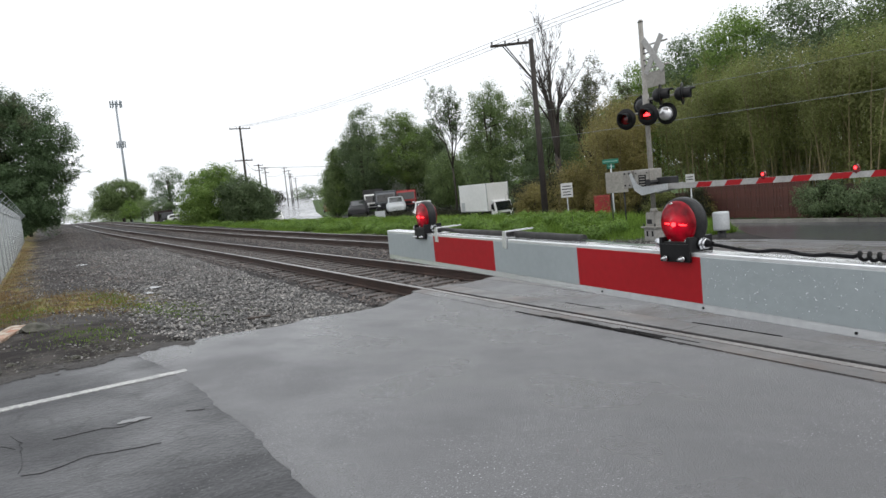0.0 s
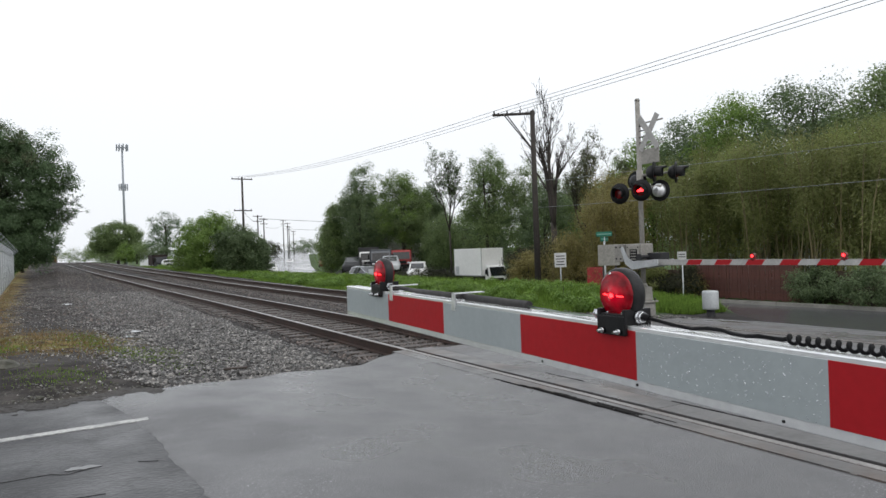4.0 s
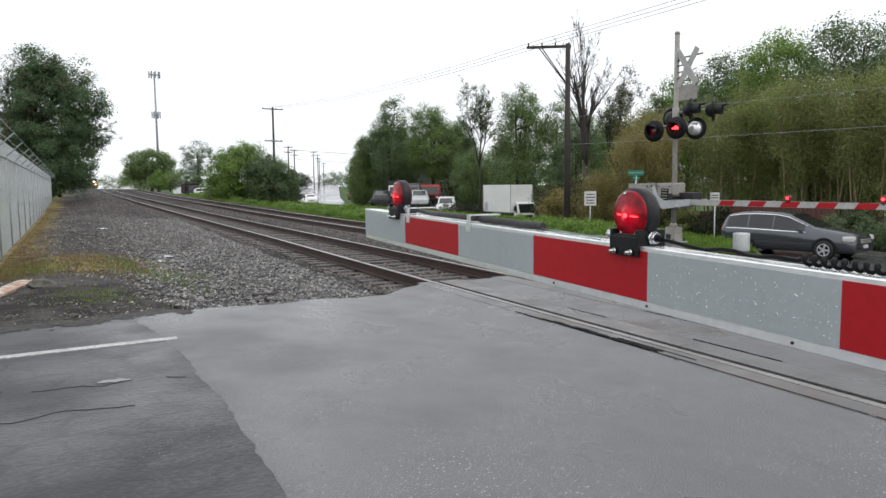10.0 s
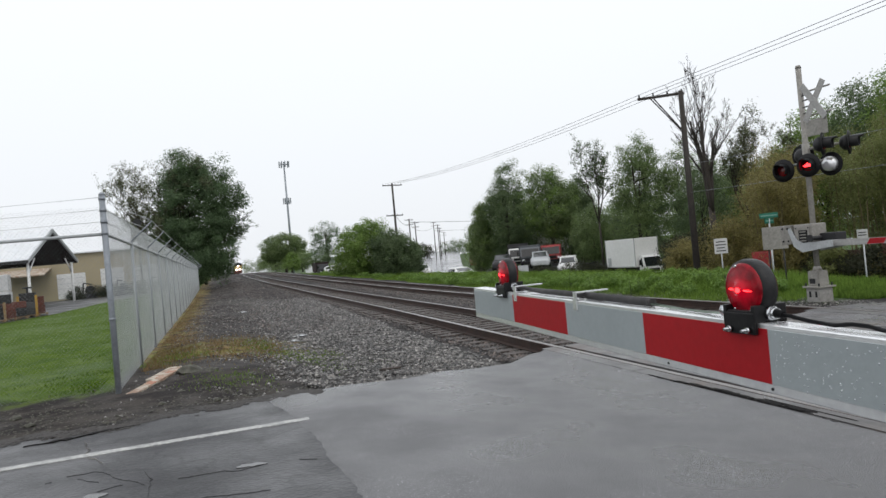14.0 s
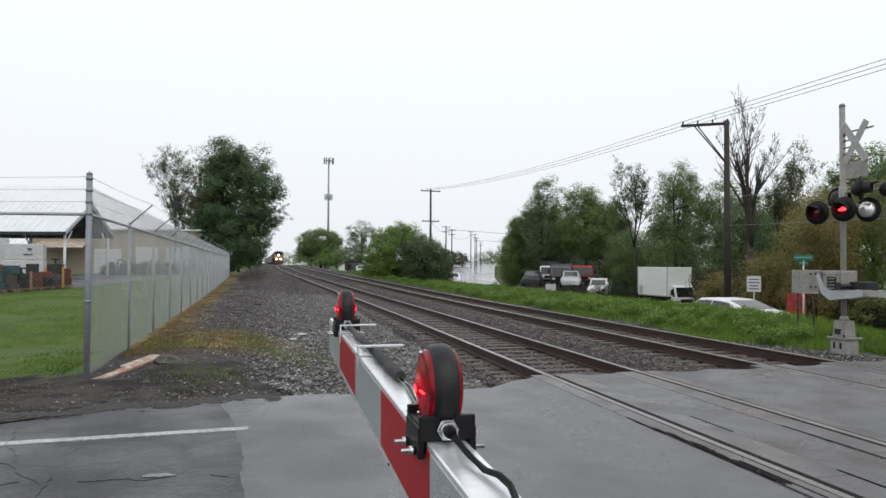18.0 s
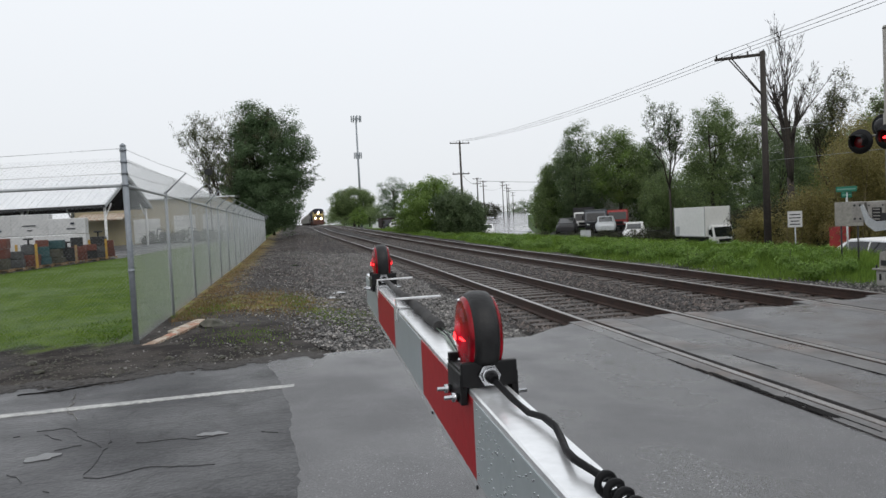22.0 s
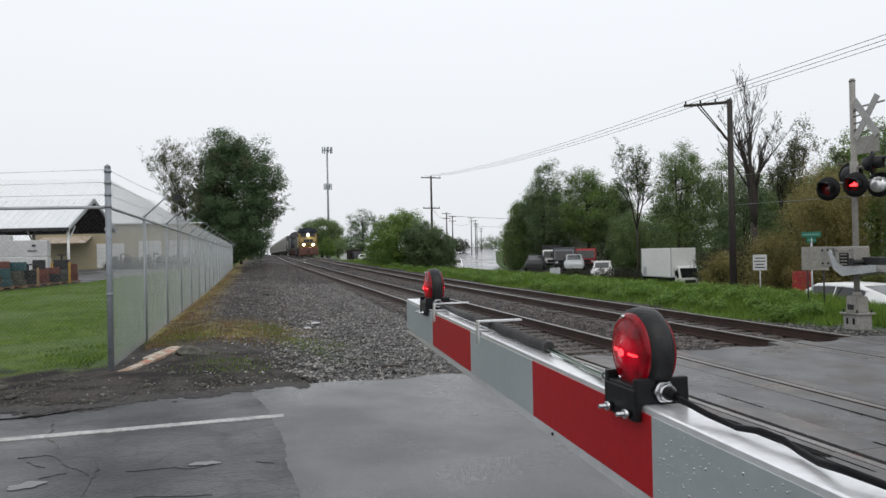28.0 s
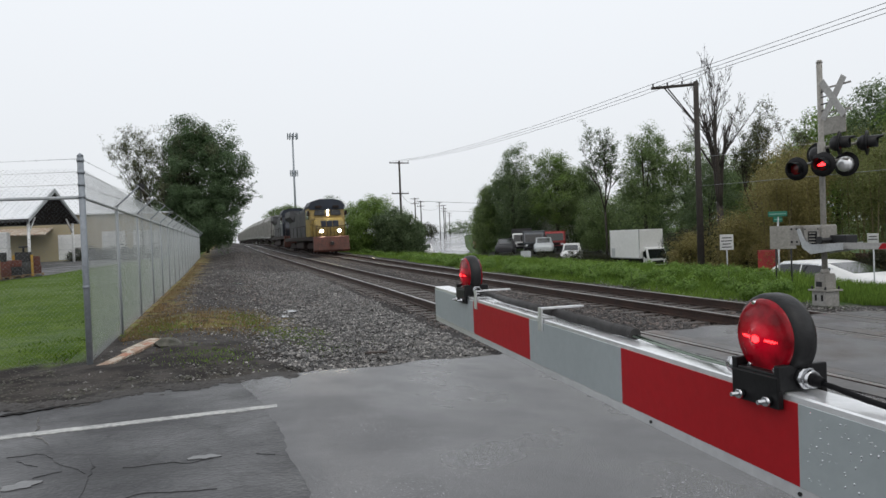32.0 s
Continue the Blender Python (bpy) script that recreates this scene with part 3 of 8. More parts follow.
def road_edge(x):
    """How far the asphalt reaches along the tracks."""
    return np.interp(x, [-30, -6.5, -4.6, -3.1, -2.3, -1.1, -0.3, 4, 6, 8.6, 9.6, 11, 12, 13, 14, 16], [-2.7, -2.45, -2.25, -1.8, -1.25, -0.85, -0.12, -0.1, 0.25, 0.3, 0.9, 2.6, 3.5, 4.4, 5.2, 6.5])


def bed_height(x, y):
    """Gravel and soil off the road."""
    x, y = np.asarray(x, dtype=float), np.asarray(y, dtype=float)
    near = 0.16 + 0.4 * smooth(2, 40, y) * (1 - smooth(-9, -6.6, x)) - 0.33 * smooth(-5.2, -2.6, x) - 0.06 * smooth(-2.6, -1.2, x)
    far = 0.03 - 0.12 * smooth(6.0, 7.4, x) + 0.13 * smooth(8.4, 10.2, x) * (1 - smooth(11.8, 13.2, x)) * smooth(3.0, 5.0, y)
    far = far - 0.5 * smooth(24.0, 25.2, x) * (1 - smooth(29.0, 30.4, x)) * smooth(31.5, 33.5, y) * (1 - smooth(43.0, 45.0, y))
    far = far - 1.2 * smooth(11.8, 13.7, x)
    b = track_bend(y)
    hill = track_rise(y) * smooth(-5.5, -2.0, x - b) * (1 - smooth(7, 13, x - b))
    return near + far + hill - 0.02


def ground_height(x, y):
    x, y = np.asarray(x, dtype=float), np.asarray(y, dtype=float)
    on_road = 1 - smooth(-0.9, 0.5, y - road_edge(x))
    return bed_height(x, y) * (1 - on_road) + (road_height(x) - 0.05) * on_road


def height_at(x, y):
    return float(ground_height(np.array([x]), np.array([y]))[0])


# ---- ground ----
def ground_material():
    m = bpy.data.materials.new("mixed_ground")
    m.use_nodes = True
    nt = m.node_tree
    bsdf = nt.nodes["Principled BSDF"]
    tc = nt.nodes.new("ShaderNodeTexCoord")
    sep = nt.nodes.new("ShaderNodeSeparateXYZ")
    nt.links.new(tc.outputs["Object"], sep.inputs[0])

    def noise_node(scale, detail=5):
        n = nt.nodes.new("ShaderNodeTexNoise")
        n.inputs["Scale"].default_value = scale
        n.inputs["Detail"].default_value = detail
        nt.links.new(tc.outputs["Object"], n.inputs["Vector"])
        return n

    def ramp(value, a, b, lo=0.0, hi=1.0):
        r = nt.nodes.new("ShaderNodeMapRange")
        r.interpolation_type = "SMOOTHSTEP"
        for key, v in (("From Min", a), ("From Max", b), ("To Min", lo), ("To Max", hi)):
            r.inputs[key].default_value = v
        nt.links.new(value, r.inputs["Value"])
        return r.outputs["Result"]

    def math_node(op, a, b):
        n = nt.nodes.new("ShaderNodeMath")
        n.operation = op
        for i, v in enumerate((a, b)):
            if isinstance(v, (int, float)):
                n.inputs[i].default_value = v
            else:
                nt.links.new(v, n.inputs[i])
        return n.outputs[0]

    def blend(fac, a, b):
        n = nt.nodes.new("ShaderNodeMixRGB")
        nt.links.new(fac, n.inputs["Fac"])
        for i, v in ((1, a), (2, b)):
            if isinstance(v, tuple):
                n.inputs[i].default_value = (*v, 1)
            else:
                nt.links.new(v, n.inputs[i])
        return n.outputs["Color"]

    wide, mid, fine = noise_node(0.5), noise_node(3.0), noise_node(24.0, 6)
    stones = nt.nodes.new("ShaderNodeTexVoronoi")
    stones.inputs["Scale"].default_value = 17.0
    nt.links.new(tc.outputs["Object"], stones.inputs["Vector"])
    x = math_node("ADD", sep.outputs["X"], math_node("SUBTRACT", math_node("MULTIPLY", wide.outputs["Fac"], 3.0), 1.5))
    # gravel is coloured dark so gaps between the loose stones look shaded
    gravel = blend(ramp(fine.outputs["Fac"], 0.35, 0.68), (0.02, 0.018, 0.017), (0.06, 0.055, 0.053))
    gravel = blend(ramp(stones.outputs["Distance"], 0.1, 0.55), gravel, (0.034, 0.031, 0.03))
    mud = blend(ramp(mid.outputs["Fac"], 0.38, 0.62), (0.024, 0.021, 0.02), (0.06, 0.053, 0.048))
    weeds = blend(ramp(mid.outputs["Fac"], 0.5, 0.64), (0.22, 0.145, 0.064), (0.17, 0.185, 0.056))
    lawn = blend(ramp(mid.outputs["Fac"], 0.35, 0.65), (0.045, 0.088, 0.007), (0.085, 0.135, 0.012))
    soil = blend(ramp(mid.outputs["Fac"], 0.3, 0.7), (0.06, 0.075, 0.03), (0.045, 0.1, 0.02))
    c = blend(ramp(x, -4.6, -2.4), mud, gravel)
    along = math_node("ADD", x, math_node("MULTIPLY", sep.outputs["Y"], 0.031))
    strip = math_node("MULTIPLY", ramp(math_node("ADD", sep.outputs["X"], math_node("MULTIPLY", sep.outputs["Y"], 0.031)), -6.5, -6.3), ramp(along, -6.0, -5.2, 1.0, 0.0))
    patch = math_node("MULTIPLY", math_node("MULTIPLY", ramp(x, -6.2, -5.2), ramp(x, -3.9, -2.9, 1.0, 0.0)),
                      math_node("MULTIPLY", ramp(sep.outputs["Y"], 2.2, 3.6), ramp(sep.outputs["Y"], 5.2, 7.0, 1.0, 0.0)))
    over = math_node("MAXIMUM", math_node("MULTIPLY", strip, ramp(sep.outputs["Y"], 2.0, 4.0)), patch)
    c = blend(math_node("MULTIPLY", over, ramp(math_node("ADD", math_node("MULTIPLY", mid.outputs["Fac"], 0.6), math_node("MULTIPLY", fine.outputs["Fac"], 0.4)), 0.42, 0.54)), c, weeds)
    lawn_on = math_node("MULTIPLY", ramp(math_node("ADD", sep.outputs["X"], math_node("MULTIPLY", sep.outputs["Y"], 0.031)), -6.5, -6.3, 1.0, 0.0), ramp(math_node("ADD", sep.outputs["Y"], math_node("MULTIPLY", mid.outputs["Fac"], 1.6)), 0.7, 1.5))
    c = blend(lawn_on, c, lawn)
    c = blend(math_node("MULTIPLY", ramp(math_node("ADD", sep.outputs["X"], math_node("MULTIPLY", mid.outputs["Fac"], 1.0)), 8.4, 9.0), ramp(math_node("ADD", sep.outputs["Y"], math_node("MULTIPLY", wide.outputs["Fac"], 2.0)), 3.4, 4.6)), c, soil)
    nt.links.new(c, bsdf.inputs["Base Color"])
    nt.links.new(ramp(wide.outputs["Fac"], 0.4, 0.6, 0.62, 0.92), bsdf.inputs["Roughness"])
    bsdf.inputs["Specular IOR Level"].default_value = 0.1
    bp = nt.nodes.new("ShaderNodeBump")
    bp.inputs["Strength"].default_value = 0.45
    bp.inputs["Distance"].default_value = 0.02
    nt.links.new(math_node("ADD", stones.outputs["Distance"], fine.outputs["Fac"]), bp.inputs["Height"])
    nt.links.new(bp.outputs["Normal"], bsdf.inputs["Normal"])
    return m


def lines(*spans):
    """Grid lines: (start, end, step) spans joined."""
    out = []
    for a, b, s in spans:
        out += list(np.arange(a, b, s))
    return np.array(out + [spans[-1][1]])


def sheet(name, xs, ys, zf, mat):
    gx, gy = np.meshgrid(xs, ys)
    gz = zf(gx, gy)
    v = np.stack([gx, gy, gz], -1).reshape(-1, 3)
    w, h = len(xs), len(ys)
    i = np.arange(w * h).reshape(h, w)
    f = np.stack([i[:-1, :-1], i[:-1, 1:], i[1:, 1:], i[1:, :-1]], -1).reshape(-1, 4)
    me = cloud(name, v, f, mat)
    me.polygons.foreach_set("use_smooth", np.ones(len(me.polygons), dtype=bool))
    return new(name, me)


def ground_z(gx, gy):
    z = ground_height(gx, gy)
    z = z + np.where((np.abs(gx) < 8) & (gy < 11), 0.012 * np.sin(gx * 2.3 + np.sin(gy * 1.7)) * np.sin(gy * 1.9) + np.random.default_rng(2).normal(0, 0.009, gx.shape), 0)
    pools = ((gx + 3.4) ** 2 / 0.35 + (gy - 7.4) ** 2 / 1.6) < 1
    return z - np.where(pools, 0.03, 0)


xs = lines((-1500, -100, 200), (-100, -20, 10), (-20, -8, 1.0), (-8, 8, 0.25), (8, 30, 1.0), (30, 100, 10), (100, 1500, 200))
ys = lines((-1500, -100, 200), (-100, -20, 10), (-20, -4, 1.0), (-4, 12, 0.25), (12, 70, 1.0), (70, 200, 10), (200, 3000, 200))
tagged(sheet("ground", xs, ys, ground_z, ground_material()), "wet gravel, mud and grass beside the railway", "ground", kind="structure")


# ---- the roads ----
RAILS = (0.0, 1.505, 3.9, 5.405)
FIELD, GAUGE = 0.27, 0.42      # reach of the panels outside and inside the rails
def road_strip(name, xs, mat, label, lift=0.0, far=-60.0, ragged=0.05, seam=False):
    us = np.concatenate([np.linspace(0, 0.3, 110), np.linspace(0.33, 1, 15)])
    gx, gu = np.meshgrid(xs, us)
    edge = road_edge(gx) + ragged * np.sin(gx * 5.1 + 1.3 * np.sin(gx * 13)) * (gu < 0.01)
    gy = edge + (far - edge) * gu ** 1.6
    if seam:
        wob = 0.016 * np.sin(gy * 2.9 + 2 * np.sin(gy * 1.3)) + 0.011 * np.sin(gy * 19 + 3 * np.sin(gy * 7.7)) + 0.006 * np.sin(gy * 53)
        gx = gx + (np.interp(gy, [-60, -6.5, -5.7, -4.6, -3.3, -2.4], [-4.0, -4.06, -4.09, -4.16, -4.26, -4.45]) + wob - xs[0]) * np.clip(1 - (gx - xs[0]) / 0.5, 0, 1)
    gz = road_height(gx) + lift - 0.03 * (gu < 0.001) - 0.012 * (gx <= gx[:, :1]) * bool(seam)
    if seam:
        for a, b in TRENCH:
            gz = gz - 0.13 * ((gx > a) & (gx < b) & (gy > -36))
    w, h = len(xs), len(us)
    v = np.stack([gx, gy, gz], -1).reshape(-1, 3)
    i = np.arange(w * h).reshape(h, w)
    f = np.stack([i[:-1, :-1], i[1:, :-1], i[1:, 1:], i[:-1, 1:]], -1).reshape(-1, 4)
    me = cloud(name, v, f, mat)
    me.polygons.foreach_set("use_smooth", np.ones(len(me.polygons), dtype=bool))
    return tagged(new(name, me), label, "road", kind="structure")


road_strip("road_old", lines((-40, -8, 4), (-8, -3.4, 0.35)), M["asphalt_old"], "cracked old dark asphalt, wet with rain", lift=-0.008, ragged=0.08)
TRENCH = [(x - (FIELD if n % 2 == 0 else GAUGE), x + (GAUGE if n % 2 == 0 else FIELD)) for n, x in enumerate(RAILS)]
ROAD_X = np.array(sorted(set(np.round(np.concatenate([[-4.138], lines((-4.15, 6.5, 0.25), (6.5, 24, 0.6)), [e + d for t in TRENCH for e, d in ((t[0], -0.03), (t[0], -0.004), (t[0], 0.004), (t[1], -0.004), (t[1], 0.004), (t[1], 0.03))]]), 3))))
road_strip("road", ROAD_X, M["asphalt"], "smooth grey wet asphalt over the crossing", lift=-0.004, seam=True)

# street beyond the tracks
STREET_W, STREET_E = [(13.4, -60), (13.4, 0), (12.9, 12), (12.4, 30), (14.0, 62), (26, 120), (74, 290), (170, 640)], [(22.4, -60), (22.2, 0), (21.6, 12), (20.4, 30), (20.8, 62), (38, 120), (93, 290), (202, 640)]


def ribbon(name, left, right, zf, mat, label, category, rows=90):
    t = np.linspace(0, 1, rows) ** 1.0
    ll = np.array([p[1] for p in left], dtype=float)
    yy = np.interp(t, np.linspace(0, 1, len(ll)), ll)
    v, f = [], []
    for y in yy:
        xa, xb = (np.interp(y, [p[1] for p in s], [p[0] for p in s]) for s in (left, right))
        for k in range(7):
            x = xa + (xb - xa) * k / 6
            v.append((x, y, zf(x, y) + 0.06 * math.sin(math.pi * k / 6)))
    for r in range(rows - 1):
        for k in range(6):
            a = r * 7 + k
            f.append((a, a + 1, a + 8, a + 7))
    me = cloud(name, v, f, mat)
    me.polygons.foreach_set("use_smooth", np.ones(len(me.polygons), dtype=bool))
    return tagged(new(name, me), label, category, kind="structure")


def street_height(x, y):
    return -1.36 + 0.012 * max(0, y - 80)


ribbon("road_street", STREET_W, STREET_E, street_height, M["asphalt_far"], "wet asphalt street beside the railway", "road")


def kerb_line(name, pts, label):
    bm = bmesh.new()
    for (x0, y0), (x1, y1) in zip(pts, pts[1:]):
        d = Vector((x1 - x0, y1 - y0)).normalized()
        n = Vector((-d.y, d.x)) * 0.09
        steps = max(1, int(math.hypot(x1 - x0, y1 - y0) / 3))
        for s in range(steps):
            ax, ay = x0 + (x1 - x0) * s / steps, y0 + (y1 - y0) * s / steps
            bx, by = x0 + (x1 - x0) * (s + 0.995) / steps, y0 + (y1 - y0) * (s + 0.995) / steps
            z0, z1 = -1.5, -1.21
            q = [(ax + n.x, ay + n.y), (ax - n.x, ay - n.y), (bx - n.x, by - n.y), (bx + n.x, by + n.y)]
            prism(bm, q, "z", z0, z1)
    return solo(name, bm, M["kerb"], label, "kerb", kind="structure")


kerb_line("kerb", [(22.5, -40), (22.3, 0), (21.7, 12), (20.5, 30)], "pale concrete kerb along the wet street")

# stop line
bm = bmesh.new()
for k in range(14):
    xa, xb = -9.0 + k * 0.35, -9.0 + (k + 1) * 0.35 + 0.001
    if xa > -4.2:
        break
    xb = min(xb, -4.15)
    ya, yb = -3.75 + 0.28 * (xa + 9) / 4.85, -3.75 + 0.28 * (xb + 9) / 4.85
    prism(bm, [(xa, ya - 0.055), (xb, yb - 0.055), (xb, yb + 0.055), (xa, ya + 0.055)], "z", 0.2, 0.219)
solo("stop_line", bm, M["paint_line"], "worn white painted stop line on wet asphalt", "road marking", kind="structure")


# ---- the tracks ----
RAIL_FROM, RAIL_TO = -40.0, 620.0


def rail_mesh():
    """Head, web and foot of a rail along y, its head's top at 0."""
    prof = [(-0.036, -0.006), (-0.03, 0.0), (0.03, 0.0), (0.036, -0.006), (0.036, -0.035), (0.01, -0.048), (0.009, -0.145), (0.07, -0.16), (0.07, -0.172),
            (-0.07, -0.172), (-0.07, -0.16), (-0.009, -0.145), (-0.01, -0.048), (-0.036, -0.035)]
    ys = [RAIL_FROM, -20, 0, 12, 16, 20, 25, 30, 35, 40, 47, 54, 60, 65, 71, 77, 90, 105, 125, 150, 188, 240, 300, 404, 500, 552, RAIL_TO]
    bm = bmesh.new()
    rings = [[bm.verts.new((px + track_bend(y), y, pz + track_rise(y))) for px, pz in prof] for y in ys]
    for a, b in zip(rings, rings[1:]):
        for k in range(len(prof)):
            j = (k + 1) % len(prof)
            f = bm.faces.new((a[k], a[j], b[j], b[k]))
            f.material_index = 1 if k in (0, 1, 2) else 0
    bm.faces.new(rings[0])
    bm.faces.new(list(reversed(rings[-1])))
    return mesh_of("rail", bm, [M["rail_side"], M["rail_head"]])


rail_data = rail_mesh()
bm = bmesh.new()
box(bm, -1.29, 1.29, -0.115, 0.115, -0.355, -0.178, bevel=0.012)
tie_data = mesh_of("tie", bm, M["tie"])
for n, (xa, xb) in enumerate((RAILS[:2], RAILS[2:])):
    track = thing("railway_track", pose(0, 0, 0), "rusty steel rails on weathered timber ties and ballast" if n else "worn steel rails on timber ties, paved over at the crossing", "railway track", "railway tracks", "structure")
    for x in (xa, xb):
        r = new("rail", rail_data)
        r.parent = track
        r.location = (x, 0, 0)
    rng = random.Random(5 + n)
    y = 0.42
    while y < 118:
        t = new("tie", tie_data)
        t.parent = track
        t.location = ((xa + xb) / 2 + rng.uniform(-0.05, 0.05) + track_bend(y), y, track_rise(y) + rng.uniform(-0.012, 0.008))
        t.rotation_euler = (0, 0, rng.uniform(-0.025, 0.025))
        y += 0.52 + rng.uniform(-0.04, 0.04)

# flangeways and panels beside the rails in the crossing
for n, x in enumerate(RAILS):
    inner = 1 if n % 2 == 0 else -1
    rngp = random.Random(20 + n)
    deck = thing("crossing_panels", pose(0, 0, 0), "worn wet rust-stained panels beside a rail in the crossing", "crossing panel", "panels beside the rails", "structure")
    y = -0.02 if n < 2 else 0.2
    while y > -38:
        ln = rngp.uniform(2.2, 2.6)
        for near, wide in ((-0.062, -FIELD), (0.105, GAUGE)):
            bm = bmesh.new()
            a, b = sorted((x + inner * near, x + inner * (abs(wide) if wide > 0 else wide)))
            box(bm, a, b, y - ln + 0.004, y - 0.002, -0.12, -0.001 + rngp.uniform(-0.002, 0.002), bevel=0.004)
            part("panel", bm, M["crossing_panel"], deck)
        y -= ln
    bm = bmesh.new()
    a, b = sorted((x + inner * 0.04, x + inner * 0.115))
    box(bm, a, b, -38, -0.05, -0.1, -0.045)
    a, b = sorted((x - inner * 0.037, x - inner * 0.07))
    box(bm, a, b, -38, -0.05, -0.1, -0.03)
    solo("flangeway", bm, M["tar"], "dark groove beside the rail", "groove", "grooves beside the rails", "structure")


def broken_band(name, x, y0, y1, width, seed, label):
    """Torn, dark, wet patches along a rail."""
    rr = random.Random(seed)
    bm = bmesh.new()
    y = y0
    while y > y1:
        ln = rr.uniform(0.1, 0.36) if width > 0.008 else rr.uniform(0.5, 1.6)
        w = width * rr.uniform(0.3, 1.0)
        c = x + rr.uniform(-0.3, 0.3) * width
        n = 22
        left = [(c - w * rr.uniform(0.5, 1.0) * math.sin(math.pi * (0.08 + 0.84 * k / n)), y - ln * k / n) for k in range(n + 1)]
        right = [(c + w * rr.uniform(0.5, 1.0) * math.sin(math.pi * (0.08 + 0.84 * k / n)), y - ln * k / n) for k in range(n + 1)]
        prism(bm, left + right[::-1], "z", -0.02, 0.0035 + rr.uniform(0, 0.002))
        y -= ln * (rr.uniform(0.5, 1.1) if width > 0.008 else rr.uniform(0.86, 1.06))
    solo(name, bm, M["tar"], label, "tar seam", "tar seams", "structure")


broken_band("tar_seam", -0.266, -2.9, -9.5, 0.0055, 8, "broken black tar seam beside the panels")
broken_band("tar_seam", -0.205, -3.6, -5.0, 0.05, 9, "torn dark wet hole beside the rail")
broken_band("tar_seam", -0.24, -3.4, -5.2, 0.011, 19, "torn dark wet cracks beside the panels")
broken_band("tar_seam", -0.165, -4.6, -5.5, 0.009, 20, "thin dark cracks along the rail")
broken_band("tar_seam", 0.43, -3.0, -3.5, 0.01, 22, "short dark crack inside the rail")
broken_band("tar_seam", 0.43, -5.0, -5.9, 0.012, 23, "short dark crack inside the rail")
broken_band("tar_seam", 1.09, -3.6, -6.4, 0.005, 24, "thin dark crack beside the panels")


# ---- loose ballast ----
def stone_bed(name, count, seed, place, size, label, mat="stone", flat=0.8):
    rng = np.random.default_rng(seed)
    base = np.array([(1, 0, 0), (-1, 0, 0), (0, 1, 0), (0, -1, 0), (0, 0, 1), (0, 0, -1)], dtype=float)
    tri = np.array([(0, 2, 4), (2, 1, 4), (1, 3, 4), (3, 0, 4)])
    p = place(rng, count)
    n = len(p)
    v = np.repeat(base[None], n, 0) * rng.uniform(0.5, 1.25, (n, 6, 3))
    a, b = rng.uniform(0, 2 * np.pi, n), rng.uniform(-0.6, 0.6, n)
    ca, sa, cb, sb = np.cos(a), np.sin(a), np.cos(b), np.sin(b)
    x, y, z = v[..., 0], v[..., 1], v[..., 2]
    y, z = y * cb[:, None] - z * sb[:, None], y * sb[:, None] + z * cb[:, None]
    x, y = x * ca[:, None] - y * sa[:, None], x * sa[:, None] + y * ca[:, None]
    v = np.stack([x, y, z * flat], -1) * rng.uniform(*size, n)[:, None, None] + p[:, None, :]
    f = (tri[None] + 6 * np.arange(n)[:, None, None]).reshape(-1, 3)
    return tagged(new(name, cloud(name, v.reshape(-1, 3), f, M[mat])), label, "ballast", kind="stuff")


def ballast_near(rng, count):
    y = 0.0 + 30 * rng.random(count) ** 1.9
    x = rng.triangular(-4.4, -0.9, 0.0, count)
    edge = np.interp(x, [-4.6, -3.1, -2.3, -1.1, 0], [0.6, -1.6, -1.1, -0.7, 0.05])
    y = y + edge
    z = ground_height(x, y) + rng.uniform(-0.012, 0.034, count) + 0.03 * np.sin(x * 5.1 + 2 * np.sin(y * 2.7)) * np.sin(y * 4.3) - 0.09 * smooth(-1.0, -0.5, x)
    return np.stack([x, y, z], -1)


def gravel_path(rng, count):
    y = -2.4 + 34 * rng.random(count) ** 1.7
    x = rng.uniform(-6.2, -2.4, count)
    keep = (y > road_edge(x) + 0.05 * rng.normal(0, 1, count)) & (rng.random(count) < np.where(x < -4.6, 0.45, 1.0) * np.where((x < -3.6) & (y < 1.8), 0.22, 1.0))
    x, y = x[keep], y[keep]
    return np.stack([x, y, ground_height(x, y) + rng.uniform(-0.006, 0.008, len(x))], -1)


def far_gravel(rng, count):
    y = 9 + 75 * rng.random(count) ** 1.4
    x = rng.uniform(-6.0, -0.6, count) - 0.02 * y
    z = ground_height(x, y) + rng.uniform(-0.008, 0.02, count)
    keep = (x > -6.1 - 0.031 * y) & (rng.random(count) < np.where(x + 0.02 * y < -4.0, 0.25, 1.0))
    return np.stack([x, y, z], -1)[keep]


def mud_rubble(rng, count):
    x = rng.uniform(-10.5, -3.6, count)
    y = road_edge(x) + np.abs(rng.normal(0, 1.5, count)) - 0.05
    x = x + rng.normal(0, 0.1, count)
    return np.stack([x, y, ground_height(x, y) + rng.uniform(-0.008, 0.006, count)], -1)


def mud_edge(rng, count):
    """Soil washed over the edge of the old asphalt."""
    x = rng.uniform(-10.5, -3.9, count)
    wave = 0.1 * np.sin(x * 2.3) + 0.07 * np.sin(x * 5.7 + 1) + 0.04 * np.sin(x * 13.1)
    y = road_edge(x) + 0.05 + wave - np.abs(rng.normal(0, 0.09, count)) + 0.12 * rng.random(count)
    return np.stack([x, y, road_height(x) - 0.006 + rng.uniform(-0.002, 0.002, count)], -1)


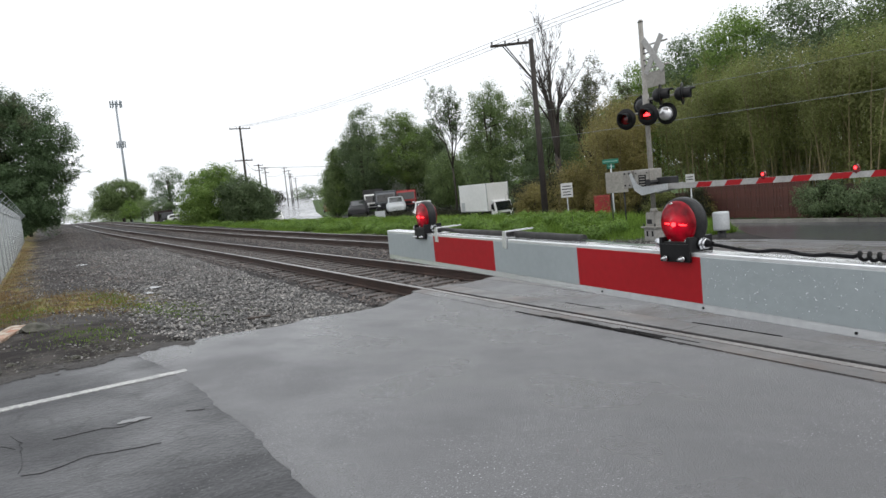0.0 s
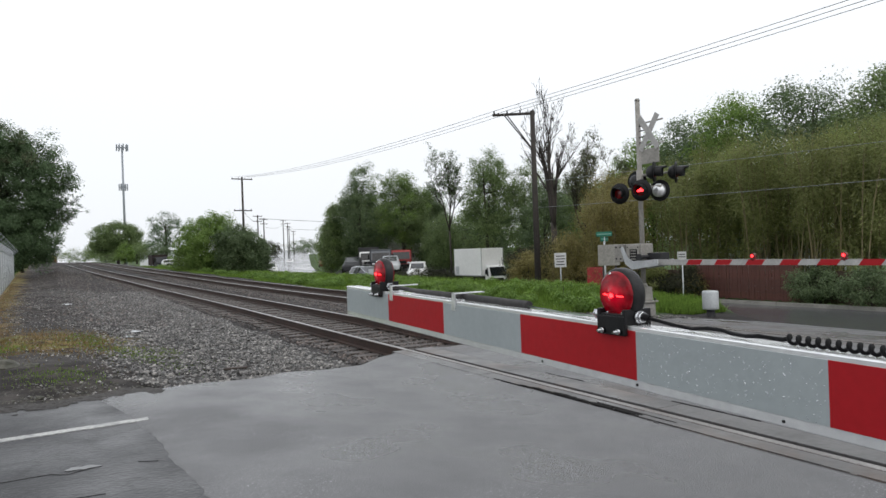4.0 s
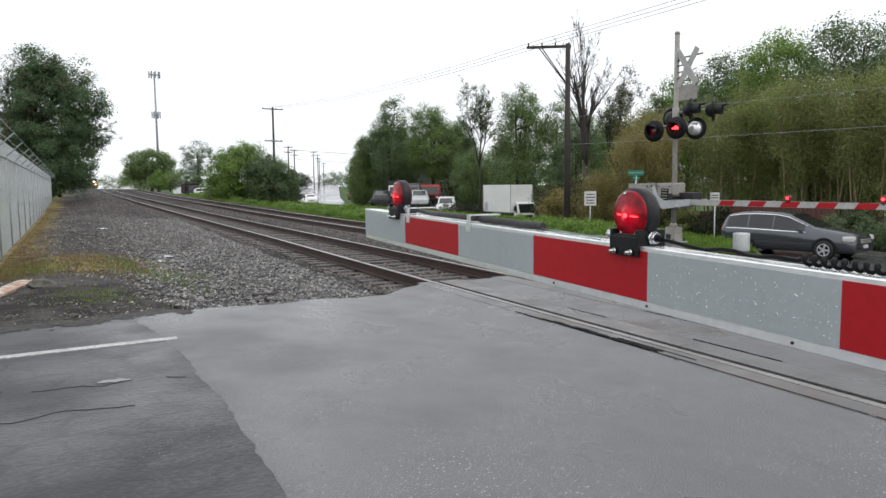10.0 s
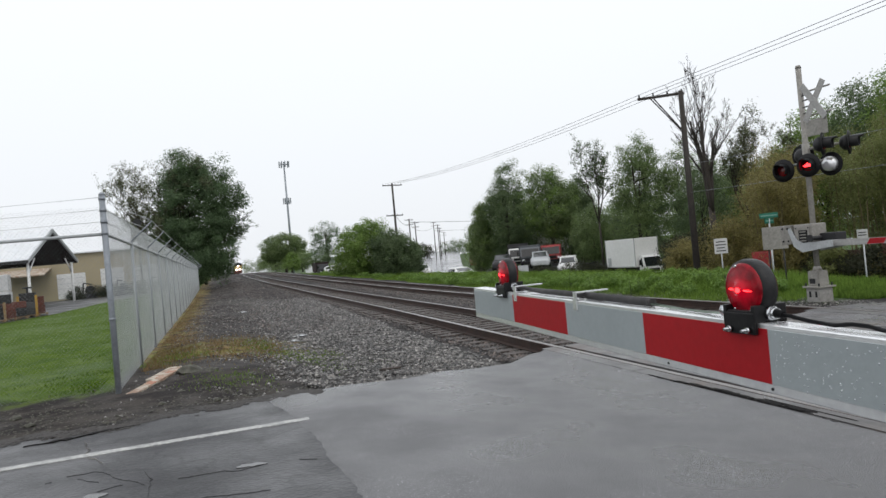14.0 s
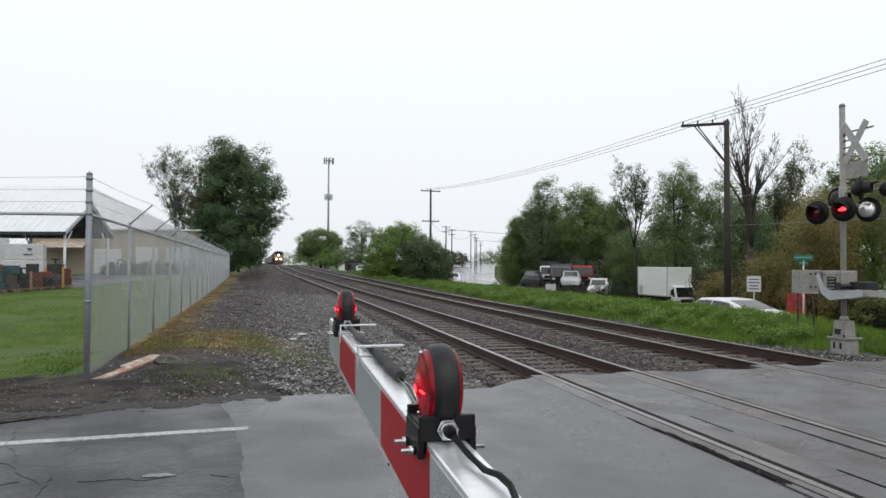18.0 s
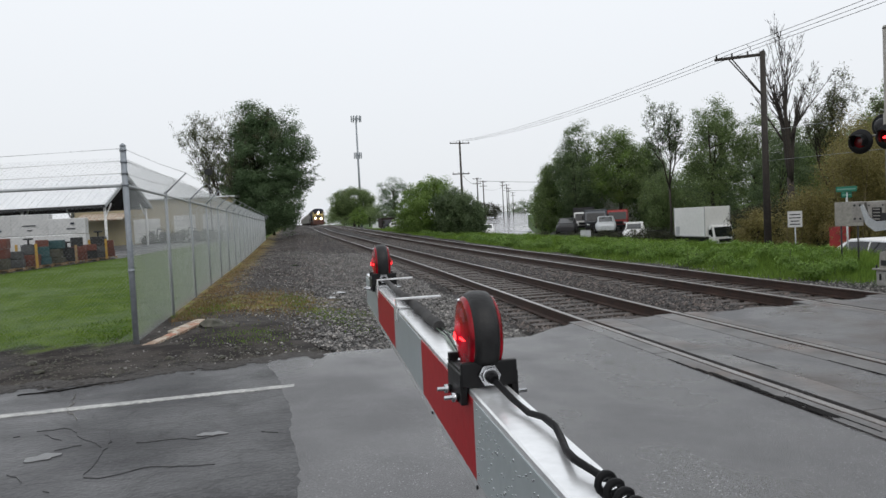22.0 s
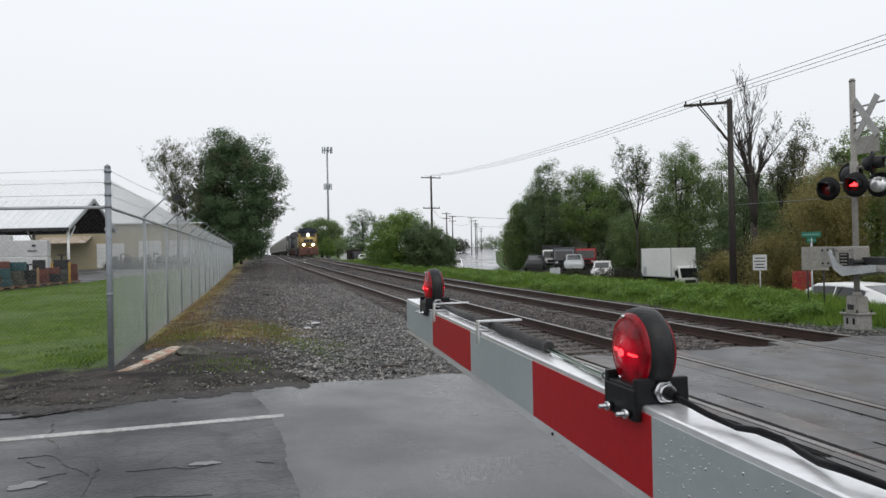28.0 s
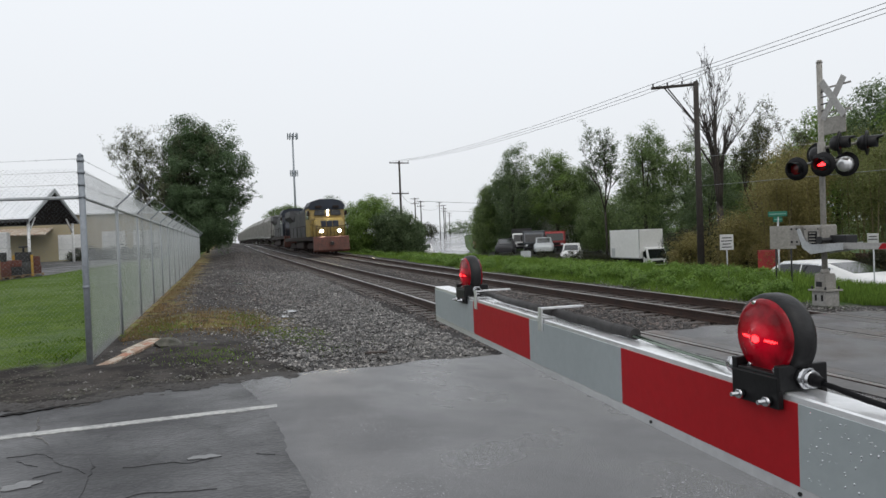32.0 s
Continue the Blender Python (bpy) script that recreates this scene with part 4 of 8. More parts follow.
def ballast_between(rng, count):
    y = 0.15 + 45 * rng.random(count) ** 1.8
    x = rng.uniform(-0.7, 7.2, count)
    z = -0.215 + rng.uniform(-0.025, 0.03, count) + 0.05 * np.exp(-((x - 2.7) / 0.5) ** 2) - 0.16 * smooth(5.9, 7.2, x) + track_rise(y)
    x = x + track_bend(y)
    return np.stack([x, y, z], -1)


stone_bed("ballast_shoulder", 58000, 3, ballast_near, (0.012, 0.038), "loose grey ballast stones on the shoulder of the track")
stone_bed("mud_rubble", 5000, 6, mud_rubble, (0.005, 0.022), "dark rubble and clods on the mud", "rock")
def verge_gravel(rng, count):
    y = 0.6 + 32 * rng.random(count) ** 1.6
    x = 6.2 + 2.6 * rng.random(count) ** 1.3
    keep = y > road_edge(x) + 0.1
    x, y = x[keep], y[keep]
    z = ground_height(x + 0 * y, y) + rng.uniform(-0.01, 0.02, len(x))
    return np.stack([x + track_bend(y), y, z], -1)


stone_bed("mud_edge", 5200, 16, mud_edge, (0.02, 0.075), "dark wet soil washed over the asphalt edge", "mud", flat=0.14)
stone_bed("verge_gravel", 14000, 9, verge_gravel, (0.012, 0.036), "grey stones between the rails and the grass")
stone_bed("gravel", 26000, 5, gravel_path, (0.006, 0.026), "wet loose gravel and rubble between the fence and the track")
stone_bed("far_ballast", 15000, 7, far_gravel, (0.02, 0.06), "loose grey gravel along the track", "stone_brown")
stone_bed("ballast_bed", 60000, 4, ballast_between, (0.016, 0.044), "loose brown-grey ballast between the ties", "stone_brown")


# ---- rain puddles ----
def puddle(x, y, z, rx, ry, yaw, seed):
    bm = bmesh.new()
    rr = random.Random(seed)
    n = 26
    ph = rr.uniform(0, 6)
    ring = []
    for k in range(n):
        a = 2 * math.pi * k / n
        r = 1 + 0.25 * math.sin(2 * a + ph) + 0.16 * math.sin(5 * a + 2 * ph) + rr.uniform(-0.06, 0.06)
        ring.append((rx * r * math.cos(a), ry * r * math.sin(a)))
    prism(bm, ring, "z", -0.02, 0.004)
    solo("puddle", bm, M["puddle"], "shallow rain puddle reflecting the white sky", "puddle", "rain puddles", "structure", m=pose(x, y, z, 0, 0, yaw))


puddle(-4.68, -4.71, 0.213, 0.085, 0.05, -15, 1)
puddle(-5.71, -4.85, 0.213, 0.1, 0.07, -10, 2)


def crack(points, width, seed, mat=None, label="open dark crack in the old asphalt"):
    """An open crack in the old asphalt, ragged and of uneven width."""
    rr = random.Random(seed)
    bm = bmesh.new()
    pts = [Vector((x, y, 0)) for x, y in points]
    fine = []
    for a, b in zip(pts, pts[1:]):
        n = max(2, int((b - a).length / 0.05))
        fine += [a.lerp(b, k / n) for k in range(n)]
    fine.append(pts[-1])
    drift, step = 0.0, 0.0
    for p in fine:
        step = 0.45 * step + rr.gauss(0, 0.016)
        drift = 0.94 * drift + step
        p.y += drift
        p.x += rr.gauss(0, 0.006)
    w = [max(0.0006, width * 0.13 * rr.choice((0.12, 0.25, 0.5, 0.9, 2.6)) * math.sin(math.pi * min(1, 0.05 + k / len(fine)))) for k in range(len(fine))]
    closed = 0
    for k in range(len(fine) - 1):
        a, b = fine[k], fine[k + 1]
        if closed > 0 or (mat is None and rr.random() < 0.06):
            closed = closed - 1 if closed > 0 else rr.randrange(2, 7)
            continue
        prism(bm, [(a.x, a.y - w[k]), (b.x, b.y - w[k + 1]), (b.x, b.y + w[k + 1]), (a.x, a.y + w[k])], "z", 0.2, 0.2165 if mat is None else 0.2215)
    solo("road_crack", bm, mat or M["crack_dirt"], label, "crack", "cracks in the old asphalt", "structure")


crack([(-5.675, -4.763), (-5.375, -4.715), (-5.116, -4.735), (-4.988, -4.66), (-4.748, -4.629), (-4.349, -4.588), (-4.184, -4.586)], 0.012, 2)
crack([(-5.327, -5.343), (-5.157, -5.369), (-4.958, -5.33), (-4.779, -5.302), (-4.565, -5.342)], 0.009, 3)
crack([(-5.436, -4.351), (-5.354, -4.693), (-5.316, -5.146), (-5.327, -5.343)], 0.007, 4)
crack([(-6.087, -4.264), (-5.998, -4.236), (-5.724, -4.494)], 0.007, 5)
crack([(-5.799, -5.137), (-5.595, -5.359), (-5.432, -5.461)], 0.010, 6)
crack([(-5.979, -4.175), (-5.803, -4.147), (-5.592, -4.42), (-5.375, -4.715)], 0.006, 7)
crack([(-6.081, -2.96), (-5.976, -3.406), (-5.98, -3.671), (-5.934, -3.817), (-5.751, -4.059)], 0.006, 12, M["concrete"], "pale dusty crack across the stop line")
crack([(-6.62, -2.86), (-6.12, -2.7), (-5.72, -2.62)], 0.16, 1, M["tar"], "wide open dark crack along the edge of the asphalt")
for x, y, rx, ry, s in ((-3.4, 7.5, 0.2, 0.3, 4), (-3.55, 6.2, 0.12, 0.2, 5), (-3.2, 8.9, 0.14, 0.25, 6), (-4.6, 17.0, 0.16, 0.5, 7)):
    puddle(x, y, height_at(x, y) + 0.012, rx, ry, 0, s)


# ---- near crossing gate ----
ARM_X = -3.755           # face of the arm towards the road
STRIPE = 0.402
FIRST = -7.63            # first joint from the tip


def arm_top(y):
    return 1.396 + 0.022 * (y + 8.63)


def arm_low(y):
    return 1.297 + 0.028 * (y + 8.63)


def near_gate():
    gate = thing("crossing_gate", pose(0, 0, 0), "lowered aluminium crossing gate with red and silver reflective bands", "crossing gate")
    tip, end = -7.225, -13.6
    bm = bmesh.new()
    rings = []
    for y in (tip, end):
        t, b = arm_top(y) + 0.009, arm_low(y) - 0.016
        out = [(0.0, b), (0.0, t - 0.002), (0.002, t), (0.05, t - 0.001), (0.052, t - 0.004), (0.052, b), (0.05, b - 0.002), (0.002, b - 0.002)]
        rings.append([bm.verts.new((ARM_X + px, y, pz)) for px, pz in out])
    n = len(rings[0])
    for k in range(n):
        j = (k + 1) % n
        bm.faces.new((rings[0][k], rings[0][j], rings[1][j], rings[1][k]))
    bm.faces.new(rings[0])
    bm.faces.new(list(reversed(rings[1])))
    part("arm_body", bm, M["aluminium"], gate, "bright aluminium arm wet with rain")
    y, red = tip, False
    cuts = [tip - 0.002] + [FIRST - STRIPE * k for k in range(15)]
    for a, b in zip(cuts, cuts[1:]):
        for side in (0, 1):
            bm = bmesh.new()
            x0, x1 = (ARM_X - 0.0012, ARM_X + 0.004) if side == 0 else (ARM_X + 0.048, ARM_X + 0.0532)
            lo, hi = [], []
            for x, keep in ((x0, lo), (x1, hi)):
                for yy, zz in ((a, arm_low(a)), (b, arm_low(b)), (b, arm_top(b)), (a, arm_top(a))):
                    keep.append(bm.verts.new((x, yy, zz)))
            for k in range(4):
                j = (k + 1) % 4
                bm.faces.new((lo[k], lo[j], hi[j], hi[k]))
            bm.faces.new(lo)
            bm.faces.new(hi)
            part("red_band" if red else "silver_band", bm, M["reflect_red"] if red else M["reflect_grey"], gate)
        red = not red
    # rivets under the bands
    for y in (-8.835, -9.16, -9.62, -8.52):
        bm = bmesh.new()
        rod(bm, (ARM_X - 0.002, y, arm_low(y) - 0.009), (ARM_X + 0.002, y, arm_low(y) - 0.009), 0.0028, sides=8)
        part("rivet", bm, M["black_plastic"], gate)
    # raindrops on the band
    rng = np.random.default_rng(11)
    v, f = [], []
    for k in range(420):
        y, s = (rng.uniform(-9.232, -8.845), rng.uniform(-10.03, -9.65))[k % 2], rng.uniform(0.0004, 0.0012)
        z = rng.uniform(arm_low(y), arm_top(y) - 0.004)
        i = len(v)
        st = rng.uniform(1.2, 4.0)
        v += [(ARM_X - 0.0032, y, z), (ARM_X - 0.001, y - s, z), (ARM_X - 0.001, y, z + s), (ARM_X - 0.001, y + s, z), (ARM_X - 0.001, y, z - s * st)]
        f += [(i, i + 1, i + 2), (i, i + 2, i + 3), (i, i + 3, i + 4), (i, i + 4, i + 1)]
    drops = new("rain_beading", cloud("rain_beading", v, f, M["chrome"]))
    drops.parent = gate
    tagged(drops, kind="stuff")
    # lamps
    for y in (-8.775, -7.545):
        gate_lamp(gate, y)
    # tie clips for the cable
    for y in (-8.1, -7.66):
        bm = bmesh.new()
        z = arm_top(y) + 0.011
        box(bm, ARM_X - 0.004, ARM_X + 0.1, y - 0.009, y + 0.009, z + 0.0185, z + 0.022)
        box(bm, ARM_X - 0.004, ARM_X - 0.001, y - 0.009, y + 0.009, z, z + 0.0185)
        box(bm, ARM_X - 0.0048, ARM_X + 0.052, y - 0.011, y + 0.011, z, z + 0.0025)
        box(bm, ARM_X - 0.005, ARM_X - 0.002, y - 0.011, y + 0.011, z - 0.03, z + 0.0025)
        part("cable_clip", bm, M["aluminium"], gate)
    # cable: straight run, sheathed run near the tip, coil towards the mast
    bm = bmesh.new()
    pts = [(ARM_X + 0.024, -8.838, arm_top(-8.838) + 0.0245), (ARM_X + 0.025, -8.865, arm_top(-8.865) + 0.0235), (ARM_X + 0.029, -8.905, arm_top(-8.905) + 0.0175)]
    pts += [(ARM_X + 0.034 + 0.008 * math.sin(k * 0.9), -8.95 - 0.03 * k, arm_top(-8.95) + 0.014 + 0.003 * math.sin(k * 1.3)) for k in range(6)]
    pts += [(ARM_X + 0.036, -9.138, arm_top(-9.14) + 0.0155), (ARM_X + 0.0385, -9.15, arm_top(-9.15) + 0.0195)]
    tube(bm, pts, 0.0038, sides=8)
    part("cable", bm, M["cable"], gate, "black cable along the top of the arm")
    bm = bmesh.new()
    coil = []
    for k in range(40 * 12):
        a = k / 12 * 2 * math.pi
        y = -9.15 - 0.0165 * k / 12
        coil.append((ARM_X + 0.03 + 0.0078 * math.cos(a), y, arm_top(y) + 0.0185 + 0.0066 * math.sin(a)))
    tube(bm, coil, 0.0034, sides=6)
    tube(bm, [coil[-1], (ARM_X + 0.03, -9.9, 1.39), (ARM_X + 0.03, -11, 1.37), (ARM_X + 0.03, -13.2, 1.33)], 0.0058)
    part("coiled_cable", bm, M["cable"], gate, "black coiled cable on top of the arm")
    bm = bmesh.new()
    tube(bm, [(ARM_X + 0.024, -7.612, arm_top(-7.612) + 0.024), (ARM_X + 0.026, -7.66, arm_top(-7.6) + 0.023), (ARM_X + 0.03, -7.8, arm_top(-7.8) + 0.019), (ARM_X + 0.034, -8.1, arm_top(-8.1) + 0.02)], [0.005, 0.007, 0.0085, 0.0095], sides=10)
    ribs = [(ARM_X + 0.035 + 0.002 * math.sin(k * 0.2), -8.1 - 0.0042 * k, arm_top(-8.1 - 0.0042 * k) + 0.0195) for k in range(78)]
    tube(bm, ribs, [0.0085 + 0.0022 * (k % 2) for k in range(78)], sides=10)
    part("cable_sheath", bm, M["sheath"], gate, "black corrugated cable sheath")
    for k, mat in ((0, "lead_wire"), (1, "cable"), (2, "lead_wire")):
        bm = bmesh.new()
        o = 0.005 * k
        tube(bm, [(ARM_X + 0.03 + o, -8.41, arm_top(-8.4) + 0.017), (ARM_X + 0.036 + o, -8.48, arm_top(-8.5) + 0.013), (ARM_X + 0.03 + 0.4 * o, -8.56, arm_top(-8.56) + 0.0125), (ARM_X + 0.024 + o, -8.63, arm_top(-8.63) + 0.013), (ARM_X + 0.016 + 0.5 * o, -8.69, arm_top(-8.7) + 0.017), (ARM_X + 0.005 + 0.2 * o, -8.722, arm_top(-8.72) + 0.024)], 0.0021, sides=7)
        part("lead_wire", bm, M[mat], gate, "thin loose lamp wire")
    # post that carries the arm
    bm = bmesh.new()
    rod(bm, (ARM_X + 0.2, -13.9, 0.2), (ARM_X + 0.2, -13.9, 3.2), 0.06, sides=16)
    box(bm, ARM_X - 0.05, ARM_X + 0.3, -14.1, -13.5, 1.0, 1.5, bevel=0.02)
    box(bm, ARM_X - 0.1, ARM_X + 0.5, -14.2, -13.6, 0.1, 0.3, bevel=0.02)
    part("gate_post", bm, M["grey_paint"], gate, "silver-painted post and drive box")


def gate_lamp(gate, y):
    """A two-faced red lamp in a black bracket that straddles the arm."""
    zt = arm_top(y) + 0.009
    cx, cz = ARM_X + 0.024, zt + 0.068
    lamp = thing("gate_lamp", pose(cx, y, cz), "round red two-faced gate lamp in a black bracket", "lamp")
    lamp.parent = gate
    del lamp["category"]
    turn = pose(0, 0, -0.006, 0, 90, 0)
    bm = bmesh.new()
    lathe(bm, [(0.04, -0.0165), (0.0495, -0.0162), (0.0535, -0.0135), (0.0552, -0.007), (0.0555, 0.0), (0.0552, 0.007), (0.0535, 0.0135), (0.0495, 0.0162), (0.04, 0.0165)], 40, turn)
    part("housing", bm, M["dark_grey_housing"], lamp, "dark grey ring-shaped lamp housing")
    for s in (-1, 1):
        bm = bmesh.new()
        prof = [(0.049, 0.012), (0.0488, 0.0178), (0.0465, 0.0205), (0.043, 0.0222), (0.0415, 0.0219), (0.036, 0.0241), (0.022, 0.0268), (0.013, 0.0278), (0.012, 0.0298), (0.008, 0.031), (0.001, 0.0315)]
        lathe(bm, prof, 40, pose(0, 0, -0.006, 0, 90 * s, 0))
        part("lens", bm, M["lit_lens"], lamp, "glossy red lens")
        # a row of lit diodes behind the lens face
        bm = bmesh.new()
        for k in range(29):
            yy = -0.03 + 0.06 * k / 28
            zz = 0.0008 * math.sin(k * 2.7) - 0.01 + 0.004 * (k / 28)
            r = 0.0024 if 10 < k < 18 else 0.0012
            depth = 0.0266 - 5.0 * yy * yy
            box(bm, s * depth - 0.003, s * depth + 0.003, yy - r, yy + r, zz - r, zz + r)
        for yy, hz in ((-0.0045, 0.005), (-0.0015, 0.0075), (0.0015, 0.0085), (0.0045, 0.006)):
            box(bm, s * 0.03 - 0.002, s * 0.03 + 0.002, yy - 0.0014, yy + 0.0014, -0.008 - hz * 0.6, -0.008 + hz * 0.6)
        part("diode_row", bm, M["red_lit"], lamp, "glowing red diodes")
    for a in (75, 240, 300):
        for s in (-1, 1):
            bm = bmesh.new()
            ca, sa = 0.0445 * math.cos(radians(a)), 0.0445 * math.sin(radians(a))
            rod(bm, (s * 0.018, ca, sa - 0.006), (s * 0.0245, ca, sa - 0.006), 0.003, 0.0024, sides=8)
            part("screw", bm, M["chrome"], lamp)
    # bracket
    w = 0.041
    for nm, x0, x1, y0, y1, z0, z1 in (("bracket_seat", -0.0335, 0.0375, -w * 0.8, w * 0.8, -0.068, -0.046), ("bracket_plate", -0.036, -0.027, -w, w, -0.09, -0.05), ("bracket_plate", 0.031, 0.04, -w, w, -0.09, -0.05),
                                       ("bracket_end", -0.0345, 0.0385, -w - 0.0015, -w + 0.008, -0.068, -0.036), ("bracket_end", -0.0345, 0.0385, w - 0.008, w + 0.0015, -0.068, -0.036)):
        bm = bmesh.new()
        box(bm, x0, x1, y0, y1, z0, z1, bevel=0.002)
        part(nm, bm, M["black_plastic"], lamp)
    for yy in (-0.028, 0.02):
        bm = bmesh.new()
        rod(bm, (-0.055, yy, -0.081), (0.054, yy, -0.081), 0.0028, sides=8)
        rod(bm, (-0.045, yy, -0.081), (-0.037, yy, -0.081), 0.0062, sides=6)
        part("bolt", bm, M["chrome"], lamp)
    bm = bmesh.new()
    rod(bm, (0, -w - 0.001, -0.052), (0, -w - 0.012, -0.052), 0.014, sides=6)
    rod(bm, (0, -w - 0.012, -0.052), (0, -w - 0.02, -0.052), 0.0118, 0.0105, sides=16)
    part("cable_gland", bm, M["chrome"], lamp)
    bm = bmesh.new()
    rod(bm, (0, -w - 0.018, -0.052), (0, -w - 0.034, -0.053), 0.0088, 0.0055, sides=14)
    part("cable_boot", bm, M["cable"], lamp, "black rubber cable boot")
    bm = bmesh.new()
    rod(bm, (-0.02, w, -0.05), (-0.02, w + 0.018, -0.05), 0.012, sides=6)
    part("plug", bm, M["chrome"], lamp)


near_gate()


# ---- far crossing signal and gate ----
def signal_head(parent, at, facing, lit, name="signal_head", back="black_plastic", shell=1.0):
    """A round flasher: backboard, hood and lens, facing along a direction."""
    head = thing(name, Matrix.Translation(at) @ Vector(facing).to_track_quat("Z", "Y").to_matrix().to_4x4(), "round black flasher with a red lens", "lamp")
    head.parent = parent
    del head["category"]
    bm = bmesh.new()
    lathe(bm, [(0.27, -0.012), (0.275, 0.0), (0.27, 0.012), (0.15, 0.012)], 28)
    part("backboard", bm, M["black_plastic"], head)
    bm = bmesh.new()
    lathe(bm, [(0.05 * shell, -0.2 * shell), (0.12 * shell, -0.17 * shell), (0.17 * shell, -0.1 * shell), (0.18 * shell, -0.014)], 20)
    part("lamp_case", bm, M[back], head)
    bm = bmesh.new()
    vs = []
    for k in range(21):
        a = radians(-40 + 260 * k / 20)
        cut = 0.3 if 50 < -40 + 260 * k / 20 < 130 else 0.2
        vs.append([bm.verts.new((0.155 * math.cos(a), 0.155 * math.sin(a), 0.012)), bm.verts.new((0.152 * math.cos(a), 0.152 * math.sin(a), cut)),
                   bm.verts.new((0.145 * math.cos(a), 0.145 * math.sin(a), cut)), bm.verts.new((0.147 * math.cos(a), 0.147 * math.sin(a), 0.012))])
    for a, b in zip(vs, vs[1:]):
        for k in range(3):
            bm.faces.new((a[k], a[k + 1], b[k + 1], b[k])).smooth = True
    part("hood", bm, M["black_plastic"], head)
    bm = bmesh.new()
    lathe(bm, [(0.142, 0.014), (0.13, 0.03), (0.09, 0.042), (0.01, 0.048)], 24)
    part("lens", bm, M["red_dim"], head, "dark red lens")
    if lit:
        bm = bmesh.new()
        for dx, dy, r in ((0, 0, 0.045), (0.045, -0.006, 0.036), (-0.045, -0.006, 0.036), (0.08, -0.012, 0.022), (-0.08, -0.012, 0.022), (0.0, 0.035, 0.026)):
            rod(bm, (dx, dy, 0.03), (dx, dy, 0.052), r, r * 0.8, sides=10)
        part("diode_cluster", bm, M["red_lit"], head, "glowing red diodes")
    return head


def far_signal():
    sx, sy = 8.47, 3.32
    sig = thing("crossing_signal", pose(sx, sy, -0.34), "silver crossing signal mast with red flashers and a white crossbuck", "crossing signal")
    bm = bmesh.new()
    box(bm, -0.2, 0.2, -0.2, 0.2, -0.3, 0.34, bevel=0.03)
    part("foundation", bm, M["concrete"], sig)
    # slots are not cut: black patches on the face give their shade
    for yy in (-0.1, 0.08):
        bm = bmesh.new()
        box(bm, -0.206, -0.19, yy - 0.03, yy + 0.03, 0.12, 0.26, bevel=0.004)
        part("slot_patch", bm, M["black_plastic"], sig, "black patch standing in for a shaded slot in the foundation")
    bm = bmesh.new()
    box(bm, -0.25, 0.25, -0.25, 0.25, 0.34, 0.38, bevel=0.008)
    part("foot_plate", bm, M["grey_paint"], sig)
    for a in (-0.19, 0.19):
        for b in (-0.19, 0.19):
            bm = bmesh.new()
            rod(bm, (a, b, 0.38), (a, b, 0.45), 0.022, sides=6)
            part("anchor_bolt", bm, M["dark_iron"], sig)
    bm = bmesh.new()
    prism(bm, [(-0.17, 0.38), (0.17, 0.38), (0.15, 0.74), (-0.15, 0.74)], "y", -0.16, 0.16)
    bmesh.ops.bevel(bm, geom=list(bm.edges), offset=0.02, segments=2, affect="EDGES")
    rod(bm, (0, 0, 0.74), (0, 0, 0.84), 0.11, 0.075, sides=16)
    part("junction_base", bm, M["grey_paint"], sig)
    bm = bmesh.new()
    box(bm, -0.178, -0.16, -0.07, 0.09, 0.44, 0.56, bevel=0.004)
    part("access_cover", bm, M["dark_iron"], sig, "dark access cover")
    bm = bmesh.new()
    rod(bm, (0, 0, 0.6), (0, 0, 5.56), 0.062, sides=16)
    rod(bm, (0, 0, 5.56), (0, 0, 5.62), 0.072, 0.05, sides=16)
    part("mast", bm, M["grey_paint"], sig)
    # crossbuck on two brackets
    for z in (4.95, 4.38):
        bm = bmesh.new()
        rod(bm, (0.0, -0.05, z), (-0.02, -0.85, z), 0.022, sides=8)
        part("crossbuck_bracket", bm, M["grey_paint"], sig)
    for k in (-1, 1):
        bm = bmesh.new()
        box(bm, -0.008, 0.008, -0.52, 0.52, -0.08, 0.08, bevel=0.004)
        ob = part("crossbuck_board", bm, M["cross_board"], sig, "white crossbuck board")
        ob.matrix_basis = pose(-0.06 - 0.02 * (k > 0), -0.42, 4.68, 55 * k, 0, 0)
    for z in (4.46, 4.6, 4.76, 4.88):
        bm = bmesh.new()
        rod(bm, (-0.02, -0.05, z), (-0.05, -0.3, z), 0.016, sides=6)
        part("strap", bm, M["dark_iron"], sig)
    bm = bmesh.new()
    box(bm, -0.01, 0.01, -0.3, 0.3, -0.19, 0.19, bevel=0.01)
    ob = part("track_count_plate", bm, M["grey_paint"], sig, "grey plate under the crossbuck")
    ob.matrix_basis = pose(-0.04, -0.42, 4.08)
    # flashers
    bm = bmesh.new()
    rod(bm, (-0.1, 0.62, 3.3), (0.1, -0.62, 3.3), 0.03, sides=10)
    rod(bm, (0.0, -0.1, 3.62), (0.55, -0.85, 3.66), 0.03, sides=10)
    rod(bm, (0, 0, 3.15), (0, 0, 3.75), 0.085, sides=14)
    box(bm, -0.09, 0.09, -0.12, 0.12, 3.22, 3.38, bevel=0.02)
    part("flasher_arm", bm, M["grey_paint"], sig)
    signal_head(sig, (-0.28, 0.46, 3.19), (-1, -0.35, -0.04), False)
    signal_head(sig, (-0.3, -0.33, 3.21), (-1, -0.35, -0.04), True)
    signal_head(sig, (0.22, -0.46, 3.2), (1, 0.3, 0), False, back="aluminium", shell=1.0)
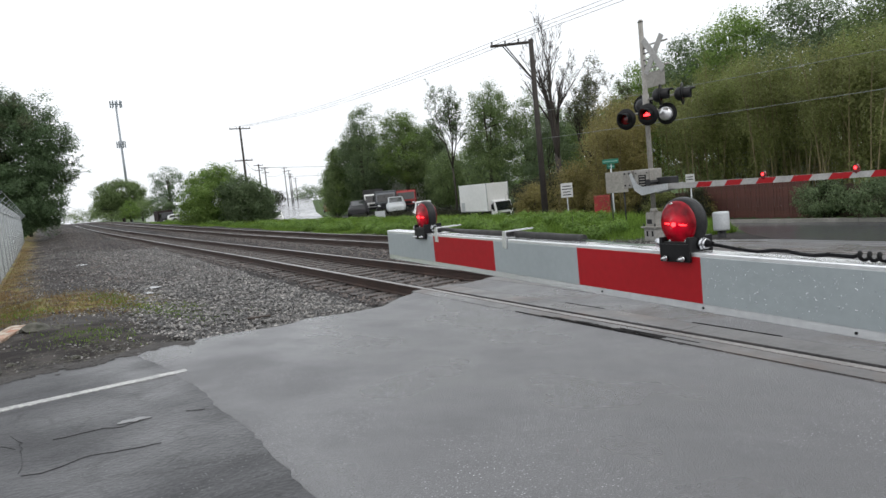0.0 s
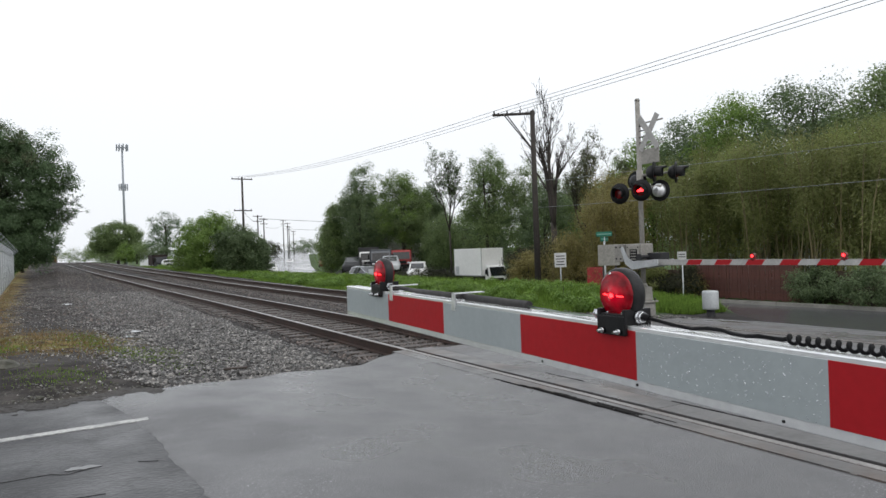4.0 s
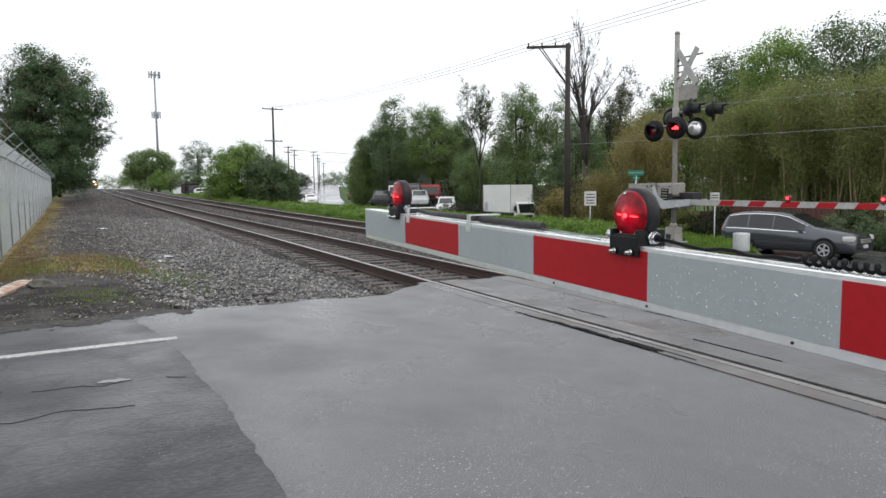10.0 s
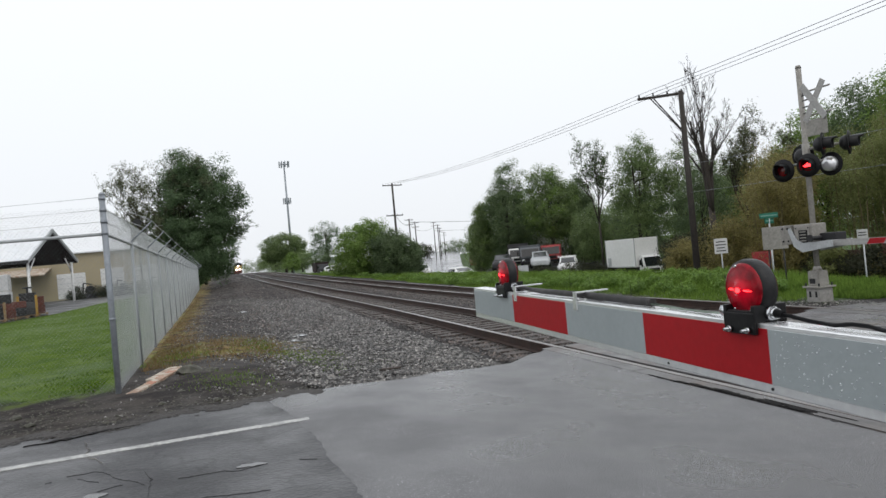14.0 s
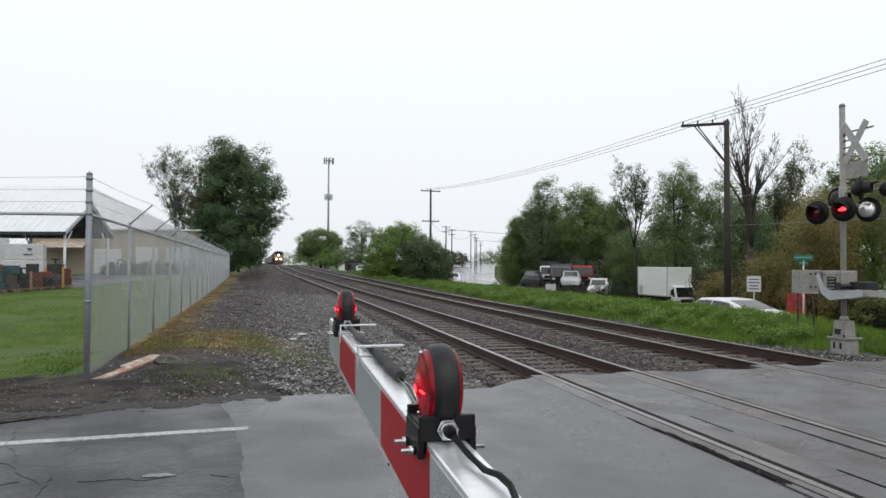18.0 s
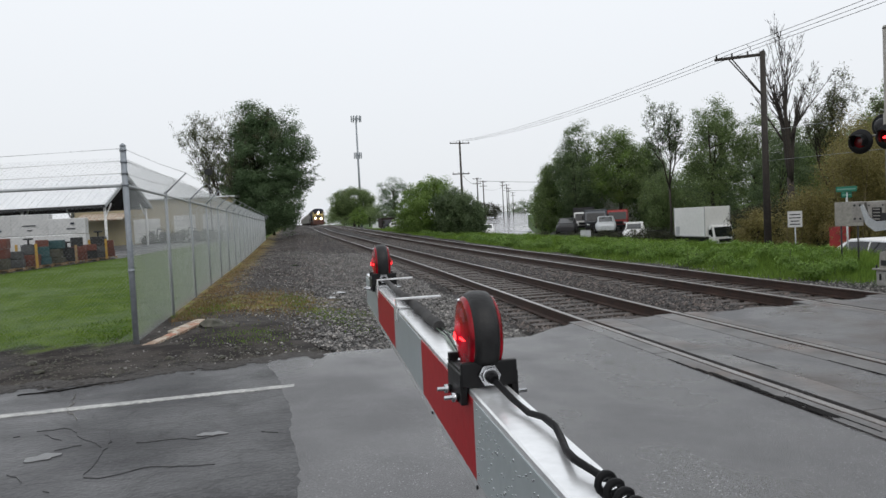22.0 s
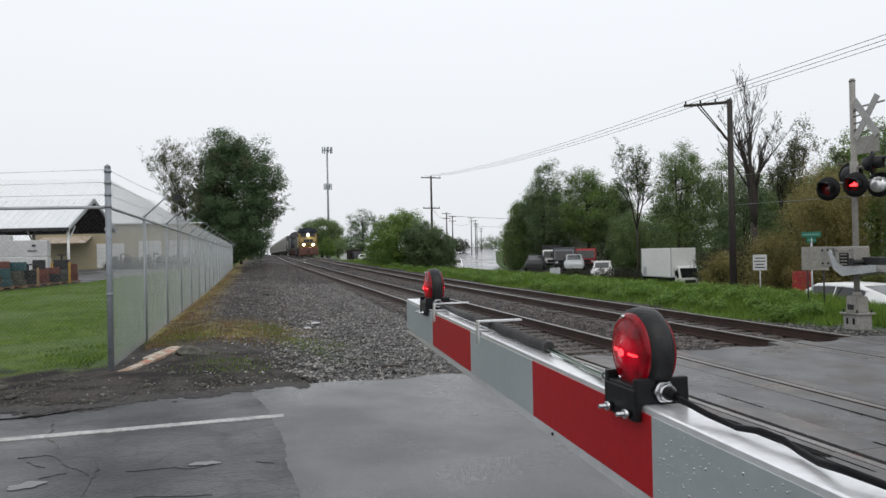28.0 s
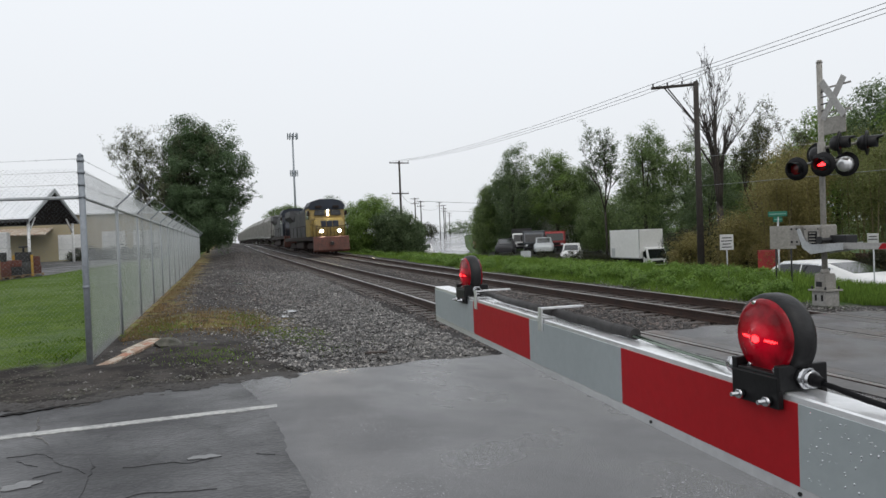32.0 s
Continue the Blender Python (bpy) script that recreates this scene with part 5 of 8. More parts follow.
    signal_head(sig, (0.12, 0.22, 3.5), (1, 0.3, 0), False, back="dark_iron")
    signal_head(sig, (0.0, -0.5, 3.66), (0.55, -0.83, -0.03), False, back="dark_iron")
    signal_head(sig, (0.5, -0.75, 3.64), (0.55, -0.83, -0.03), False, back="dark_iron")
    # drive box and counterweights
    bm = bmesh.new()
    box(bm, -0.3, 0.12, -0.26, 0.3, 1.28, 1.86, bevel=0.03)
    box(bm, -0.33, -0.3, -0.2, 0.24, 1.34, 1.8, bevel=0.008)
    part("drive_box", bm, M["grey_paint"], sig)
    # raised black plate draws the shade inside the drive box opening
    bm = bmesh.new()
    box(bm, -0.337, -0.33, -0.14, 0.12, 1.42, 1.72, bevel=0.003)
    part("opening_plate", bm, M["black_plastic"], sig, "black plate standing in for the shaded opening of the gate drive")
    bm = bmesh.new()
    for z in (1.47, 1.54, 1.61, 1.68):
        box(bm, -0.35, -0.336, -0.1, 0.08, z - 0.012, z + 0.012, bevel=0.003)
    part("motor_fins", bm, M["grey_paint"], sig)
    for y, z in ((-0.17, 1.37), (-0.17, 1.77), (0.2, 1.37), (0.2, 1.77)):
        bm = bmesh.new()
        rod(bm, (-0.345, y, z), (-0.328, y, z), 0.016, sides=8)
        part("bolt", bm, M["dark_iron"], sig)
    bm = bmesh.new()
    rod(bm, (-0.42, -0.3, 1.52), (0.24, -0.3, 1.52), 0.05, sides=14)
    rod(bm, (-0.44, -0.3, 1.52), (-0.4, -0.3, 1.52), 0.085, sides=14)
    part("arm_shaft", bm, M["dark_iron"], sig)
    for y, z in ((0.42, 1.48), (0.58, 1.48), (0.42, 1.78), (0.58, 1.78)):
        bm = bmesh.new()
        rod(bm, (-0.375, y, z), (-0.355, y, z), 0.025, sides=8)
        part("weight_bolt", bm, M["dark_iron"], sig)
    for k in range(3):
        bm = bmesh.new()
        box(bm, -0.36 + 0.05 * k, -0.32 + 0.05 * k, 0.34, 0.66, 1.4, 1.86, bevel=0.02)
        part("counterweight", bm, M["grey_paint"], sig)
    for x in (-0.37, 0.18):
        bm = bmesh.new()
        prism(bm, [(-0.85, 1.31), (0.02, 1.2), (0.26, 1.34), (0.42, 1.76), (0.34, 1.79), (0.17, 1.5), (0.0, 1.42), (-0.85, 1.46)], "x", x, x + 0.03)
        part("arm_bracket", bm, M["galvanised"], sig)
    bm = bmesh.new()
    box(bm, -0.12, 0.2, -0.72, -0.28, 1.38, 1.62, bevel=0.02)
    part("arm_clamp", bm, M["dark_iron"], sig)
    # arm
    arm = thing("gate_arm", pose(-0.22, -0.55, 1.39), "lowered gate arm with red and white bands", "gate arm")
    arm.parent = sig
    del arm["category"]
    length = 8.4

    def low(s):
        return -0.06 + 0.012 * s * 0.2

    bm = bmesh.new()
    prism(bm, [(0.0, -0.075), (-length, -0.055), (-length, 0.045), (0.0, 0.065)], "x", 0.0, 0.04)
    part("arm_board", bm, M["cross_board"], arm)
    for k in range(10):
        a = -1.05 - 0.812 * k
        if a < -length + 0.5:
            break
        bm = bmesh.new()
        prism(bm, [(a, -0.066), (a - 0.406, -0.064), (a - 0.50, 0.052), (a - 0.094, 0.054)], "x", -0.003, 0.01)
        part("red_band", bm, M["reflect_red"], arm)
    for y in (-2.87, -4.85, -8.2):
        bm = bmesh.new()
        rod(bm, (-0.02, y, 0.13), (0.06, y, 0.13), 0.058, sides=16)
        rod(bm, (0.02, y, 0.02), (0.02, y, 0.1), 0.03, 0.04, sides=10)
        box(bm, -0.01, 0.05, y - 0.06, y + 0.06, 0.04, 0.08, bevel=0.01)
        part("arm_lamp", bm, M["red_dim"], arm)
        bm = bmesh.new()
        rod(bm, (-0.026, y, 0.13), (-0.02, y, 0.13), 0.03, sides=12)
        part("arm_diode", bm, M["red_lit"], arm)
    return sig


far_signal()


# ---- chain-link fences ----
def chain_link(bm_list, a, b, z_of, height, spacing=0.06, r=0.0022):
    """Diagonal wires of a chain-link panel between two ground points, as arrays."""
    a, b = np.array(a, dtype=float), np.array(b, dtype=float)
    length = float(np.hypot(*(b - a)))
    d = (b - a) / length
    n = np.array([-d[1], d[0]])
    verts, faces = bm_list
    for sgn in (1, -1):
        s = -height if sgn > 0 else 0.0
        while s < (length if sgn > 0 else length + height):
            s0, s1 = s, s + sgn * height
            h0, h1 = 0.0, height
            if sgn > 0:
                if s0 < 0:
                    h0, s0 = -s0, 0.0
                if s1 > length:
                    h1, s1 = height - (s1 - length), length
            else:
                if s0 > length:
                    h0, s0 = s0 - length, length
                if s1 < 0:
                    h1, s1 = height + s1, 0.0
            if h1 > h0 + 0.02:
                i = len(verts)
                for ss, hh in ((s0, h0), (s1, h1)):
                    p = a + d * ss
                    z = z_of(p[0], p[1]) + hh
                    verts.append((p[0] + n[0] * r, p[1] + n[1] * r, z))
                    verts.append((p[0] - n[0] * r, p[1] - n[1] * r, z + r))
                    verts.append((p[0] - n[0] * r, p[1] - n[1] * r, z - r * 1.2))
                faces += [(i, i + 1, i + 4, i + 3), (i + 1, i + 2, i + 5, i + 4), (i + 2, i, i + 3, i + 5)]
            s += spacing


def fence_run(name, a, b, posts, lean, label, spacing=0.06, skip_first=False):
    """Posts, top rail, chain-link and three barbed wires on leaning arms, from a to b."""
    a, b = Vector((*a, 0)), Vector((*b, 0))
    fence = thing(name, pose(0, 0, 0), label, "fence", "chain-link fences", "structure")
    d = (b - a).normalized()
    out = Vector((d.y, -d.x, 0)) * lean

    def base(p):
        return Vector((p.x, p.y, FENCE_Z))

    tops = []
    for k in range(posts + 1):
        p = base(a + (b - a) * (k / posts))
        if k or not skip_first:
            bm = bmesh.new()
            r = 0.038 if k == 0 else 0.027
            top = 2.6 if k == 0 else 2.13
            rod(bm, p + Vector((0, 0, -0.15)), p + Vector((0, 0, top)), r, sides=12)
            lathe(bm, [(r * 1.1, top), (r * 0.8, top + 0.02), (0.005, top + 0.04)], 12, Matrix.Translation(p))
            if k == 0:
                for z in (0.98, 2.1, 2.25, 2.4, 2.55):
                    lathe(bm, [(r * 1.16, z - 0.018), (r * 1.16, z + 0.018)], 12, Matrix.Translation(p))
            part("fence_post", bm, M["post_steel"] if k == 0 or skip_first else M["post_light"], fence)
        if k:
            bm = bmesh.new()
            rod(bm, p + Vector((0, 0, 2.13)), p + out * 0.36 + Vector((0, 0, 2.47)), 0.015, 0.012, sides=6)
            part("barb_arm", bm, M["post_steel"], fence)
        tops.append(p)
    bm = bmesh.new()
    rod(bm, base(a) + Vector((0, 0, 2.09)), base(b) + Vector((0, 0, 2.09)), 0.021, sides=8)
    part("top_rail", bm, M["galvanised"], fence)
    for w in range(3):
        bm = bmesh.new()
        f = (w + 1) / 3
        first = base(a) + Vector((0, 0, 2.25 + 0.16 * w))
        pts = [first]
        for p in tops[1:]:
            prev = pts[-1]
            end = p + out * 0.36 * f + Vector((0, 0, 2.13 + 0.34 * f))
            mid = (prev + end) / 2 - Vector((0, 0, 0.02))
            pts += [mid, end]
        tube(bm, pts, 0.0035, sides=4)
        rng = random.Random(w)
        for p0, p1 in zip(pts, pts[1:]):
            n = int((p1 - p0).length / 0.13)
            for k in range(min(n, 24)):
                c = p0.lerp(p1, (k + 0.5) / max(1, n))
                v = Vector((rng.uniform(-1, 1), rng.uniform(-1, 1), rng.uniform(-1, 1))).normalized() * 0.016
                rod(bm, c - v, c + v, 0.0015, sides=3, caps=False)
        part("barbed_wire", bm, M["galvanised"], fence)
    data = ([], [])
    chain_link(data, (a.x, a.y), (b.x, b.y), lambda x, y: FENCE_Z + 0.03, 2.42, spacing, 0.0009 if skip_first else 0.0014)
    me = cloud("chain_link", data[0], data[1], M["thin_wire"] if skip_first else M["galvanised"])
    ob = new("chain_link", me)
    ob.parent = fence
    ob["kind"] = "stuff"
    return fence


FENCE_Z = 0.16
fence_run("chain_link_fence", (-6.25, -0.02), (-8.05, 58.0), 19, 1.0, "tall galvanised chain-link fence topped with barbed wire beside the track")
fence_run("chain_link_fence", (-6.25, -0.02), (-26.0, 2.2), 6, -1.0, "galvanised chain-link fence with barbed wire in front of a lawn", spacing=0.055, skip_first=True)


# ---- poles, wires, tower ----
def utility_pole(at, height, arm, yaw, label, braces=True, lower=None):
    p = thing("utility_pole", pose(*at, 0, 0, yaw), label, "utility pole", "utility poles")
    bm = bmesh.new()
    rod(bm, (0, 0, -0.3), (0, 0, height), 0.19, 0.13, sides=12)
    part("pole", bm, M["pole_wood"], p)
    for z, half, off in arm:
        bm = bmesh.new()
        box(bm, -half + off, half + off, -0.06, 0.06, z - 0.07, z + 0.07, bevel=0.01)
        part("crossarm", bm, M["pole_wood"], p)
        for k in range(4):
            x = off - half + 0.1 + (2 * half - 0.2) * k / 3
            bm = bmesh.new()
            lathe(bm, [(0.03, z + 0.07), (0.05, z + 0.12), (0.035, z + 0.17), (0.05, z + 0.2), (0.02, z + 0.25)], 8, Matrix.Translation((x, 0, 0)))
            part("insulator", bm, M["dark_iron"], p)
        if braces:
            for s in ((-1, 1) if abs(off) < 0.3 else (-1,)):
                bm = bmesh.new()
                rod(bm, (off + s * half * 0.45, -0.07, z - 0.05), (-0.05, -0.1, z - (2.1 if abs(off) > 0.3 else 0.8)), 0.035, sides=6)
                part("brace", bm, M["pole_wood"], p)
                bm = bmesh.new()
                rod(bm, (off + s * half * 0.3, 0.07, z - 0.05), (-0.05, 0.1, z - (2.0 if abs(off) > 0.3 else 0.8)), 0.035, sides=6)
                part("brace", bm, M["pole_wood"], p)
    return p


def wire(a, b, sag, r, label="thin dark overhead wire", mat="cable"):
    bm = bmesh.new()
    a, b = Vector(a), Vector(b)
    tube(bm, [a.lerp(b, k / 16) - Vector((0, 0, 4 * sag * (k / 16) * (1 - k / 16))) for k in range(17)], r, sides=4)
    return solo("overhead_wire", bm, M[mat], label, "wire", "overhead wires")


PA = (18.94, 21.85, -1.4)
utility_pole(PA, 10.6, [(10.45, 1.2, -1.05)], -33, "tall dark wooden utility pole with an offset crossarm")
P2 = (18.0, 88.3, -1.0)
utility_pole(P2, 13.6, [(13.3, 1.5, 0.0), (8.9, 1.3, 0.0)], 8, "dark wooden utility pole with two crossarms", braces=False)
for at, h in (((37.2, 156.5, 0.2), 11), ((43.6, 175.6, 0.4), 11), ((68.2, 242.5, 0.9), 13.4), ((72, 250, 1), 12.6), ((80, 275, 1.2), 12), ((87, 292, 1.4), 10.5)):
    utility_pole(at, h, [(h - 0.3, 1.2, 0.0), (h - 1.5, 1.1, 0.0)], 15, "dark wooden utility pole along the street", braces=False)
for k in range(3):
    o = -1.9 + 0.75 * k
    ax, ay = PA[0] + o * math.cos(radians(-33)), PA[1] + o * math.sin(radians(-33))
    wire((ax, ay, 9.35), (P2[0] - 1.0 + k * 0.9, P2[1], 12.6), 0.7, 0.012)
    wire((ax, ay, 9.35), (21.5 + 0.5 * k, -32, 10.6), 0.35, 0.012)
wire((PA[0], PA[1], 5.2), (28, -26, 5.6), 0.4, 0.009, "thin pale grey overhead wire", "thin_wire")
wire((PA[0], PA[1], 3.7), (27, -26, 4.0), 0.3, 0.01, "thin pale grey overhead wire", "thin_wire")
wire((P2[0], P2[1], 8.0), (37.2, 156.5, 10.0), 0.8, 0.03)
wire((37.2, 156.5, 10.4), (120, 170, 9), 0.8, 0.04)
wire((68.2, 242.5, 11.0), (160, 260, 10), 0.8, 0.04)
wire((43.6, 175.6, 9.2), (68.2, 242.5, 12.4), 0.8, 0.03)

tower = thing("cell_tower", pose(13.3, 222.8, 1.4), "slender grey cell tower monopole with antenna rings", "cell tower")
bm = bmesh.new()
rod(bm, (0, 0, -2), (0, 0, 35.5), 0.42, 0.24, sides=12)
part("monopole", bm, M["post_steel"], tower)
for z in (34.6, 22.5):
    for k in range(9 if z > 30 else 6):
        a = 2 * math.pi * k / (9 if z > 30 else 6)
        bm = bmesh.new()
        c, s = math.cos(a), math.sin(a)
        r = 1.6 if z > 30 else 1.15
        rod(bm, (0, 0, z), (r * c, r * s, z), 0.07, sides=6)
        box(bm, r * c - 0.16, r * c + 0.16, r * s - 0.16, r * s + 0.16, z - 1.0, z + 1.0, bevel=0.04)
        part("antenna", bm, M["post_steel"], tower)


# ---- trees ----
def leaves(name, centers, spread, per, size, mat, seed, droop=0.0, flat=1.0):
    """Many small folded leaves gathered round the given centres."""
    rng = np.random.default_rng(seed)
    per, size = int(per * 3.0), size * 0.52
    c0 = np.asarray(centers, dtype=float)
    mid = c0.mean(0)
    lob = np.repeat(c0, per, 0)
    n = len(lob)
    d = rng.normal(0, 1, (n, 3))
    d /= np.linalg.norm(d, axis=1)[:, None]
    wide = np.repeat(rng.uniform(0.7, 1.35, (len(c0), 1)), per, 0)
    off = d * wide * np.asarray(spread) * 1.75 * rng.random((n, 1)) ** 0.45
    off[:, 2] *= 0.8
    off[:, 2] -= np.abs(rng.normal(0, droop, n)) if droop else 0
    c = lob + off
    # the blades face outwards and up, as they do in a crown
    out = (c - mid) / (np.abs(c - mid).max(0) + 1e-6)
    nrm = out * 0.7 + d * 0.5 + np.array([0, 0, 0.55]) + rng.normal(0, 0.6, (n, 3))
    nrm /= np.linalg.norm(nrm, axis=1)[:, None]
    u = np.cross(nrm, rng.normal(0, 1, (n, 3)))
    u /= np.linalg.norm(u, axis=1)[:, None]
    v = np.cross(nrm, u)
    s = rng.uniform(0.6, 1.35, (n, 1)) * size
    q = np.stack([c + u * s * 1.2, c - u * s * 0.6 + v * s * 0.55 * flat, c - u * s * 0.6 - v * s * 0.55 * flat], 1).reshape(-1, 3)
    f = np.arange(3 * n).reshape(n, 3)
    return cloud(name, q, f, mat)


def crown_points(blobs, count, seed, shell=0.55):
    """Clump centres in a set of ellipsoids (x, y, z, rx, ry, rz), more of them near the skin, with ragged edges."""
    rng = np.random.default_rng(seed)
    vol = np.array([b[3] * b[4] * b[5] for b in blobs])
    pick = rng.choice(len(blobs), count, p=vol / vol.sum())
    d = rng.normal(0, 1, (count, 3))
    d /= np.linalg.norm(d, axis=1)[:, None]
    r = (shell + (1 - shell) * rng.random(count) ** 0.6) * (1 + 0.1 * rng.normal(0, 1, count))
    b = np.array(blobs)[pick]
    return b[:, :3] + d * b[:, 3:] * r[:, None]


def tree(name, at, blobs, leaf, label, seed, clumps=120, per=40, spread=0.45, size=0.17, trunk=0.22, trunk_top=None, limbs=14, group="", category="tree", extra=None):
    x, y, z = at
    t = thing(name, pose(x, y, z), label, category, group)
    rng = random.Random(seed)
    centers = crown_points(blobs, clumps, seed)
    centers = centers[centers[:, 2] > 0.15]
    bm = bmesh.new()
    top = trunk_top or max(b[2] for b in blobs)
    lean = Vector((rng.uniform(-0.04, 0.04), rng.uniform(-0.04, 0.04), 1)) * top
    tube(bm, [(0, 0, -0.4), (lean.x * 0.1, 0, top * 0.15), lean * 0.5 + Vector((0.08, 0.05, 0)), lean], [trunk * 1.3, trunk, trunk * 0.7, trunk * 0.25], sides=9)
    for k in range(limbs):
        c = Vector(centers[rng.randrange(len(centers))])
        s = rng.uniform(0.3, 0.85)
        a = lean * s
        if c.z < a.z:
            a = lean * max(0.15, c.z / top * 0.7)
        mid = a.lerp(c, 0.5) + Vector((rng.uniform(-0.2, 0.2), rng.uniform(-0.2, 0.2), rng.uniform(0.0, 0.4)))
        tube(bm, [a, mid, c], [trunk * 0.36, trunk * 0.22, trunk * 0.07], sides=5)
    part("trunk", bm, M["bark"], t)
    ob = new("crown", leaves("crown", centers, spread, per, size, LEAF[leaf], seed + 1))
    ob.parent = t
    if extra:
        leaf2, n2 = extra
        ob = new("crown", leaves("crown", crown_points(blobs, n2, seed + 9), spread, per, size, LEAF[leaf2], seed + 2))
        ob.parent = t
    return t


def bare_tree(at, height, seed, label, stems=2, fork=0.4, lean=0.1, narrow=0.4, depth_max=5, twigs=0, leaf="sparse", size=0.1, girth=0.7, slope=0.0):
    """A trunk that forks into stems, with ever finer upward twigs."""
    t = thing("bare_tree", pose(*at), label, "tree")
    rng = random.Random(seed)
    tips = []

    def grow(bm, p, d, length, r, depth):
        r = max(r, 0.009)
        n = 5 if depth < 2 else 3
        pts, rad = [p], [r]
        for k in range(n):
            d = (d + Vector((rng.uniform(-0.12, 0.12), rng.uniform(-0.12, 0.12), rng.uniform(0.0, 0.08)))).normalized()
            p = p + d * length / n
            pts.append(p)
            rad.append(max(0.008, r * (1 - 0.72 * (k + 1) / n)))
        tube(bm, pts, rad, sides=6 if depth == 0 else (4 if depth < 3 else 3))
        if depth >= 2:
            tips.append(p)
        if depth >= depth_max:
            return
        for k in range((7, 5, 4, 3, 2)[min(depth, 4)]):
            i = rng.randrange(1 if depth else 2, n + 1)
            q = (d + Vector((rng.uniform(-1, 1), rng.uniform(-1, 1), rng.uniform(-0.1, 0.7))) * narrow * 1.6).normalized()
            grow(bm, pts[i], q, length * rng.uniform(0.28, 0.5), rad[i] * 0.7, depth + 1)

    bm = bmesh.new()
    tube(bm, [(0, 0, -0.3), (0.05, 0, height * fork * 0.5), (0, 0.05, height * fork)], [0.34 * girth, 0.27 * girth, 0.24 * girth], sides=8)
    part("trunk", bm, M["bark"], t)
    for k in range(stems):
        bm = bmesh.new()
        f = k / max(1, stems - 1) * 2 - 1
        h = height * (1 - fork) * (0.74 - 0.14 * (k % 2)) * (1 + slope * f)
        grow(bm, Vector((0, 0, height * fork * (0.92 + 0.06 * (k % 2)))), Vector((f * lean * 0.85, -f * lean * 0.5, 1)).normalized(), h, 0.2 * girth, 0)
        part("stem", bm, M["bark"], t)
    if twigs:
        ob = new("leaves", leaves("leaves", np.array([list(v) for v in tips]), 0.2, twigs, size, LEAF[leaf], seed))
        ob.parent = t
    return t


# by the fence
big_tree = tree("tree", (-9.0, 63.5, 0.2), [(0.8, 0, 10.0, 2.2, 2.0, 2.6), (1.0, 0, 8.2, 3.8, 3.6, 5.0), (1.8, -0.5, 4.6, 3.0, 3.0, 3.4), (0.1, 0, 12.1, 2.0, 2.0, 2.2), (2.2, 0, 11.2, 1.5, 1.5, 1.7), (3.9, 0, 9.4, 1.9, 1.8, 2.2), (3.9, 0, 6.8, 1.2, 1.3, 1.7), (-1.4, 0.5, 6.0, 2.2, 2.6, 3.0), (-2.2, -0.5, 3.0, 2.6, 2.4, 2.2), (1.2, -0.5, 2.4, 2.6, 2.4, 1.8)], "deep", "large dense dark-green tree beside the track", 21,
     clumps=640, per=60, spread=0.46, size=0.185, trunk=0.35)
bare_tree((-12.0, 64.5, 0.2), 13.1, 22, "open spring tree with fine twigs and small leaves by the fence", stems=10, fork=0.12, lean=0.85, narrow=0.66, depth_max=4, twigs=1.4, leaf="sparse", size=0.14, girth=0.5, slope=0.02)
rng = random.Random(61)
spots = []
for k in range(9):
    bm = bmesh.new()
    tip = Vector((5.5 + rng.uniform(-0.9, 1.1), rng.uniform(-0.6, 0.6), 6.3 + rng.uniform(-1.5, 1.3)))
    root = Vector((1.5, 0, 4.4 + rng.uniform(-0.6, 1.0)))
    mid = root.lerp(tip, 0.55) + Vector((0, 0, 0.5))
    tube(bm, [root, mid, tip], [0.07, 0.045, 0.012], sides=5)
    for q in range(7):
        a = mid.lerp(tip, rng.uniform(0.1, 1.0))
        b = a + Vector((rng.uniform(0.2, 0.7), rng.uniform(-0.4, 0.4), rng.uniform(-0.1, 0.7)))
        tube(bm, [a, (a + b) / 2 + Vector((0, 0, 0.05)), b], [0.02, 0.014, 0.006], sides=4)
        spots.append(list(b))
    part("limb", bm, M["bark"], big_tree)
ob = new("spray", leaves("spray", np.array(spots), 0.16, 6, 0.16, LEAF["deep"], 62))
ob.parent = big_tree
# beyond, along the track
tree("tree", (7.7, 172, 1.0), [(0, 0, 6.3, 5.2, 5, 3.4), (-2.5, 0, 4.5, 3.5, 3, 2.4)], "mid", "round-crowned green tree beside the track", 24, clumps=240, per=40, spread=0.6, size=0.32, trunk=0.3)
tree("tree", (13.3, 131, 0.6), [(0, 0, 6.5, 2.9, 2.7, 3.4), (1.8, 0, 8.4, 1.4, 1.4, 1.4), (-1.4, 0, 4.5, 2.2, 2, 2.6)], "deep", "slender dark tree with open branches", 25, clumps=120, per=26, spread=0.45, size=0.2, trunk=0.18, limbs=30)
tree("bush", (7.9, 61, -0.3), [(0, 0, 2.9, 2.9, 2.6, 2.9), (0.8, 0, 4.7, 1.9, 1.8, 1.7), (-1.1, 0, 1.6, 2.1, 2, 1.7)], "fresh", "tall fresh-green bush beside the track", 26, clumps=330, per=44, spread=0.34, size=0.16, trunk=0.12, category="bush", group="track-side bushes")
tree("bush", (10.9, 58.0, -0.6), [(0, 0, 2.3, 2.5, 2.3, 2.4), (-0.9, 0, 3.6, 1.8, 1.6, 1.5), (1.0, 0, 1.4, 1.5, 1.6, 1.4)], "dark", "dense dark-green bush beside the track", 27, clumps=330, per=44, spread=0.34, size=0.16, trunk=0.12, category="bush", group="track-side bushes")
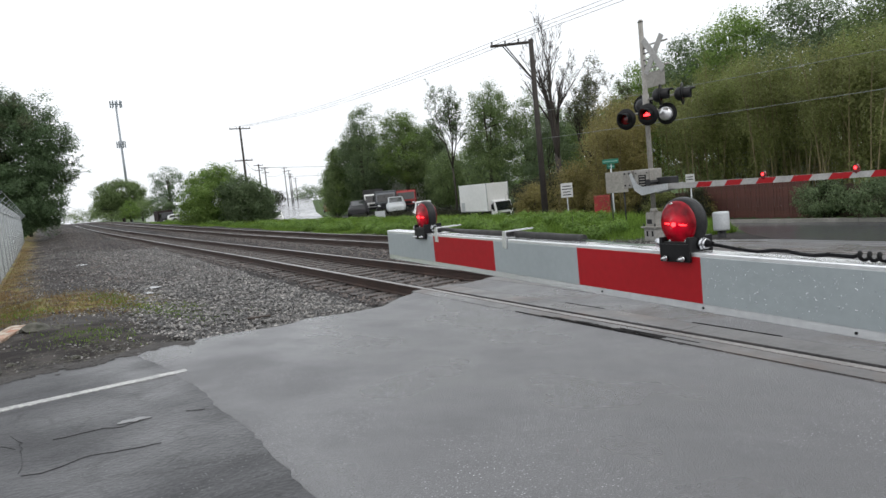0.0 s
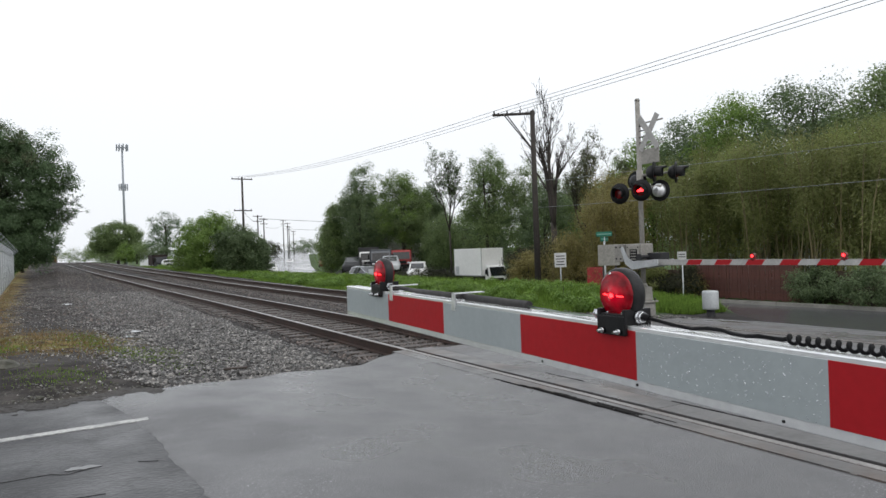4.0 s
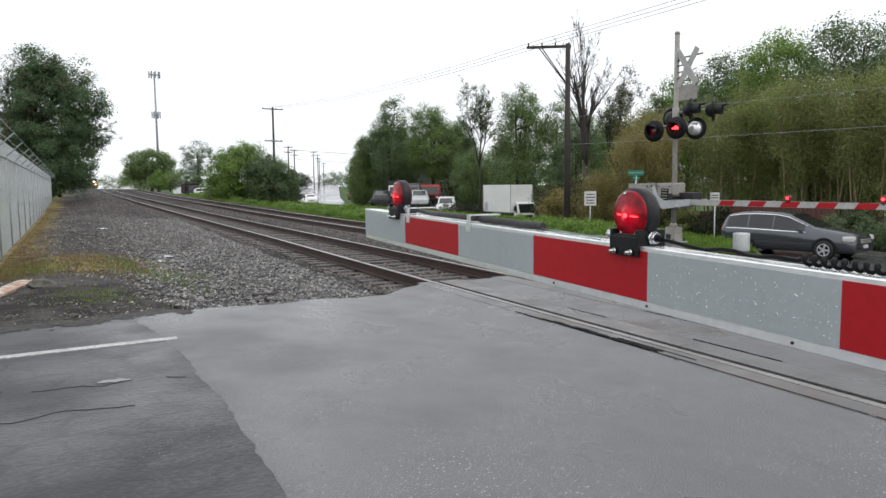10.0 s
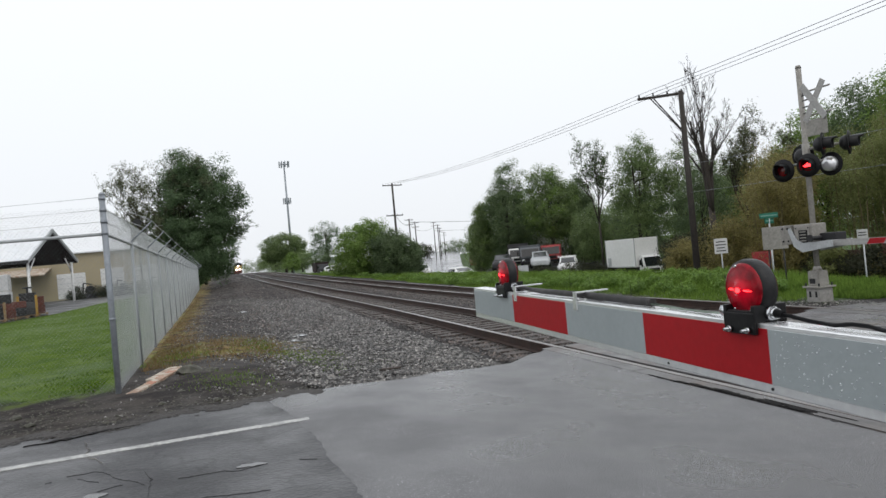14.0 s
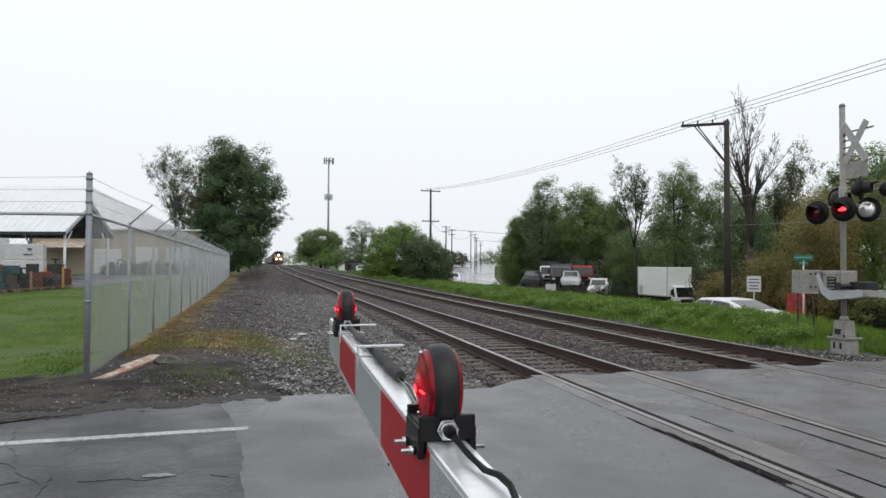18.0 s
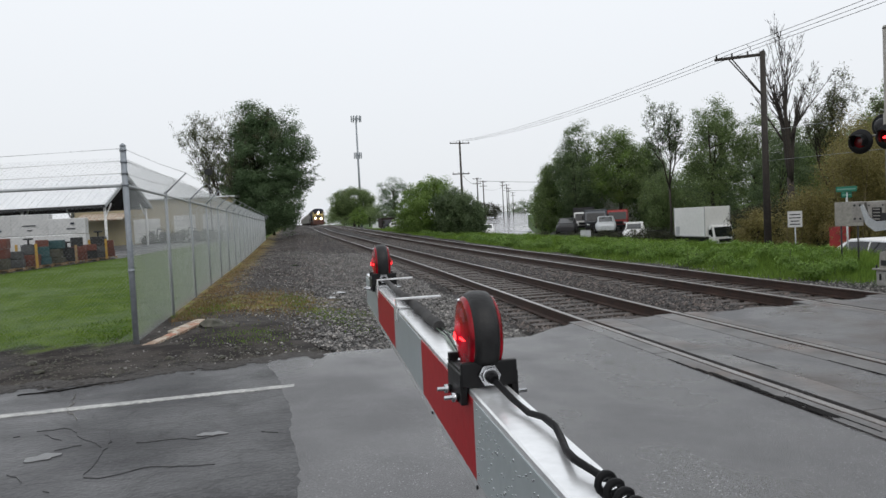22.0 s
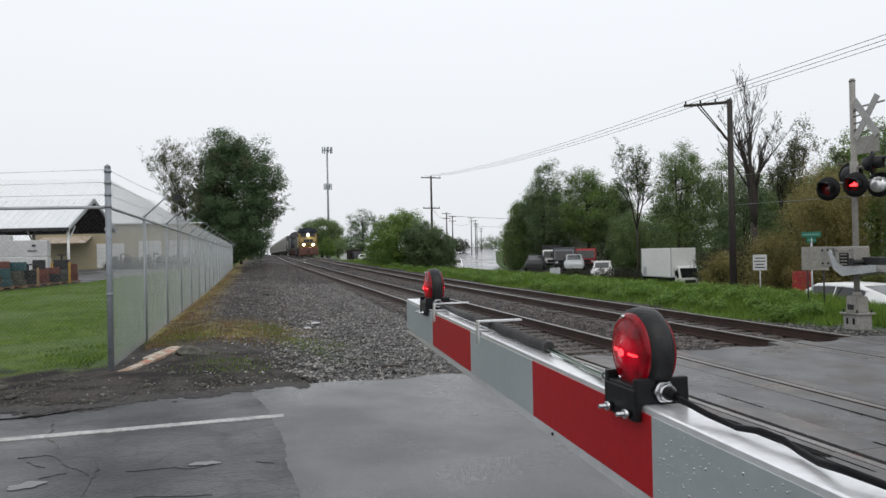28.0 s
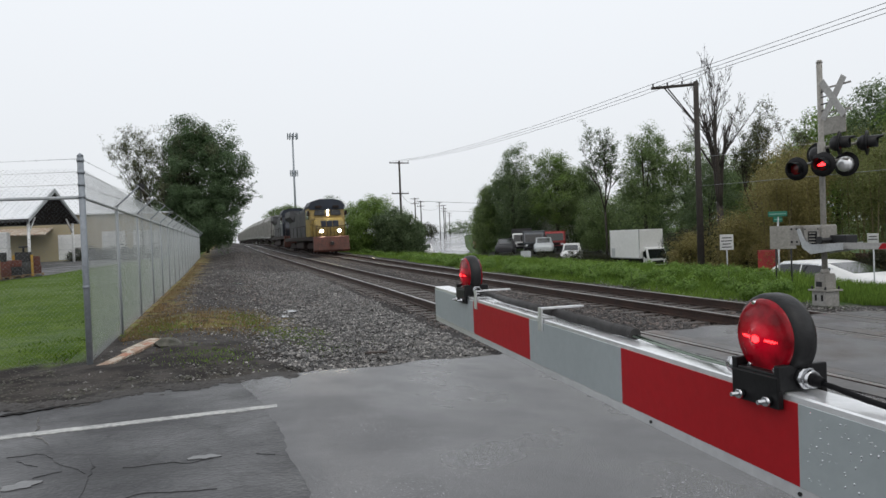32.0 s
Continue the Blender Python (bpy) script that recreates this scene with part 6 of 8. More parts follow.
for k, (x, y, r, h, lf) in enumerate(((6.8, 205, 5, 7, "mid"), (12, 240, 8, 8, "mid"), (-22, 255, 9, 10, "dark"), (16, 300, 12, 9, "mid"), (26, 310, 9, 9, "dark"), (8, 620, 14, 11, "mid"), (30, 660, 16, 11, "dark"), (-44, 560, 16, 12, "dark"), (-26, 200, 9, 11, "mid"), (9.8, 150, 2.6, 4, "mid"), (5.0, 118, 1.6, 3.4, "fresh"), (10.6, 118, 2.0, 3.0, "dark"),
                                     (62, 250, 3.2, 6.2, "hedge"), (66.5, 258, 3.4, 6.6, "hedge"), (71, 266, 3.0, 6.0, "hedge"), (57, 240, 3.0, 5.4, "mid"), (30, 330, 14, 8, "mid"), (62, 330, 9, 8, "sparse"), (132, 420, 12, 10, "dark"), (-9.5, 90, 3.5, 7, "dark"), (-8.2, 78, 2, 4, "mid"))):
    tree("tree", (x, y, 1.0), [(0, 0, h * 0.5, r, r * 0.8, h * 0.5), (r * 0.4, 0, h * 0.4, r * 0.7, r * 0.6, h * 0.4)], lf, "distant green trees along the railway", 40 + k, clumps=150, per=16, spread=r * 0.11, size=0.1 + r * 0.035, trunk=0.15, limbs=8, group="distant trees")
# across the street
ROW = [((23.4, 68, -1.2), [(0, 0, 3.6, 1.3, 1.6, 3.2), (0.5, 0, 6.4, 0.9, 1.1, 2.2)], "mid", 5.5), ((26.0, 65, -1.2), [(0, 0, 6.6, 2.6, 2.6, 4.4), (0.6, 0, 10.6, 1.9, 1.7, 2.6), (-1.2, 0, 8.2, 1.5, 1.5, 1.9), (0.5, 0, 3.2, 2.6, 2.2, 2.2)], "dark", 9), ((29.6, 61, -1.2), [(0, 0, 7.0, 3.2, 2.8, 3.4), (-0.6, 0, 9.8, 2.0, 1.9, 1.9), (1.5, 0, 8.4, 1.9, 1.7, 1.6)], "mid", 9),
       ((33.6, 62, -1.2), [(0, 0, 5.2, 2.4, 2.4, 4.0), (0.3, 0, 8.2, 1.5, 1.5, 2.0)], "dark", 8), ((28.6, 73, -1.2), [(0, 0, 5.6, 3.0, 2.4, 4.6), (1.0, 0, 8.6, 2.0, 1.8, 2.4)], "mid", 8)]
for k, (at, blobs, lf, top) in enumerate(ROW):
    tree("tree", at, blobs, lf, "leafy green tree beyond the street", 70 + k, clumps=290, per=34, spread=0.4, size=0.16, trunk=0.2, trunk_top=top, limbs=26, group="trees beyond the street", extra=("mid" if lf == "dark" else "fresh", 40 if k != 2 else 130))
bare_tree((27.9, 47.5, -1.3), 12.4, 31, "slender open spring tree with small dark leaves", stems=4, fork=0.4, lean=0.2, narrow=0.5, depth_max=4, twigs=0.8, leaf="dark", size=0.15, girth=0.36)
tree("tree", (31.2, 46, -1.3), [(0, 0, 7.5, 2.4, 2.2, 3.6), (0.5, 0, 10.4, 1.5, 1.4, 1.6), (-1.0, 0, 4.5, 2.0, 2, 2.6)], "mid", "leafy green tree beyond the parked truck", 82, clumps=200, per=32, spread=0.4, size=0.15, trunk=0.18)
tree("tree", (29.6, 52, -1.3), [(0, 0, 3.4, 2.0, 1.8, 2.8)], "mid", "low dark tree beyond the street", 84, clumps=150, per=36, spread=0.4, size=0.15, trunk=0.1)
tree("tree", (33.5, 40, -1.3), [(0, 0, 5.0, 2.4, 2.2, 3.8)], "dark", "dark leafy tree behind the pole", 85, clumps=170, per=36, spread=0.4, size=0.15, trunk=0.14)
for k, (x, y, h, lf) in enumerate(((30.5, 82, 8.0, "mid"), (32.5, 74, 9.6, "dark"), (36.5, 70, 9.0, "mid"), (30.0, 69, 8.6, "dark"), (40, 60, 8.6, "dark"), (47, 78, 8.0, "mid"), (49, 66, 8.0, "mid"), (46, 54, 8, "mid"), (41, 42, 9, "mid"), (38.5, 35, 8.6, "dark"))):
    tree("tree", (x, y, -1.2), [(0, 0, h * 0.5, 3.8, 3.0, h * 0.48), (1.2, 0.3, h * 0.72, 2.4, 2.0, h * 0.26), (-1.6, -0.4, h * 0.3, 2.6, 2.2, h * 0.3)], lf, "green tree in the wood behind the yard", 180 + k, clumps=180, per=26, spread=0.5, size=0.2, trunk=0.18, group="wood behind the yard", extra=("mid" if lf == "dark" else "fresh", 40))
bare_tree((27.1, 30.6, -1.3), 13.5, 5, "tall dead tree with bare dark branches", stems=4, fork=0.33, lean=0.13, narrow=0.33, depth_max=5, girth=0.85)
bare_tree((30.6, 31.2, -1.3), 10.4, 9, "branchy spring tree with few leaves", stems=5, fork=0.36, lean=0.5, narrow=0.55, depth_max=4, twigs=1.3, leaf="sparse", size=0.13, girth=0.42)


for k, (x, y, h, lf) in enumerate(((33.4, 48.5, 12.2, "dark"), (36.4, 47.0, 11.6, "mid"), (43.0, 47.0, 10.2, "dark"), (46.5, 44.0, 12.0, "mid"), (40.0, 46.0, 9.6, "mid"), (49.0, 38.0, 12.6, "dark"))):
    tree("tree", (x, y, -1.2), [(0, 0, h * 0.55, 2.4, 2.2, h * 0.36), (0.4, 0.2, h * 0.84, 1.4, 1.4, h * 0.16), (-1.2, -0.3, h * 0.68, 1.3, 1.3, h * 0.14), (1.3, 0.1, h * 0.6, 1.4, 1.4, h * 0.18)], lf, "leafy green tree behind the parked truck", 230 + k, clumps=200, per=28, spread=0.36, size=0.15, trunk=0.16, limbs=24, group="trees behind the truck")
for k in range(13):
    rr = random.Random(500 + k)
    x, y = 15.6 + 1.05 * k, 50.5 - 0.75 * k + rr.uniform(-0.3, 0.3)
    tree("bush", (x, y, height_at(x, y)), [(0, 0, 0.55, 0.95, 0.8, 0.75 + rr.uniform(-0.1, 0.25))], "hedge", "dark brown-green hedge bush along the yard", 520 + k, clumps=60, per=22, spread=0.22, size=0.1, trunk=0.04, limbs=6, category="bush", group="hedge along the yard")


def bamboo(at, wx, wy, h, leaf, seed, label, canes=26, clumps=150, per=44, low=0.25):
    """A stand of canes with hanging leafy tops."""
    t = thing("bamboo_grove", pose(*at), label, "bamboo", "bamboo groves")
    rng = random.Random(seed)
    pts = []
    for k in range(canes):
        bm = bmesh.new()
        x, y = rng.uniform(-wx, wx), rng.uniform(-wy, wy)
        hh = h * rng.uniform(0.72, 1.04)
        dx, dy = rng.uniform(-0.9, 0.9), rng.uniform(-0.9, 0.9)
        line = [Vector((x + dx * s * s, y + dy * s * s, hh * s - 0.2)) for s in (0, 0.3, 0.6, 0.85, 1)]
        tube(bm, line, [0.035, 0.032, 0.026, 0.016, 0.006], sides=5)
        pts.append(line)
        part("cane", bm, M["cane"], t)
    nr = np.random.default_rng(seed)
    c = []
    for k in range(clumps):
        line = pts[nr.integers(len(pts))]
        s = low + (1 - low) * nr.random() ** 0.75
        i = min(3, int(s * 4))
        c.append(np.array(line[i].lerp(line[i + 1], s * 4 - i)) + nr.normal(0, 0.3, 3))
    ob = new("foliage", leaves("foliage", c, (0.42, 0.42, 0.4), int(per * 1.4), 0.12, LEAF[leaf], seed, droop=0.3, flat=0.6))
    ob.parent = t
    return t


bamboo((23.9, 20.5, -1.3), 1.8, 1.5, 6.2, "ochre", 101, "drooping ochre willow-like thicket beside the street", clumps=240, low=0.06)
bamboo((25.8, 22.8, -1.3), 1.6, 1.5, 7.4, "ochre", 102, "tall ochre-green thicket beside the street", clumps=230, low=0.1)
bamboo((22.6, 23.4, -1.3), 1.2, 1.2, 3.6, "ochre", 103, "low ochre thicket beside the pole", clumps=150, low=0.05)
for k, (x, y, h, lf) in enumerate(((23.2, 29.6, 2.6, "hedge"), (24.6, 30.8, 2.2, "ochre"), (26.0, 31.4, 2.8, "hedge"), (22.4, 27.6, 2.4, "ochre"), (27.6, 30.8, 3.0, "hedge"), (24.4, 27.0, 3.0, "hedge"))):
    tree("bush", (x, y, -1.35), [(0, 0, h * 0.5, 1.2, 1.0, h * 0.5), (0.3, 0.2, h * 0.8, 0.7, 0.7, h * 0.24)], lf, "brown leafy thicket beside the parked truck", 960 + k, clumps=120, per=24, spread=0.26, size=0.11, trunk=0.05, limbs=14, category="bush", group="thicket beside the truck")
k = 0
for x, y, h, lf in ((26.4, 17.2, 7.6, "olive"), (28.5, 14.6, 8.6, "lime"), (27.0, 11.6, 7.8, "olive"), (29.4, 9.2, 8.6, "lime"), (26.6, 8.4, 7.8, "olive"), (31, 19, 9.4, "olive")):
    k += 1
    bamboo((x, y, -1.3), 1.9, 1.6, h, lf, 110 + k, "tall olive-green bamboo stand behind a board fence", canes=30, clumps=240, low=0.22)
TALL = ((33.5, 15, 12.1), (35, 10.5, 11.8), (36.5, 6, 15.6), (38, 1.5, 16.6), (39, -3, 17.0), (40, -8, 17.2), (41, -13, 17.4), (34, 20, 12.5), (35.5, 25, 12.0), (33.0, 10.0, 11.0), (35.0, 3.5, 12.4), (36.5, -1.5, 13.0), (37, -6, 13.2), (43, 6, 17.0), (44, -2, 17.6), (36.5, 30, 11.2))
for k, (x, y, h) in enumerate(TALL):
    h *= 0.95 if y < 7 else 1.0
    tree("tree", (x, y, -1.2), [(0, 0, h * 0.6, 3.3, 3.0, h * 0.34), (0.5, 0.8, h * 0.84, 2.1, 2.2, h * 0.16), (-0.4, -1.2, h * 0.74, 1.9, 1.9, h * 0.14), (-0.6, -0.4, h * 0.35, 2.6, 2.2, h * 0.26)], ("dark", "mid", "dark", "fresh")[k % 4], "tall green tree above the bamboo", 140 + k, clumps=320, per=28, spread=0.46, size=0.17, trunk=0.2, limbs=20, group="tall trees beyond the bamboo")
for k, (x, y) in enumerate(((22.6, 5.5), (22.9, 3.0), (22.5, 0.6), (22.9, -2.0), (23.2, 8.2), (22.7, -4.6))):
    tree("bush", (x, y, -1.25), [(0, 0, 0.7, 1.1, 1.0, 0.75)], "mid" if k % 2 else "dark", "low leafy bush in front of a board fence", 160 + k, clumps=70, per=30, spread=0.2, size=0.1, trunk=0.04, limbs=6, category="bush", group="bushes by the kerb")


for k in range(15):
    rr = random.Random(900 + k)
    x, y = 23.5 + rr.uniform(-0.4, 0.4), 8.6 + 0.98 * k + rr.uniform(-0.4, 0.4)
    s = rr.uniform(0.5, 1.0)
    if 9.0 < y < 14.5:
        continue
    tree("bush", (x, y, -1.3), [(0, 0, 0.7 * s, 0.8, 0.8, 0.8 * s), (0.2, 0.2, 1.3 * s, 0.5, 0.6, 0.5 * s)], ("hedge", "olive", "hedge", "ochre")[k % 4], "leafy undergrowth in front of the board fence", 920 + k, clumps=60, per=24, spread=0.2, size=0.1, trunk=0.04, limbs=8, category="bush", group="undergrowth by the fence")


# ---- grass ----
def blades(name, count, seed, place, h, label, mat):
    rng = np.random.default_rng(seed)
    p = place(rng, count)
    n = len(p)
    a = rng.uniform(0, 2 * np.pi, n)
    hh = rng.uniform(*h, n)
    if name == "verge_grass":
        hh = hh * (0.7 + 0.75 * smooth(8.2, 10.6, p[:, 0]) * smooth(5.0, 8.5, p[:, 1]))
    w = 0.006 + 0.02 * hh
    side = np.stack([np.cos(a) * w, np.sin(a) * w, np.zeros(n)], -1)
    lean = np.stack([rng.normal(0, 0.3, n) * hh, rng.normal(0, 0.3, n) * hh, hh], -1)
    v = np.stack([p - side, p + side, p + lean * 0.6 + side * 0.6, p + lean], 1).reshape(-1, 3)
    f = np.arange(4 * n).reshape(n, 4)
    return tagged(new(name, cloud(name, v, f, mat)), label, "grass", kind="stuff")


def verge_place(rng, count):
    y = 2.5 + 85 * rng.random(count) ** 1.5
    lo = 7.5 + 0.45 * np.sin(y * 0.7) + 0.7 * (1 - smooth(3.5, 7, y)) + 0.25 * rng.normal(0, 1, count)
    x = lo + (13.2 - lo) * rng.random(count) ** 0.85
    keep = (y > np.maximum(road_edge(x) + 0.45, 2.3 + 0.7 * np.sin(x * 3))) & ((x - 8.4) ** 2 + (y - 3.2) ** 2 > 0.55)
    x, y = x[keep], y[keep]
    x = x + track_bend(y) * (1 - smooth(9, 13, x))
    return np.stack([x, y, ground_height(x, y) - 0.02], -1)


LAWN_Y, LAWN_X = [-40, 8, 19.4, 24, 27, 38, 60, 300], [-34, -20, -15.6, -14, -13, -12.3, -11.5, -11.5]


def lawn_place(rng, count):
    y = 0.35 + 0.3 * np.abs(rng.normal(0, 1, count)) + 34 * rng.random(count) ** 1.4
    x = -6.6 - 0.031 * y - 16 * rng.random(count) ** 1.3
    keep = x > np.interp(y, LAWN_Y, LAWN_X) + 0.1 * rng.normal(0, 1, count)
    x, y = x[keep], y[keep]
    return np.stack([x, y, ground_height(x, y) - 0.01], -1)


def weed_place(rng, count):
    y = 2.0 + 42 * rng.random(count) ** 1.7
    x = -6.15 - 0.031 * y + np.abs(rng.normal(0, 0.32, count))
    near = rng.random(count) < 0.4
    y = np.where(near, rng.normal(4.6, 1.2, count), y)
    x = np.where(near, rng.uniform(-6.2, -3.9, count), x)
    return np.stack([x, y, ground_height(x, y) - 0.01], -1)


blades("verge_grass", 170000, 31, verge_place, (0.08, 0.34), "tall wet green grass on the verge beyond the tracks", M["grass"])
blades("lawn_grass", 95000, 32, lawn_place, (0.012, 0.035), "mown wet lawn behind the fence", M["lawn"])
M["weed"] = leaf_material("brown_weed_blades", (0.24, 0.152, 0.075), (0.16, 0.13, 0.05))
blades("fence_weeds", 9000, 33, weed_place, (0.02, 0.08), "brown and yellow weeds along the foot of the fence", M["weed"])
for k in range(34):
    rng = random.Random(300 + k)
    y = 5.5 + 2.3 * k + rng.uniform(-1, 1)
    x = 8.6 + rng.uniform(-0.6, 2.5)
    x += float(track_bend(y)) * (1 - float(smooth(9, 13, x)))
    tree("bush", (x, y, height_at(x, y)), [(0, 0, 0.18, 0.5, 0.5, 0.24)], "lush", "leafy weed clump on the verge", 320 + k, clumps=26, per=26, spread=0.12, size=0.07, trunk=0.02, limbs=3, category="weed", group="weed clumps on the verge")

for k in range(46):
    rng = random.Random(600 + k)
    y = 8.5 + 0.68 * k + rng.uniform(-0.5, 0.5)
    x = 10.6 + rng.uniform(-1.6, 1.4)
    if y < float(road_edge(x)) + 0.8:
        continue
    s = rng.uniform(0.3, 0.62)
    tree("bush", (x, y, height_at(x, y)), [(0, 0, 0.34 * s, 0.55 * s, 0.55 * s, 0.36 * s)], "lush", "bushy green weeds on the verge", 640 + k, clumps=26, per=16, spread=0.13, size=0.09, trunk=0.02, limbs=3, category="weed", group="weed clumps on the verge")

for k in range(36):
    rng = random.Random(700 + k)
    y = 5.5 + 0.95 * k + rng.uniform(-0.4, 0.4)
    x = 8.3 + rng.uniform(-0.5, 1.3)
    x += float(track_bend(y)) * (1 - float(smooth(9, 13, x)))
    s = rng.choice((0.35, 0.5, 0.6, 0.95))
    tree("bush", (x, y, height_at(x, y)), [(0, 0, 0.3 * s, 0.6 * s, 0.6 * s, 0.34 * s)], "lush", "low leafy weeds beside the rails", 740 + k, clumps=24, per=20, spread=0.12, size=0.08, trunk=0.02, limbs=3, category="weed", group="weed clumps on the verge")


def moss_place(rng, count):
    c = np.array([(-3.9, 3.3), (-4.4, 4.4), (-3.5, 2.6), (-4.9, 0.2), (-4.3, 5.3), (-5.95, 3.0), (-5.7, 3.8), (-3.3, 3.6), (-3.07, 1.86)])[rng.integers(0, 9, count)]
    x, y = c[:, 0] + rng.normal(0, 0.28, count), c[:, 1] + rng.normal(0, 0.45, count)
    return np.stack([x, y, ground_height(x, y) - 0.005], -1)


blades("gravel_weeds", 5600, 37, moss_place, (0.012, 0.05), "small green weeds between the gravel stones", M["grass"])


# ---- vehicles ----
def loft(bm, stations):
    """Car-like shell: each station is x, then half widths at sill, belt and roof, then the three heights."""
    rings = []
    for x, wb, wm, wt, z0, z1, z2 in stations:
        rings.append([bm.verts.new(p) for p in ((x, -wb, z0), (x, -wm, (z0 + z1) * 0.5), (x, -wm * 0.985, z1), (x, -wt, z2 - 0.05), (x, -wt * 0.86, z2), (x, wt * 0.86, z2), (x, wt, z2 - 0.05), (x, wm * 0.985, z1), (x, wm, (z0 + z1) * 0.5), (x, wb, z0))])
    n = len(rings[0])
    for a, b in zip(rings, rings[1:]):
        for k in range(n):
            j = (k + 1) % n
            bm.faces.new((a[k], a[j], b[j], b[k])).smooth = True
    bm.faces.new(rings[0])
    bm.faces.new(list(reversed(rings[-1])))
    return rings


def wheel(parent, at, r, w, side):
    wh = thing("wheel", pose(*at, 90, 0, 0), "black tyre on a bright alloy rim", "wheel")
    wh.parent = parent
    del wh["category"]
    bm = bmesh.new()
    lathe(bm, [(r * 0.66, -w / 2), (r * 0.96, -w / 2), (r, -w * 0.3), (r, w * 0.3), (r * 0.96, w / 2), (r * 0.66, w / 2)], 24)
    part("tyre", bm, M["tyre"], wh)
    bm = bmesh.new()
    s = w / 2 * side
    lathe(bm, [(r * 0.67, s * 0.9), (r * 0.66, s * 1.07), (r * 0.58, s * 1.08), (r * 0.57, s * 0.97)], 24)
    lathe(bm, [(r * 0.2, s * 0.95), (r * 0.12, s * 1.08), (0.005, s * 1.08)], 16)
    for k in range(5):
        a = 2 * math.pi * k / 5
        prism(bm, [(r * 0.1 * math.cos(a + 1.2), r * 0.1 * math.sin(a + 1.2)), (r * 0.1 * math.cos(a - 1.2), r * 0.1 * math.sin(a - 1.2)), (r * 0.6 * math.cos(a - 0.16), r * 0.6 * math.sin(a - 0.16)), (r * 0.6 * math.cos(a + 0.16), r * 0.6 * math.sin(a + 0.16))], "z", s * 1.01, s * 1.07)
    part("rim", bm, M["galvanised"], wh)
    # flat black disc makes the gaps between the spokes look shaded
    bm = bmesh.new()
    rod(bm, (0, 0, s * 0.9), (0, 0, s * 1.0), r * 0.56, sides=24)
    part("rim_shade_disc", bm, M["black_plastic"], wh, "black disc standing in for the shade behind the spokes")
    return wh


# length, half widths and heights of a car with a high bonnet
SALOON = [(-2.55, .74, .84, .66, .42, .9, 1.02), (-2.46, .84, .93, .68, .3, 1.02, 1.2), (-2.2, .88, .96, .7, .24, 1.06, 1.46), (-1.7, .9, .97, .72, .22, 1.06, 1.7), (-1.1, .9, .97, .72, .22, 1.05, 1.74), (-0.1, .9, .97, .72, .22, 1.03, 1.72), (0.28, .9, .97, .71, .22, 1.04, 1.67),
          (1.36, .9, .97, .76, .22, 1.08, 1.35), (1.75, .89, .96, .78, .23, 1.06, 1.3), (2.2, .86, .93, .74, .25, 1.0, 1.22), (2.48, .8, .88, .68, .26, .86, 1.08), (2.56, .72, .8, .6, .3, .7, .88)]


